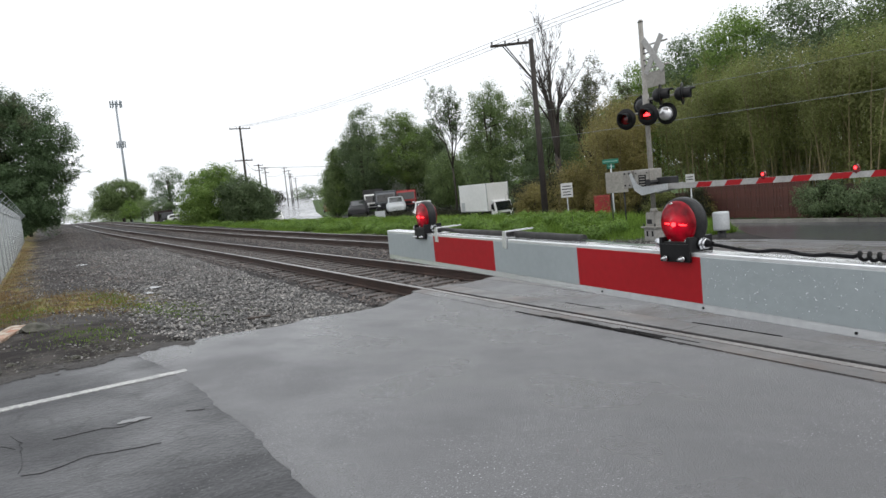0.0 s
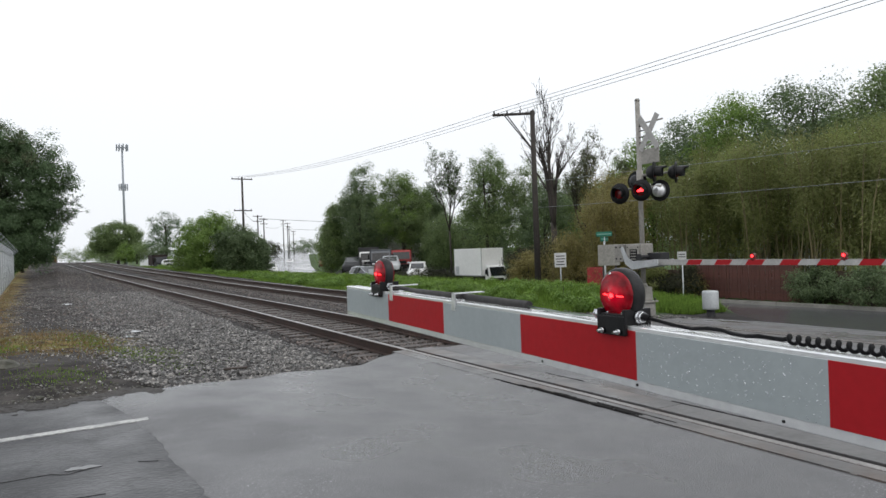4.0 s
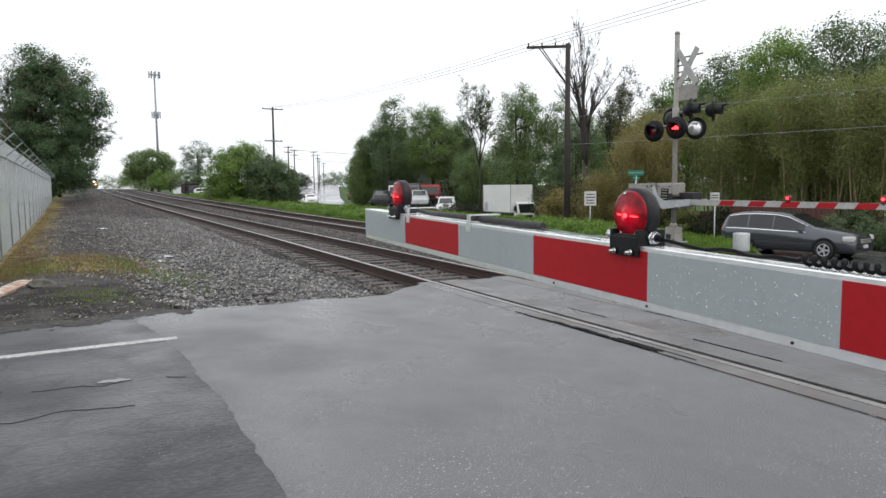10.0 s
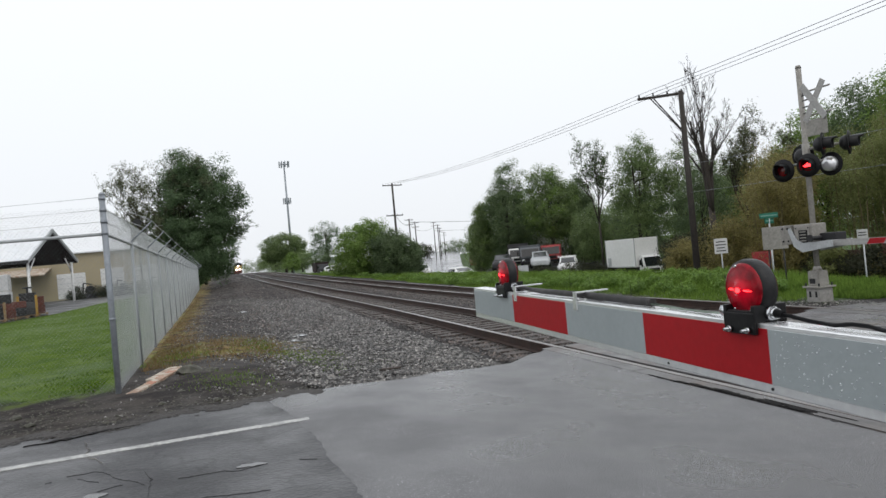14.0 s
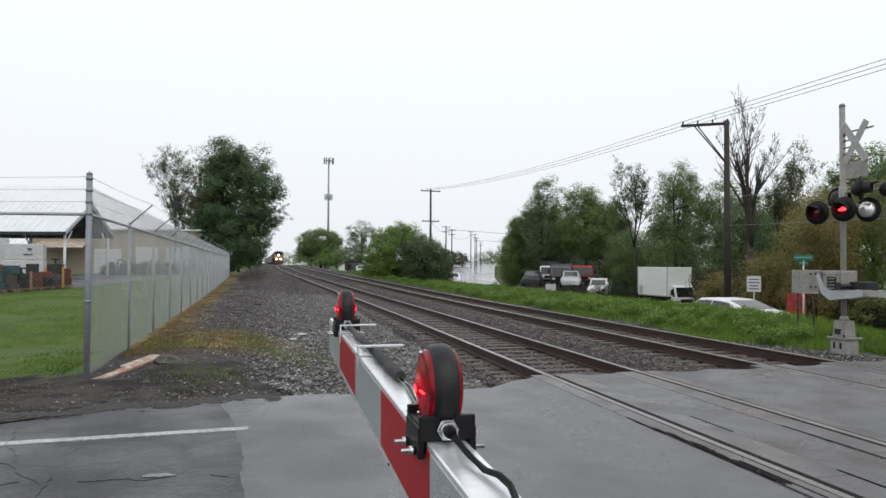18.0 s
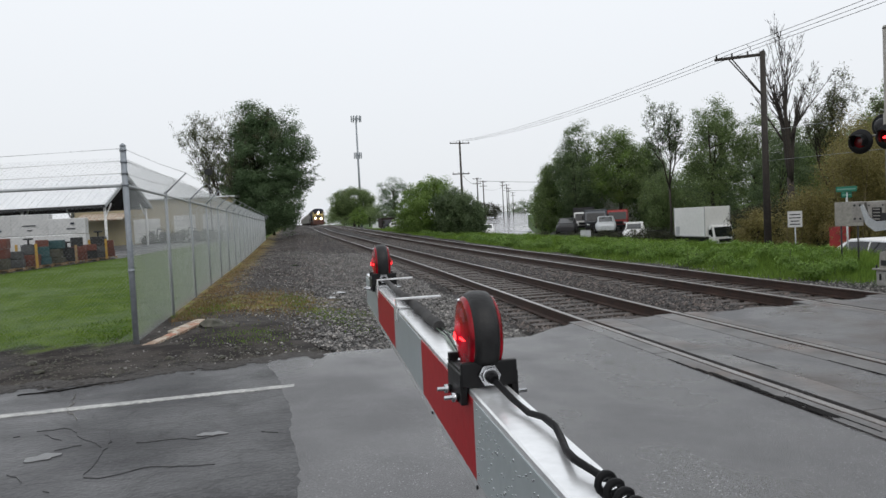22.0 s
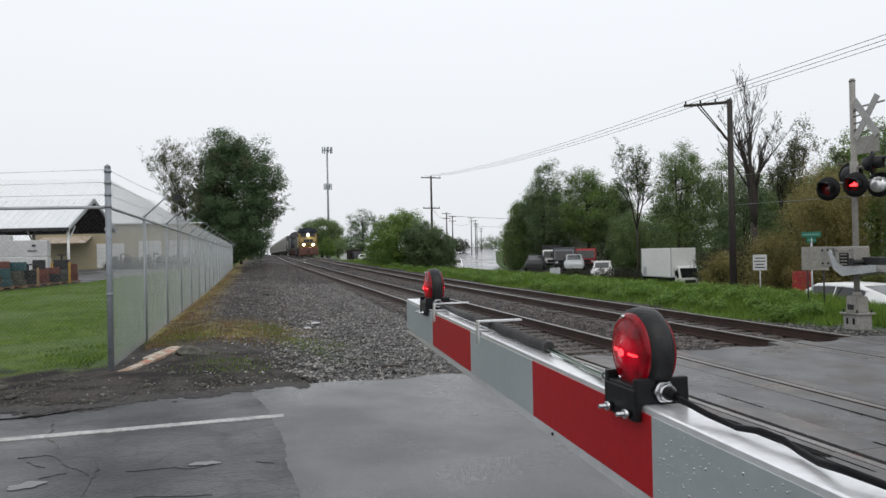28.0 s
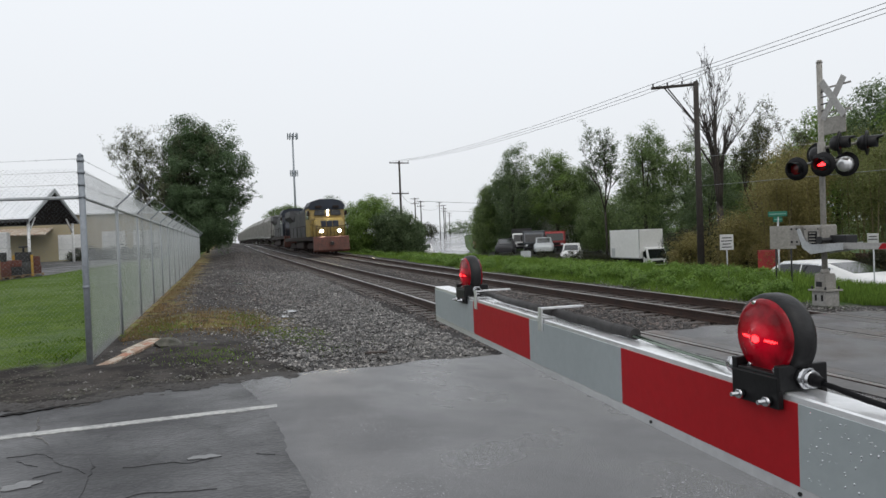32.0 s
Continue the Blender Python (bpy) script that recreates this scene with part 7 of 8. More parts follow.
def wagon(name, m, paint, label, category, high=1.74, long=5.1, windows=3, group="", detail=True, stations=None):
    """A van or estate car; x forwards."""
    v = thing(name, m, label, category, group)
    k = long / 5.1
    q = high / 1.74
    st = [(-2.55, .74, .84, .66, .42, .98, 1.22), (-2.48, .84, .93, .69, .3, 1.02, 1.42), (-2.25, .88, .96, .71, .24, 1.04, 1.62), (-1.7, .9, .97, .73, .22, 1.04, 1.71), (-1.0, .9, .97, .74, .22, 1.03, 1.74), (-0.3, .9, .97, .74, .22, 1.01, 1.72), (0.15, .9, .97, .73, .22, 1.0, 1.64), (0.65, .9, .97, .73, .22, .99, 1.4),
          (1.15, .9, .97, .76, .22, .98, 1.16), (1.75, .89, .96, .76, .23, .92, 1.09), (2.25, .85, .93, .73, .25, .82, 1.0), (2.48, .78, .86, .66, .26, .72, .9), (2.56, .7, .78, .58, .3, .6, .74)]
    st = stations or st
    st = [(a * k, b, c, d, e, f * q, g * q) for a, b, c, d, e, f, g in st]
    bm = bmesh.new()
    loft(bm, st)
    part("body", bm, paint, v)
    # glass set 6 mm proud of the shell, cut to follow its stations
    xs = [t[0] for t in st]

    def at(x, column):
        return float(np.interp(x, xs, [t[column] for t in st]))

    def strip(nm, a, b, edge, mat, note=""):
        bm = bmesh.new()
        cuts = [a] + [x for x in xs if a + 0.03 < x < b - 0.03] + [b]
        rows = [[bm.verts.new(p) for p in edge(x)] for x in cuts]
        for p, r in zip(rows, rows[1:]):
            for i in range(4):
                bm.faces.new((p[i], p[(i + 1) % 4], r[(i + 1) % 4], r[i]))
        bm.faces.new(rows[0])
        bm.faces.new(list(reversed(rows[-1])))
        bmesh.ops.recalc_face_normals(bm, faces=bm.faces[:])
        return part(nm, bm, mat, v, note)

    def side_edge(s, low, top, proud=0.007):
        def edge(x):
            wm, wt, z1, z2 = at(x, 2) * 0.985, at(x, 3), at(x, 5), at(x, 6) - 0.05
            out = [(x, s * (wm + (wt - wm) * f + proud), z1 + (z2 - z1) * f) for f in (low, top)]
            return out + [(p[0], p[1] - s * 0.02, p[2]) for p in reversed(out)]
        return edge

    def top_edge(x):
        wt, z2 = at(x, 3) * 0.85, at(x, 6)
        return [(x, -wt, z2 + 0.008), (x, wt, z2 + 0.008), (x, wt, z2 - 0.01), (x, -wt, z2 - 0.01)]
    spans = [(-1.95, -0.75), (-0.69, 0.5)] if stations else [(-2.3, -1.42), (-1.36, -0.42), (-0.36, 0.78)][-windows:]
    for s in (-1, 1):
        for a, b in spans:
            strip("side_window", a * k, b * k, side_edge(s, 0.06, 0.9), M["glass"])
        if detail:
            strip("window_trim", spans[0][0] * k, (spans[-1][1] + 0.1) * k, side_edge(s, -0.01, 0.045, 0.01), M["chrome"], "bright trim under the windows")
            strip("window_trim", spans[0][0] * k, (spans[-1][1] + 0.1) * k, side_edge(s, 0.92, 0.97, 0.01), M["chrome"], "bright trim over the windows")
    strip("windscreen", (0.27 if stations else 0.12) * k, (1.33 if stations else 1.12) * k, top_edge, M["glass"])
    strip("rear_window", -2.5 * k, -2.3 * k, top_edge, M["glass"])
    # body has no cut arches: proud black discs stand in for their shade
    for x in (-1.5 * k, 1.55 * k):
        for s in (-1, 1):
            bm = bmesh.new()
            rod(bm, (x, s * 0.9, 0.37), (x, s * 0.981, 0.37), 0.42, sides=28)
            part("arch_shade_disc", bm, M["black_plastic"], v, "black disc standing in for the shaded wheel arch")
    for x in (-1.5 * k, 1.55 * k):
        for s in (-1, 1):
            wheel(v, (x, s * 0.91, 0.34), 0.34, 0.22, -s)
    if not detail:
        return v
    for s in (-1, 1):
        bm = bmesh.new()
        box(bm, 2.14 * k, 2.5 * k, s * 0.78 - 0.16, s * 0.78 + 0.155, 0.7 * q, 0.89 * q, bevel=0.06)
        part("headlamp", bm, M["white_sign"], v, "clear headlamp")
        bm = bmesh.new()
        box(bm, -2.53 * k, -2.4 * k, s * 0.83 - 0.05, s * 0.83 + 0.06, 0.9 * q, 1.12 * q, bevel=0.02)
        part("tail_lamp", bm, M["red_lens"], v, "red tail lamp")
        bm = bmesh.new()
        box(bm, 0.62 * k, 0.76 * k, s * 1.0 - 0.07, s * 1.0 + 0.07, 1.0 * q, 1.13 * q, bevel=0.03)
        part("wing_mirror", bm, paint, v)
        bm = bmesh.new()
        box(bm, -2.2 * k, 1.5 * k, s * 0.975 - 0.004, s * 0.975 + 0.008, 0.6, 0.63)
        part("side_moulding", bm, paint, v)
    bm = bmesh.new()
    box(bm, 2.46 * k, 2.575 * k, -0.45, 0.45, 0.62 * q, 0.78 * q, bevel=0.015)
    part("grille", bm, M["black_plastic"], v, "dark grille")
    for z in (0.645, 0.7, 0.765):
        bm = bmesh.new()
        box(bm, 2.56 * k, 2.595 * k, -0.43, 0.43, (z - 0.012) * q, (z + 0.014) * q, bevel=0.004)
        part("grille_bar", bm, M["aluminium"], v, "bright metal bar")
    bm = bmesh.new()
    box(bm, 2.5 * k, 2.6 * k, -0.17, 0.17, 0.42, 0.54, bevel=0.005)
    part("number_plate", bm, M["white_sign"], v, "blank plate")
    return v


def heading(x, y, z, dx, dy):
    return Matrix.Translation((x, y, z)) @ Matrix.Rotation(math.atan2(dy, dx), 4, "Z")


van = wagon("minivan", heading(19.5, 40, -1.32, 0, -1), M["grey_car"], "dark grey minivan driving on the wet street", "car", high=1.68)
suv = wagon("white_car", heading(14.5, 9.9, -1.3, 0, -1), M["white_paint"], "white car waiting beside the verge", "car", high=1.6, long=5.0, windows=2, stations=SALOON)


def box_truck(name, m, cab_paint, box_paint, label, long=4.3, group="", tall=2.05, cab=1.0, wide=0.98, bed=0.8):
    t = thing(name, m, label, "truck", group)
    bm = bmesh.new()
    box(bm, -long, 0.0, -1.1, 1.1, bed, bed + tall, bevel=0.04)
    part("cargo_box", bm, box_paint, t)
    for s in (-1, 1):
        bm = bmesh.new()
        for x in (-long, 0.0):
            box(bm, x - 0.03, x + 0.03, s * 1.1 - 0.03, s * 1.1 + 0.03, bed, bed + 0.02 + tall, bevel=0.01)
        box(bm, -long, 0, s * 1.105 - 0.015, s * 1.105 + 0.015, bed - 0.02, bed + 0.06)
        part("corner_trim", bm, M["aluminium"] if box_paint is M["white_paint"] else box_paint, t)
    bm = bmesh.new()
    prism(bm, [(0.1, 0.5), (1.7 * cab, 0.5), (1.72 * cab, 1.15), (1.72 * cab - 0.27, 1.98), (1.72 * cab - 0.42, 2.08), (0.1, 2.08)], "y", -wide, wide)
    bmesh.ops.bevel(bm, geom=list(bm.edges), offset=0.05, segments=2, affect="EDGES")
    part("cab", bm, cab_paint, t)
    bm = bmesh.new()
    prism(bm, [(1.72 * cab + 0.015, 1.2), (1.72 * cab - 0.22, 1.93), (1.72 * cab - 0.25, 1.92), (1.72 * cab - 0.02, 1.2)], "y", -wide * 0.87, wide * 0.87)
    part("windscreen", bm, M["glass"], t)
    for s in (-1, 1):
        bm = bmesh.new()
        prism(bm, [(0.4, 1.2), (1.72 * cab - 0.22, 1.2), (1.72 * cab - 0.36, 1.88), (0.4, 1.88)], "y", s * (wide + 0.005) - 0.012, s * (wide + 0.005) + 0.012)
        part("side_window", bm, M["glass"], t)
        bm = bmesh.new()
        rod(bm, (1.5 * cab, s * 1.0, 1.9), (1.6 * cab, s * 1.22, 1.75), 0.015, sides=6)
        box(bm, 1.6 * cab - 0.03, 1.6 * cab + 0.03, s * 1.22 - 0.08, s * 1.22 + 0.08, 1.35, 1.75, bevel=0.02)
        part("mirror", bm, M["black_plastic"], t)
        bm = bmesh.new()
        box(bm, 1.72 * cab - 0.03, 1.72 * cab + 0.04, s * 0.72 - 0.14, s * 0.72 + 0.14, 0.72, 0.9, bevel=0.02)
        part("headlamp", bm, M["chrome"], t)
    bm = bmesh.new()
    box(bm, 1.72 * cab - 0.05, 1.72 * cab + 0.1, -0.98, 0.98, 0.42, 0.66, bevel=0.03)
    part("bumper", bm, M["black_plastic"], t)
    bm = bmesh.new()
    box(bm, 1.72 * cab - 0.02, 1.72 * cab + 0.04, -0.5, 0.5, 0.74, 1.02, bevel=0.02)
    part("grille", bm, M["black_plastic"], t)
    bm = bmesh.new()
    box(bm, -long + 0.1, 1.5 * cab, -0.45, 0.45, 0.5, bed)
    part("chassis", bm, M["dark_iron"], t)
    for x in (-long * 0.68, 1.0 * cab):
        for s in (-1, 1):
            wheel(t, (x, s * 0.88, 0.4), 0.4, 0.26, -s)
    return t


white_truck = box_truck("box_truck", heading(27.0, 38.9, -2.02, 0.035, -1), M["white_paint"], M["white_paint"], "white box truck parked beside the street", long=4.2, tall=2.3, cab=0.5, wide=0.86, bed=1.2)
bm = bmesh.new()
box(bm, -4.0, -3.5, -1.125, -1.1, 1.3, 2.0, bevel=0.004)
part("notice_panel", bm, M["galvanised"], white_truck, "pale grey notice panel")
# yard beyond the trees, a little higher than the street
bm = bmesh.new()
prism(bm, [(19.6, 52.6), (21.0, 51.4), (29.5, 51.0), (34.0, 55.0), (34.0, 68.0), (24.0, 68.0), (20.6, 60.0)], "z", -2.0, -0.55)
bmesh.ops.bevel(bm, geom=list(bm.edges), offset=0.3, segments=3, affect="EDGES")
solo("yard_ground", bm, M["asphalt_old"], "raised dark asphalt yard behind a hedge", "yard", kind="structure")
box_truck("yard_truck", heading(27.0, 56.6, -0.55, -0.4, -0.9), M["red_paint"], M["red_paint"], "red truck in the yard", long=2.2, group="trucks in the yard", tall=1.35)
box_truck("yard_truck", heading(24.4, 56.0, -0.55, -0.4, -0.9), M["grey_car"], M["grey_car"], "grey truck in the yard", long=2.2, group="trucks in the yard", tall=1.5)
box_truck("yard_truck", heading(25.4, 61.5, -0.55, -0.4, -0.9), M["white_paint"], M["dark_iron"], "dark truck with a white cab in the yard", long=2, group="trucks in the yard", tall=1.8)
wagon("pickup", heading(21.7, 57.0, -0.55, -0.41, -0.91), M["dark_iron"], "dark car in the yard", "car", high=1.6, group="cars in the yard", detail=False)
wagon("yard_car", heading(25.4, 49.6, height_at(25.4, 49.6) + 0.05, -0.5, -0.86), M["white_paint"], "white van in the yard", "car", high=1.9, group="cars in the yard", detail=False)
wagon("yard_car", heading(24.2, 53.2, -0.55, -0.41, -0.91), M["galvanised"], "silver car in the yard", "car", high=1.6, group="cars in the yard", detail=False)
wagon("street_car", heading(20.4, 84, -1.2, -0.25, -0.97), M["white_paint"], "white car standing on the wet street", "car", high=1.7, group="cars on the street", detail=False)
wagon("street_car", heading(35.5, 105, -0.9, -0.3, -0.95), M["red_paint"], "red and white car beside the street", "car", high=1.9, group="cars on the street", detail=False)
box_truck("dark_truck", heading(9.4, 109, -0.2, 0.1, -1), M["dark_iron"], M["loco_dark"], "dark dump truck beside the track", long=3, tall=1.6)
wagon("track_car", heading(11.6, 104, 0.1, 1, -0.1), M["white_paint"], "white car beyond the bush", "car", high=1.4, detail=False)
box_truck("dark_truck", heading(31.3, 6.2, -1.4, 1, 0.08), M["dark_iron"], M["black_plastic"], "black truck box behind the kerb", long=3.9, tall=2.55)


# ---- buildings ----
def canopy():
    c = thing("canopy_shed", pose(-18.2, 48.9, 0.42, 0, 0, -12), "open canopy shed with a pale metal roof on steel posts", "shed")
    top = 5.85
    for s in (-1, 1):
        bm = bmesh.new()
        prism(bm, [(0, top), (s * 3.9, 3.5), (s * 3.9, 3.42), (0, top - 0.08)], "x", -34, 0.5)
        part("roof_slope", bm, M["white_roof"], c)
        # dark sheet added under the slope to stand in for shade
        bm = bmesh.new()
        prism(bm, [(s * 0.02, top - 0.12), (s * 3.85, 3.38), (s * 3.85, 3.34), (s * 0.02, top - 0.16)], "x", -33.9, 0.4)
        part("roof_shade_sheet", bm, M["loco_dark"], c, "dark sheet standing in for the shade under the roof")
        bm = bmesh.new()
        for k in range(60):
            x = 0.4 - k * 0.57
            prism(bm, [(s * 0.02, top + 0.025), (s * 3.9, 3.53), (s * 3.9, 3.49), (s * 0.02, top - 0.015)], "x", x - 0.03, x)
        ob = part("roof_rib", bm, M["white_roof"], c)
        ob["kind"] = "stuff"
        bm = bmesh.new()
        box(bm, -34, 0.5, s * 3.9 - 0.06, s * 3.9 + 0.06, 3.25, 3.46)
        part("gutter", bm, M["dark_iron"], c)
        bm = bmesh.new()
        prism(bm, [(0, top), (s * 3.9, 3.5), (s * 3.9, 3.25), (0, top - 0.3)], "x", 0.46, 0.56)
        part("barge_board", bm, M["galvanised"], c)
        for x in (0.2, -6, -12, -18, -24, -30):
            bm = bmesh.new()
            rod(bm, (x, s * 3.4, -0.5), (x, s * 3.4, 3.3), 0.1, sides=10)
            rod(bm, (x, s * 3.4, 2.5), (x, s * 2.4, 3.6), 0.06, sides=8)
            part("post", bm, M["white_paint"], c)
    # dark panel added inside the open gable to give its shaded interior
    bm = bmesh.new()
    prism(bm, [(-3.5, 3.5), (3.5, 3.5), (0, top - 0.1)], "x", -6, -5.9)
    part("gable_shade_panel", bm, M["dark_iron"], c)


def cream_building():
    b = thing("warehouse", pose(-26, 61.5, 0.5, 0, 0, -3), "cream block warehouse with white doors and a pale roof", "building")
    bm = bmesh.new()
    box(bm, 0, 14.9, 0, 6, -0.5, 4.3)
    part("wall", bm, M["cream_wall"], b)
    bm = bmesh.new()
    prism(bm, [(-0.3, 4.28), (6.3, 4.28), (6.3, 4.4), (3, 4.55), (-0.3, 4.4)], "x", -0.3, 15.2)
    part("roof", bm, M["white_roof"], b)
    for x, w, h in ((5.6, 2.4, 2.5), (9.3, 2.0, 2.7), (12.0, 2.3, 2.7)):
        bm = bmesh.new()
        box(bm, x, x + w, -0.06, 0.02, 0.2, h)
        door = part("door", bm, M["white_paint"], b, "white roller door")
        for k in range(5):
            bm = bmesh.new()
            box(bm, x, x + w, -0.075, -0.05, 0.2 + (h - 0.2) * k / 5, 0.23 + (h - 0.2) * k / 5)
            part("slat", bm, M["galvanised"], door)
    bm = bmesh.new()
    prism(bm, [(-2.2, 2.6), (0, 3.2), (0, 3.1), (-2.2, 2.5)], "x", 1.0, 5.2)
    part("awning", bm, M["wood_board"], b, "tan awning")


ribbon("paving_yard", [(-60, y) for y in (8, 19.4, 24, 27, 38, 60)], [(float(np.interp(y, LAWN_Y, LAWN_X)), y) for y in (8, 19.4, 24, 27, 38, 60)], lambda x, y: height_at(x, y) + 0.012, M["asphalt_old"], "dark paved storage yard behind the lawn", "paving")
canopy()
cream_building()
for k in range(9):
    rr = random.Random(1300 + k)
    x, y = -18.2 + 0.95 * k, 57.6 + rr.uniform(-0.6, 0.6)
    if k % 3 == 1:
        it = thing("machine_part", pose(x, y, 0.48, 0, 0, rr.uniform(-30, 30)), "dark rusty machine part stored on the ground", "machinery", "stored machine parts")
        bm = bmesh.new()
        box(bm, -0.6, 0.6, -0.4, 0.4, 0, 0.55, bevel=0.06)
        part("bed", bm, M["loco_grey"], it)
        bm = bmesh.new()
        lathe(bm, [(0.34, -0.2), (0.4, -0.12), (0.4, 0.12), (0.34, 0.2)], 16, pose(0.1, 0, 0.85, 90, 0, 0))
        part("drum", bm, M["dark_iron"], it)
        bm = bmesh.new()
        rod(bm, (-0.5, 0, 0.5), (-0.42, 0, 1.5), 0.06, sides=8)
        rod(bm, (-0.42, 0, 1.5), (0.3, 0, 1.32), 0.05, sides=8)
        part("lever", bm, M["dark_iron"], it)
    else:
        tree("bush", (x, y, 0.45), [(0, 0, 0.6, 0.75, 0.7, 0.65 + rr.uniform(-0.15, 0.2))], "hedge", "low dark bush at the foot of the warehouse", 1320 + k, clumps=50, per=20, spread=0.2, size=0.1, trunk=0.04, limbs=6, category="bush", group="bushes by the warehouse")
lamp_post = thing("yard_lamp", pose(-12.9, 58.5, 0.4), "dark lamp post with a square head behind the fence", "lamp post")
bm = bmesh.new()
rod(bm, (0, 0, -0.2), (0, 0, 6.4), 0.08, 0.06, sides=10)
part("post", bm, M["dark_iron"], lamp_post)
bm = bmesh.new()
prism(bm, [(-0.3, 6.4), (0.3, 6.4), (0.36, 6.75), (0.2, 6.95), (-0.2, 6.95), (-0.36, 6.75)], "y", -0.2, 0.2)
part("lamp_head", bm, M["dark_iron"], lamp_post)
for k in range(6):
    bm = bmesh.new()
    x, y = -19.4 - 2.25 * k, 39.6 + 0.25 * k
    box(bm, -1.1, 1.1, -0.7, 0.7, 0, 1.35, bevel=0.06)
    box(bm, -1.09, 1.08, -0.66, 0.68, 1.37, 2.75 - 0.35 * (k == 0), bevel=0.06)
    stack = thing("wrapped_bundle", pose(x, y, 0.45, 0, 0, 8), "tall white plastic-wrapped bundle of boards", "bundle", "wrapped bundles")
    part("wrap", bm, M["wrap"], stack)
    for j in range(7):
        bm = bmesh.new()
        rr = random.Random(k * 7 + j)
        cx, cz = rr.uniform(-0.7, 0.4), rr.choice((0.45, 0.8, 1.7, 2.0))
        box(bm, cx, cx + rr.uniform(0.2, 0.6), -0.715, -0.69, cz, cz + rr.choice((0.06, 0.12)))
        part("print_bar", bm, M["loco_blue"], stack)
LOADS = ("pallet_red", "loco_grey", "dark_iron", "pallet_red", "dark_iron", "rock", "load_teal", "pallet_red", "loco_grey", "rock")
for k in range(15):
    rr = random.Random(50 + k)
    x, y = -13.75 - 0.24 * k, 27.2 - 0.76 * k
    it = thing("stored_load", pose(x, y, height_at(x, y) - 0.02, 0, 0, rr.uniform(5, 20)), "colourful stacked load of yard goods on a pallet", "load", "stored loads")
    h = rr.uniform(0.85, 1.3)
    for z in (0.0, 0.1):
        for yy in (-0.32, 0.0, 0.32):
            bm = bmesh.new()
            box(bm, -0.36, 0.36, yy - 0.05, yy + 0.05, z, z + 0.03)
            part("pallet_board", bm, M["pallet_tan"], it)
    for xx in (-0.32, 0.0, 0.32):
        bm = bmesh.new()
        box(bm, xx - 0.04, xx + 0.04, -0.37, 0.37, 0.025, 0.105)
        part("pallet_bearer", bm, M["pallet_tan"], it)
    z0 = 0.13
    while z0 < h - 0.15:
        bm = bmesh.new()
        dz = rr.uniform(0.2, 0.45)
        w, o = rr.uniform(0.24, 0.36), rr.uniform(-0.04, 0.04)
        box(bm, -w + o, w + o, -0.32, 0.32, z0 + 0.008, z0 + dz, bevel=0.03)
        part("crate", bm, M[LOADS[(k + (z0 > 0.5)) % 10]], it)
        z0 += dz
    if k % 3 == 1:
        for s in (-1, 1):
            bm = bmesh.new()
            box(bm, s * 0.36 - 0.05, s * 0.36 + 0.05, -0.38, -0.33, 0.05, h * 0.95, bevel=0.01)
            part("corner_post", bm, M["load_yellow"] if k % 2 else M["pallet_tan"], it)
        bm = bmesh.new()
        rod(bm, (0, 0, z0), (0, 0, z0 + 0.22), 0.04, sides=8)
        lathe(bm, [(0.16, z0 + 0.2), (0.2, z0 + 0.22), (0.2, z0 + 0.25), (0.16, z0 + 0.27)], 14)
        part("valve_wheel", bm, M["dark_iron"], it)


def gable_house(at, yaw, w, d, h, roof, label, wall=None, windows=((0.5, 0.5),)):
    b = thing("house", pose(*at, 0, 0, yaw), label, "house", "houses")
    bm = bmesh.new()
    prism(bm, [(-w / 2, -0.4), (w / 2, -0.4), (w / 2, h), (0, h + roof), (-w / 2, h)], "y", 0, d)
    part("wall", bm, wall or M["far_wall"], b)
    for s in (-1, 1):
        bm = bmesh.new()
        prism(bm, [(0, h + roof + 0.12), (s * (w / 2 + 0.4), h - 0.28), (s * (w / 2 + 0.4), h - 0.4), (0, h + roof)], "y", -0.35, d + 0.3)
        part("roof", bm, M["shingle"], b)
    for fx, fz in windows:
        bm = bmesh.new()
        x, z = -w / 2 + fx * w, fz * (h + roof * 0.6)
        box(bm, x - 0.55, x + 0.55, -0.06, 0.02, z - 0.65, z + 0.65)
        win = part("window", bm, M["white_paint"], b)
        bm = bmesh.new()
        box(bm, x - 0.45, x + 0.45, -0.075, -0.04, z - 0.55, z + 0.55)
        part("pane", bm, M["glass"], win)
    return b


gable_house((35.5, 6.0, -1.2), -62, 8, 8, 4.6, 2.4, "pale grey house with a shingle roof behind the trees", windows=((0.35, 0.62), (0.7, 0.62), (0.3, 0.25)))
gable_house((30.8, 15.2, -1.3), -60, 6.5, 5, 3.0, 1.1, "low pale building behind the bamboo", wall=M["white_paint"], windows=((0.5, 0.6),))
gable_house((33.2, 69, -1.0), -20, 4.6, 7, 4.0, 1.9, "small white gabled house beyond the yard", wall=M["white_paint"], windows=((0.6, 0.75),))
gable_house((39.5, 64.0, -1.2), -28, 9, 7, 3.4, 1.6, "long low brown building behind the yard trees", wall=M["brown_board"])
gable_house((14.5, 160, 0.4), -30, 7, 6, 3.2, 1.2, "low pale building beyond the thin tree", wall=M["white_roof"])
gable_house((62, 262, 0.6), -12, 9, 8, 4.4, 1.5, "distant brown building along the street", wall=M["fence_wood"])

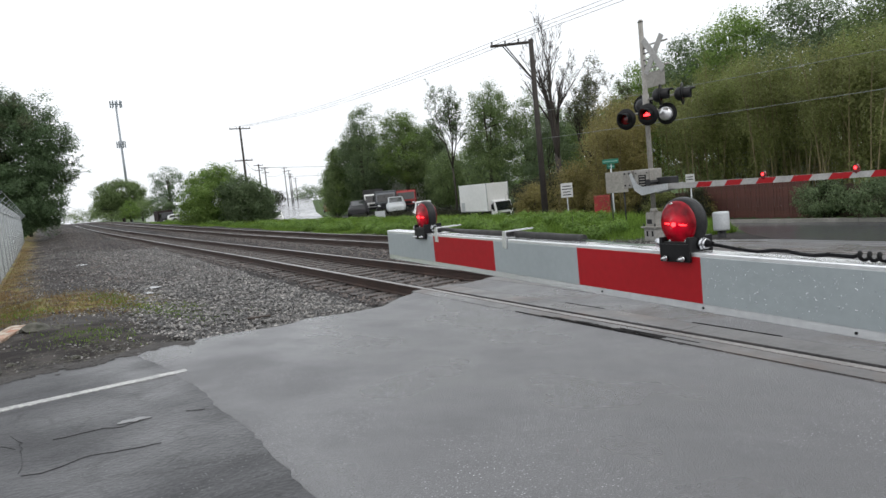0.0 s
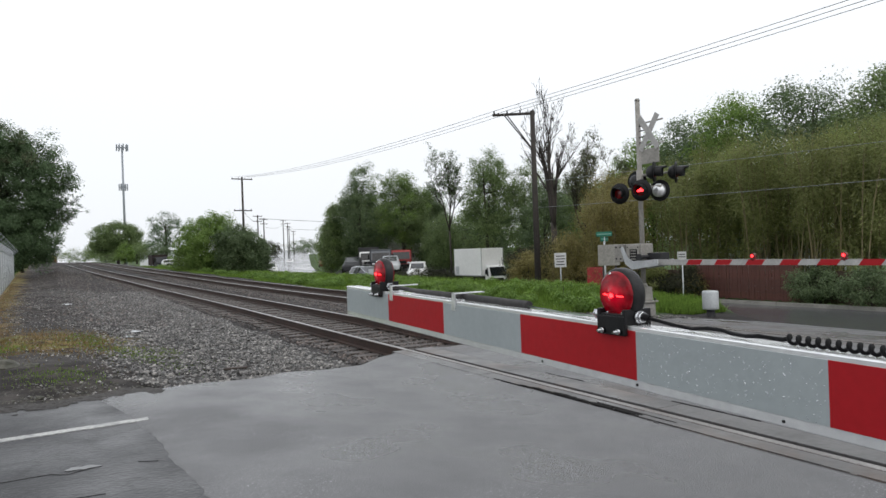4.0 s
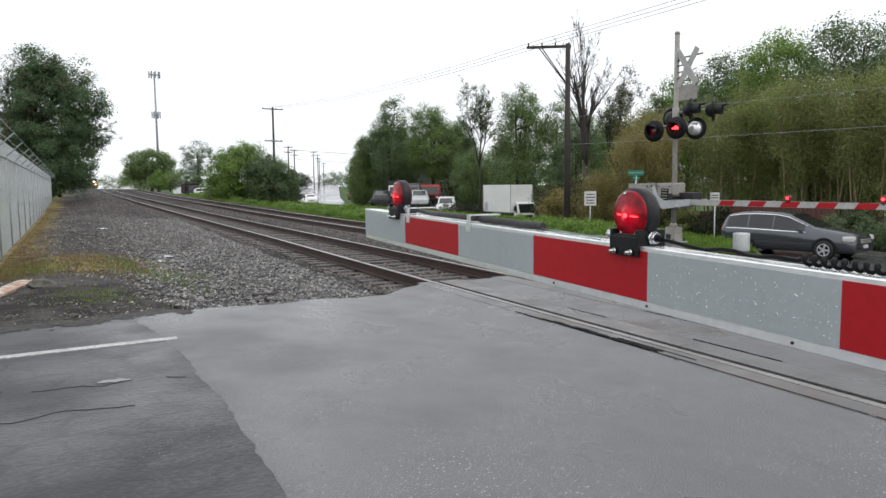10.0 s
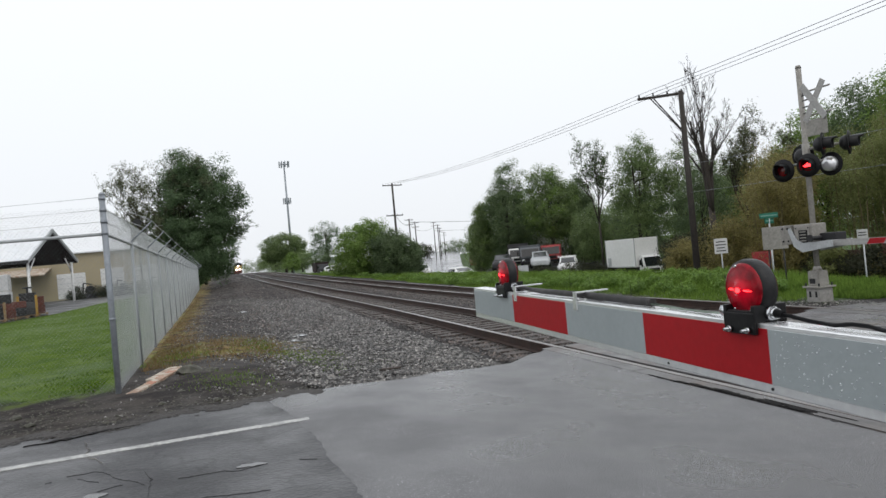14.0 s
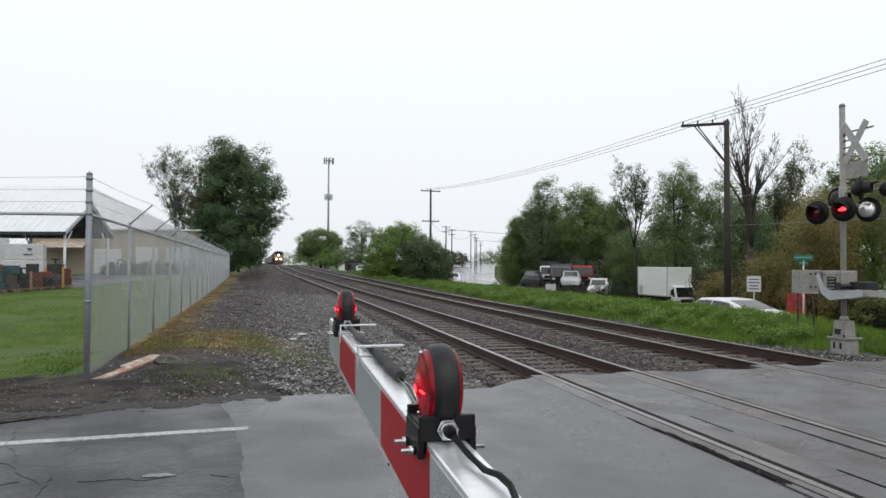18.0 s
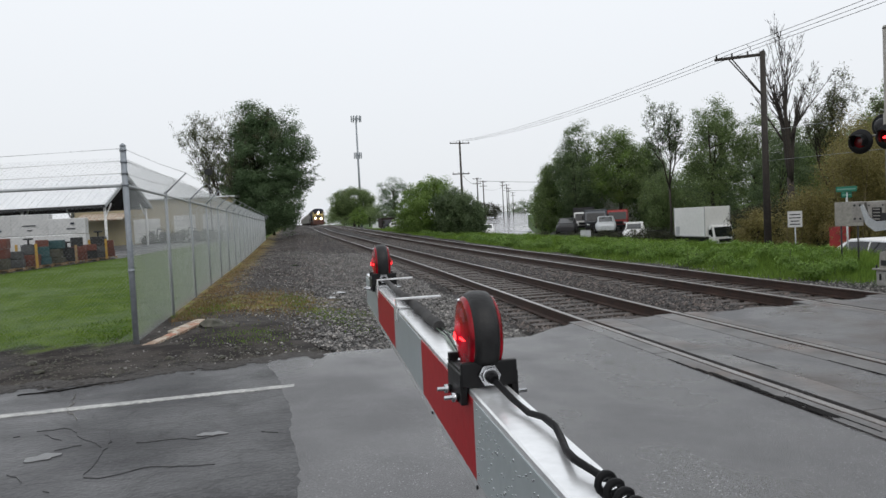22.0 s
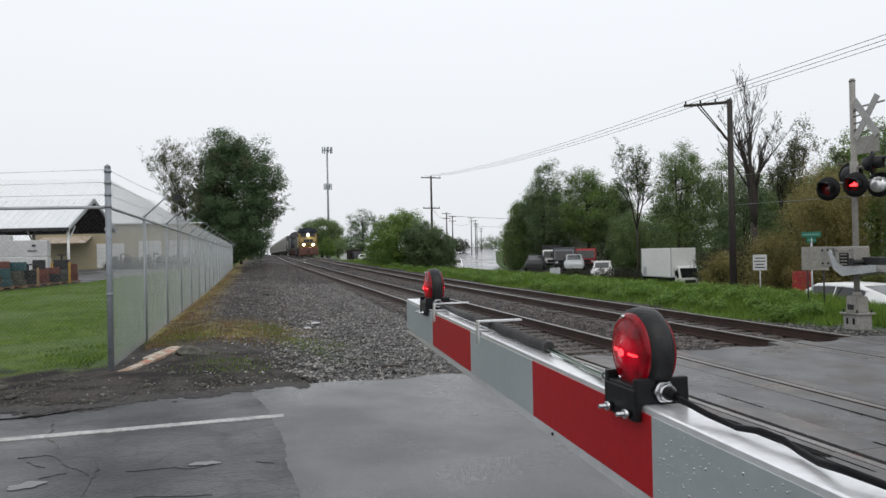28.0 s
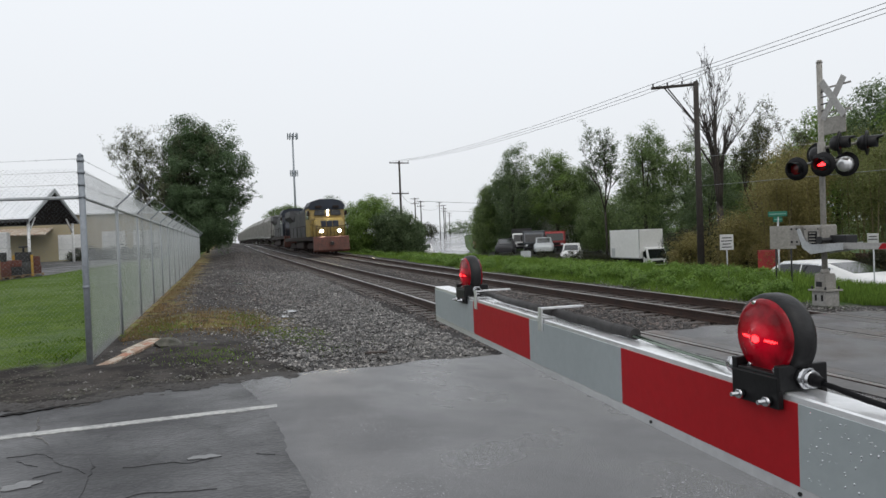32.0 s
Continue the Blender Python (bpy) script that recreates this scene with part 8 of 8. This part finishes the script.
# board fence behind the kerb
fence = thing("board_fence", pose(0, 0, 0), "weathered brown board fence with a red stretch behind the kerb", "fence", kind="structure")
bm = bmesh.new()
box(bm, -0.012, 0.012, -0.07, 0.07, 0, 1.4, bevel=0.004)
board_data = mesh_of("board", bm, M["brown_board"])
bm = bmesh.new()
box(bm, -0.012, 0.012, -0.07, 0.07, 0, 1.85, bevel=0.004)
red_board_data = mesh_of("board", bm, M["fence_wood"])
RED_FROM, RED_TO = 9.6, 15.4
rng = random.Random(77)
for k in range(210):
    y = 23.0 - k * 0.155
    b = new("board", red_board_data if RED_FROM < y < RED_TO else board_data)
    b.parent = fence
    b.location = (24.3 + 0.004 * (y - 10) + rng.uniform(-0.01, 0.01), y, -1.4 + rng.uniform(-0.04, 0.03))
    b.rotation_euler = (rng.uniform(-0.01, 0.01), 0, rng.uniform(-0.06, 0.06))
for z in (-1.0, -0.25):
    bm = bmesh.new()
    box(bm, 24.32, 24.38, -9.5, 23, z, z + 0.09)
    part("fence_rail", bm, M["brown_board"], fence)


# ---- small things by the far signal ----
def sign_post(at, yaw, w, h, top, mat, label, bars=0, post=0.03):
    s = thing("sign", pose(*at, 0, 0, yaw), label, "sign")
    bm = bmesh.new()
    rod(bm, (0, 0, -0.3), (0, 0, top), post, sides=8)
    part("post", bm, M["galvanised"], s)
    bm = bmesh.new()
    box(bm, -w / 2, w / 2, -0.05, -0.035, top - h, top, bevel=0.004)
    part("plate", bm, mat, s)
    for k in range(bars):
        bm = bmesh.new()
        z = top - h * (0.22 + 0.2 * k)
        f = (0.36, 0.4, 0.3, 0.36)[k % 4]
        box(bm, -w * f, w * f, -0.056, -0.05, z - h * 0.03, z + h * 0.03)
        part("text_bar", bm, M["black_plastic"], s)
    return s


sign_post((18.7, 19.5, -1.38), -40, 0.62, 0.76, 2.5, M["white_sign"], "white notice sign with black lettering on a post", bars=4)
sign_post((12.9, 6.0, -0.95), -62, 0.28, 0.4, 2.15, M["white_sign"], "small white sign plate on a thin post", bars=2, post=0.02)
sign_post((15.6, 37.5, -1.35), -28, 0.75, 0.5, 1.6, M["galvanised"], "low grey sign board on the verge")
ss = thing("street_sign", pose(13.5, 10.3, -1.1), "green street name blades on a post", "sign")
bm = bmesh.new()
rod(bm, (0, 0, -0.3), (0, 0, 2.9), 0.03, sides=8)
part("post", bm, M["galvanised"], ss)
for z, a in ((2.82, 20), (3.01, -42)):
    bm = bmesh.new()
    box(bm, -0.3, 0.3, -0.012, 0.012, -0.09, 0.09, bevel=0.004)
    ob = part("name_blade", bm, M["green_sign"], ss)
    ob.matrix_basis = pose(0, 0, z, 0, 0, a)
    bm = bmesh.new()
    for s in (-1, 1):
        box(bm, -0.26, 0.26, s * 0.014 - 0.002, s * 0.014 + 0.002, -0.022, 0.022)
    ob = part("text_bar", bm, M["green_text"], ss)
    ob.matrix_basis = pose(0, 0, z, 0, 0, a)
sb = thing("road_sign", pose(10.5, 6.8, -0.65, 0, 0, -52), "large blank grey back of a road sign", "sign")
for x in (-0.2, 0.2):
    bm = bmesh.new()
    rod(bm, (x, 0.04, -0.3), (x, 0.04, 2.1), 0.022, sides=8)
    part("post", bm, M["dark_iron"], sb)
bm = bmesh.new()
box(bm, -0.34, 0.34, -0.02, 0.0, 1.5, 2.16, bevel=0.006)
part("plate", bm, M["grey_paint"], sb)
pb = thing("pedestal_box", pose(9.27, 1.9, -0.42), "round galvanised pedestal box on a dark stub", "pedestal box")
bm = bmesh.new()
rod(bm, (0, 0, -0.2), (0, 0, 0.3), 0.1, sides=18)
part("stub", bm, M["dark_iron"], pb)
bm = bmesh.new()
lathe(bm, [(0.19, 0.26), (0.195, 0.3), (0.195, 0.68), (0.185, 0.71), (0.01, 0.725)], 24)
part("cap", bm, M["galvanised"], pb)
cone = thing("traffic_cone", pose(23.0, 3.4, -1.2), "orange traffic cone by the kerb", "traffic cone")
bm = bmesh.new()
box(bm, -0.22, 0.22, -0.22, 0.22, 0.0, 0.05, bevel=0.01)
lathe(bm, [(0.16, 0.05), (0.04, 0.85), (0.03, 0.87)], 18)
part("cone_body", bm, M["orange"], cone)
rm = thing("generator_trailer", pose(22.2, 20.6, -1.38, 0, 0, 40), "faded red generator on a small two-wheeled trailer", "trailer")
bm = bmesh.new()
box(bm, -0.8, 0.8, -0.45, 0.45, 0.55, 1.6, bevel=0.06)
part("housing", bm, M["red_paint"], rm)
bm = bmesh.new()
box(bm, -0.95, 0.95, -0.5, 0.5, 0.4, 0.52, bevel=0.02)
rod(bm, (0.9, 0, 0.46), (1.9, 0, 0.4), 0.04, sides=8)
part("frame", bm, M["dark_iron"], rm)
for s in (-1, 1):
    wheel(rm, (-0.1, s * 0.6, 0.3), 0.3, 0.16, -s)
bm = bmesh.new()
for k in range(5):
    box(bm, -0.6, 0.1, -0.475, -0.44, 0.8 + 0.12 * k, 0.86 + 0.12 * k)
part("louvre", bm, M["dark_iron"], rm)
# things on the ground near the fence
bd = thing("fallen_board", pose(-5.89, 0.64, 0.155, 0, -1.0, 76.7), "long peeling red and white board lying on the gravel", "board")
bm = bmesh.new()
box(bm, -1.17, 1.17, -0.07, 0.07, 0.0, 0.04, bevel=0.008)
box(bm, 0.2, 1.25, 0.08, 0.2, 0.0, 0.035, bevel=0.008)
part("plank", bm, M["wood_board"], bd)
for k in range(3):
    bm = bmesh.new()
    x = -0.3 + 0.42 * k
    prism(bm, [(x, -0.069), (x + 0.2, -0.069), (x + 0.28, 0.069), (x + 0.08, 0.069)], "z", 0.036, 0.043)
    part("red_stripe", bm, M["faded_orange"], bd)
bm = bmesh.new()
prism(bm, [(-0.17, -0.02), (-0.05, -0.032), (0.11, -0.026), (0.18, -0.008), (0.15, 0.022), (0.02, 0.03), (-0.12, 0.024)], "z", 0.0, 0.035)
bmesh.ops.bevel(bm, geom=list(bm.edges), offset=0.007, segments=1, affect="EDGES")
solo("timber_scrap", bm, M["tie"], "dark rotten scrap of timber lying on the ballast", "wood", m=pose(-2.53, 0.66, height_at(-2.53, 0.66) + 0.05, 4, 0, -12))
rng = random.Random(12)
for k, (x, y, s) in enumerate(((-5.44, 1.2, 0.2), (-5.15, 1.05, 0.1), (-4.6, 0.5, 0.05), (-4.2, 2.1, 0.06), (-5.45, -0.6, 0.05), (-4.9, -0.9, 0.04), (-5.6, -1.3, 0.045), (-6.6, -0.4, 0.05), (-7.2, -0.9, 0.06), (-5.0, -1.5, 0.045), (-6.9, -1.5, 0.05), (-4.7, -1.7, 0.05))):
    bm = bmesh.new()
    bmesh.ops.create_icosphere(bm, subdivisions=2, radius=s)
    for v in bm.verts:
        v.co *= 1 + 0.6 * noise.noise(v.co / s * 1.1 + Vector((k, 0, 0)))
        v.co.z *= 0.5
    solo("rock", bm, M["rock"], "rough brown-grey rock on the gravel", "rock", "rocks by the fence", m=pose(x, y, height_at(x, y) + s * 0.12))


# ---- train ----
def bogie(parent, x, wheels, name="bogie"):
    b = thing(name, pose(x, 0, 0), "dark iron wheel truck", "bogie")
    b.parent = parent
    del b["category"]
    span = 1.9
    for s in (-1, 1):
        bm = bmesh.new()
        half = span * (wheels - 1) / 2 + 0.5
        prism(bm, [(-half, 0.45), (half, 0.45), (half, 0.75), (half * 0.6, 0.95), (-half * 0.6, 0.95), (-half, 0.75)], "y", s * 1.05 - 0.08, s * 1.05 + 0.08)
        part("side_frame", bm, M["loco_dark"], b)
    for k in range(wheels):
        wx = (k - (wheels - 1) / 2) * span
        bm = bmesh.new()
        rod(bm, (wx, -0.8, 0.48), (wx, 0.8, 0.48), 0.08, sides=8)
        for s in (-1, 1):
            lathe(bm, [(0.52, -0.02), (0.48, 0.04), (0.48, 0.12), (0.1, 0.12)], 18, Matrix.Translation((wx, s * 0.72, 0.48)) @ Matrix.Rotation(radians(-90 * s), 4, "X"))
        part("wheelset", bm, M["loco_dark"], b)


def locomotive(label, lit=True, front=None):
    """Wide-nosed diesel; x forwards, its front at 0."""
    L = 22.0
    front = front or M["loco_yellow"]
    t = thing("locomotive", pose(0, 0, 0), label, "locomotive", "locomotives")
    bm = bmesh.new()
    box(bm, -L, -0.25, -1.5, 1.5, 1.15, 1.5, bevel=0.03)
    part("underframe", bm, M["loco_dark"], t)
    bm = bmesh.new()
    prism(bm, [(-0.3, 1.5), (0.0, 1.45), (0.12, 0.35), (0.0, 0.2), (-0.35, 0.2)], "y", -1.5, 1.5)
    part("pilot", bm, M["loco_rust"], t, "rusty red-brown snow-plough pilot")
    bm = bmesh.new()
    box(bm, -13.6, -8.0, -1.3, 1.3, 0.4, 1.15, bevel=0.15)
    part("fuel_tank", bm, M["loco_dark"], t)
    for x in (-4.2, -17.8):
        bogie(t, x, 3)
    bm = bmesh.new()
    prism(bm, [(-2.0, 1.5), (-0.55, 1.5), (-0.5, 2.3), (-0.95, 3.0), (-2.0, 3.1)], "y", -1.25, 1.25)
    bmesh.ops.bevel(bm, geom=list(bm.edges), offset=0.1, segments=2, affect="EDGES")
    part("nose", bm, front, t)
    bm = bmesh.new()
    prism(bm, [(-4.4, 1.5), (-1.55, 1.5), (-1.55, 3.0), (-1.9, 4.0), (-4.4, 4.05)], "y", -1.5, 1.5)
    bmesh.ops.bevel(bm, geom=list(bm.edges), offset=0.06, segments=2, affect="EDGES")
    part("cab", bm, front, t)
    bm = bmesh.new()
    prism(bm, [(-1.44, 3.8), (-1.58, 4.1), (-1.3, 4.52), (-0.6, 4.72), (0.6, 4.72), (1.3, 4.52), (1.58, 4.1), (1.44, 3.8)], "x", -4.6, -1.72)
    part("cab_roof", bm, M["loco_blue"], t)
    for s in (-1, 1):
        bm = bmesh.new()
        prism(bm, [(s * 0.28, 3.32), (s * 1.15, 3.32), (s * 1.08, 3.74), (s * 0.28, 3.78)], "x", -1.72, -1.5)
        part("windscreen", bm, M["glass"], t)
        bm = bmesh.new()
        box(bm, -3.9, -2.4, s * 1.5 - 0.03, s * 1.5 + 0.03, 3.0, 3.75)
        part("side_window", bm, M["glass"], t)
        bm = bmesh.new()
        rod(bm, (-0.45, s * 0.75, 1.95), (-0.32, s * 0.75, 1.95), 0.16, sides=14)
        part("lamp_ring", bm, M["dark_iron"], t)
        if lit:
            bm = bmesh.new()
            rod(bm, (-0.34, s * 0.75, 1.95), (-0.28, s * 0.75, 1.95), 0.1, sides=14)
            part("ditch_light", bm, M["white_lit"], t, "bright ditch light")
        bm = bmesh.new()
        for x in (-0.35, -2.2, -5, -8, -11, -14, -17, -20, -21.9):
            rod(bm, (x, s * 1.47, 1.5), (x, s * 1.47, 2.5), 0.025, sides=6)
        rod(bm, (-0.35, s * 1.47, 2.5), (-21.9, s * 1.47, 2.5), 0.025, sides=6)
        part("handrail", bm, M["loco_dark"], t)
        bm = bmesh.new()
        for k in range(5):
            rod(bm, (-0.3, s * 0.3 * k, 1.5), (-0.3, s * 0.3 * k, 2.3 + 0.15 * (k == 4)), 0.022, sides=6)
        rod(bm, (-0.3, 0, 2.3), (-0.3, s * 1.45, 2.4), 0.022, sides=6)
        part("front_rail", bm, M["loco_dark"], t)
    bm = bmesh.new()
    box(bm, -1.66, -1.38, -0.11, 0.11, 3.25, 3.8, bevel=0.02)
    part("headlight_box", bm, M["loco_dark"], t)
    if lit:
        for s in (-1, 1):
            bm = bmesh.new()
            rod(bm, (-1.39, 0, 3.53 + s * 0.12), (-1.36, 0, 3.53 + s * 0.12), 0.07, sides=12)
            part("headlight", bm, M["white_lit"], t, "bright headlight")
    for s in (-1, 1):
        bm = bmesh.new()
        box(bm, -1.75, -1.5, s * 0.75 - 0.25, s * 0.75 + 0.25, 3.95, 4.15)
        part("number_board", bm, M["loco_dark"], t, "dark number board")
    for k, (a, b) in enumerate(((-0.72, -0.32), (-0.24, 0.2), (0.28, 0.74))):
        bm = bmesh.new()
        box(bm, -0.86, -0.5, a, b, 2.3, 2.82, bevel=0.03)
        part("logo_shape", bm, M["loco_blue"], t, "plain dark-blue emblem shape")
    for s in (-1, 1):
        for k in range(4):
            bm = bmesh.new()
            box(bm, -0.34, -0.06, s * 1.12 - 0.24, s * 1.12 + 0.24, 0.35 + 0.3 * k, 0.4 + 0.3 * k, bevel=0.01)
            part("step", bm, M["loco_yellow"], t, "yellow-edged step")
        bm = bmesh.new()
        box(bm, -2.0, -1.5, s * 1.62 - 0.08, s * 1.62 + 0.08, 3.3, 3.7, bevel=0.02)
        part("side_mirror", bm, M["loco_dark"], t)
    bm = bmesh.new()
    box(bm, 0.0, 0.55, -0.14, 0.14, 0.75, 1.05, bevel=0.04)
    part("coupler", bm, M["dark_iron"], t)
    bm = bmesh.new()
    box(bm, -16.5, -4.4, -1.0, 1.0, 1.5, 3.95, bevel=0.08)
    part("long_hood", bm, M["loco_grey"], t)
    for s in (-1, 1):
        for k in range(9):
            bm = bmesh.new()
            x = -5.2 - 1.25 * k
            box(bm, x - 1.1, x, s * 1.0 - 0.03, s * 1.0 + 0.03, 1.7, 3.2, bevel=0.01)
            part("hood_door", bm, M["loco_grey"], t)
    bm = bmesh.new()
    prism(bm, [(-1.0, 1.5), (1.0, 1.5), (1.0, 3.2), (1.5, 3.75), (1.45, 4.35), (-1.45, 4.35), (-1.5, 3.75), (-1.0, 3.2)], "x", -21.6, -16.5)
    part("radiator", bm, M["loco_grey"], t)
    for x0, x1, z in ((-9.5, -6.0, 4.3), (-13.5, -10.5, 4.2), (-16.2, -14.2, 4.15)):
        bm = bmesh.new()
        box(bm, x0, x1, -0.8, 0.8, 3.9, z, bevel=0.06)
        part("roof_hatch", bm, M["loco_blue"], t)
    return t


def hopper():
    L = 15.6
    h = thing("hopper_car", pose(0, 0, 0), "pale grey ribbed covered hopper car", "hopper car", "hopper cars")
    bm = bmesh.new()
    prism(bm, [(-1.5, 1.5), (1.5, 1.5), (1.58, 3.7), (1.2, 4.4), (-1.2, 4.4), (-1.58, 3.7)], "x", -L + 1.0, -1.0)
    part("body", bm, M["hopper"], h)
    for s in (-1, 1):
        for k in range(11):
            bm = bmesh.new()
            x = -1.1 - (L - 2.3) * k / 10
            prism(bm, [(s * 1.5, 1.3), (s * 1.62, 1.3), (s * 1.68, 3.7), (s * 1.56, 3.7)], "x", x - 0.09, x + 0.09)
            part("rib", bm, M["hopper"], h)
        bm = bmesh.new()
        box(bm, -L + 0.2, -0.2, s * 1.5 - 0.08, s * 1.5 + 0.08, 1.1, 1.45)
        part("sill", bm, M["hopper"], h)
        bm = bmesh.new()
        for x in (-0.35, -L + 0.35):
            rod(bm, (x, s * 1.4, 1.2), (x, s * 1.2, 4.3), 0.03, sides=6)
        part("end_ladder", bm, M["loco_dark"], h)
    for k in range(3):
        bm = bmesh.new()
        x = -L / 2 + (k - 1) * 3.6
        bmesh.ops.create_cone(bm, cap_ends=True, segments=4, radius1=0.5, radius2=2.1, depth=1.1, matrix=Matrix.Translation((x, 0, 0.95)) @ Matrix.Rotation(radians(45), 4, "Z"))
        part("discharge_hopper", bm, M["hopper"], h)
    bm = bmesh.new()
    box(bm, -L + 1.2, -1.2, -0.5, 0.5, 4.4, 4.52, bevel=0.02)
    part("roof_walk", bm, M["hopper"], h)
    for x in (-2.2, -L + 2.2):
        bogie(h, x, 2)
    bm = bmesh.new()
    rod(bm, (-0.6, 0, 0.9), (0.35, 0, 0.9), 0.14, sides=8)
    rod(bm, (-L + 0.6, 0, 0.9), (-L - 0.35, 0, 0.9), 0.14, sides=8)
    part("coupler", bm, M["loco_dark"], h)
    return h


TRAIN = [(locomotive("yellow-nosed diesel locomotive with bright lights, pulling a train"), 0.0, 22.0), (locomotive("second grimy dark diesel locomotive in the train", lit=False, front=M["loco_blue"]), 22.8, 22.0)]
first = hopper()
TRAIN.append((first, 45.8, 15.6))
for k in range(1, 13):
    TRAIN.append((copy_thing(first, pose(0, 0, 0)), 45.8 + 16.5 * k, 15.6))


def on_track(s, length):
    """Pose of a car whose front stands s metres along the far track and faces the crossing."""
    a, b = s + length * 0.2, s + length * 0.8
    pa = Vector((4.65 + float(track_bend(a)), a, float(track_rise(a))))
    pb = Vector((4.65 + float(track_bend(b)), b, float(track_rise(b))))
    d = (pa - pb).normalized()
    o = pa + d * length * 0.2
    return Matrix.Translation(o) @ Matrix.Rotation(math.atan2(d.y, d.x), 4, "Z")


def train_front(t):
    return 49.0 + 13.65 * (32.0 - t)


def motions():
    times = [0, 4, 8, 12, 16, 19, 21, 23, 25, 26, 27, 28, 29, 30, 31, 32]
    for car, back, length in TRAIN:
        walk(car, [(t, on_track(train_front(t) + back, length)) for t in times])
    walk(van, [(t, heading(x, y, -1.32, dx, -1)) for t, x, y, dx in (
        (0, 18.0, 88, 0.0), (4, 18.4, 45, 0.0), (6, 18.7, 24.5, 0.02), (6.8, 18.9, 16.0, 0.03), (7.2, 19.0, 12.5, 0.05), (7.6, 19.1, 10.6, 0.08), (8, 19.2, 9.8, 0.1), (8.5, 19.25, 9.35, 0.12), (9, 19.3, 9.05, 0.14),
        (9.5, 19.4, 8.7, 0.16), (10, 19.55, 8.1, 0.2), (10.5, 19.75, 7.2, 0.26), (11, 20.0, 5.8, 0.34), (11.5, 20.4, 4.0, 0.4), (12, 20.9, 2.0, 0.4), (14, 22, -8, 0.1), (20, 22, -45, 0.0), (32, 22, -110, 0.0))])
    walk(suv, [(t, heading(x, y, -1.34, dx, -1)) for t, x, y, dx in (
        (0, 62, 214, -0.32), (8, 33, 120, -0.32), (12, 19.5, 75, -0.1), (14, 15.5, 52, -0.03), (15.5, 14.6, 37, 0), (16.2, 14.5, 30.5, 0), (17, 14.5, 23.0, 0), (17.6, 14.5, 18.2, 0), (18, 14.8, 15.4, 0), (18.5, 14.8, 12.8, 0), (19, 14.8, 11.2, 0), (20, 14.8, 9.9, 0), (21, 14.8, 9.4, 0), (22, 14.8, 9.25, 0), (25, 14.8, 9.15, 0), (32, 14.8, 9.15, 0))])


motions()
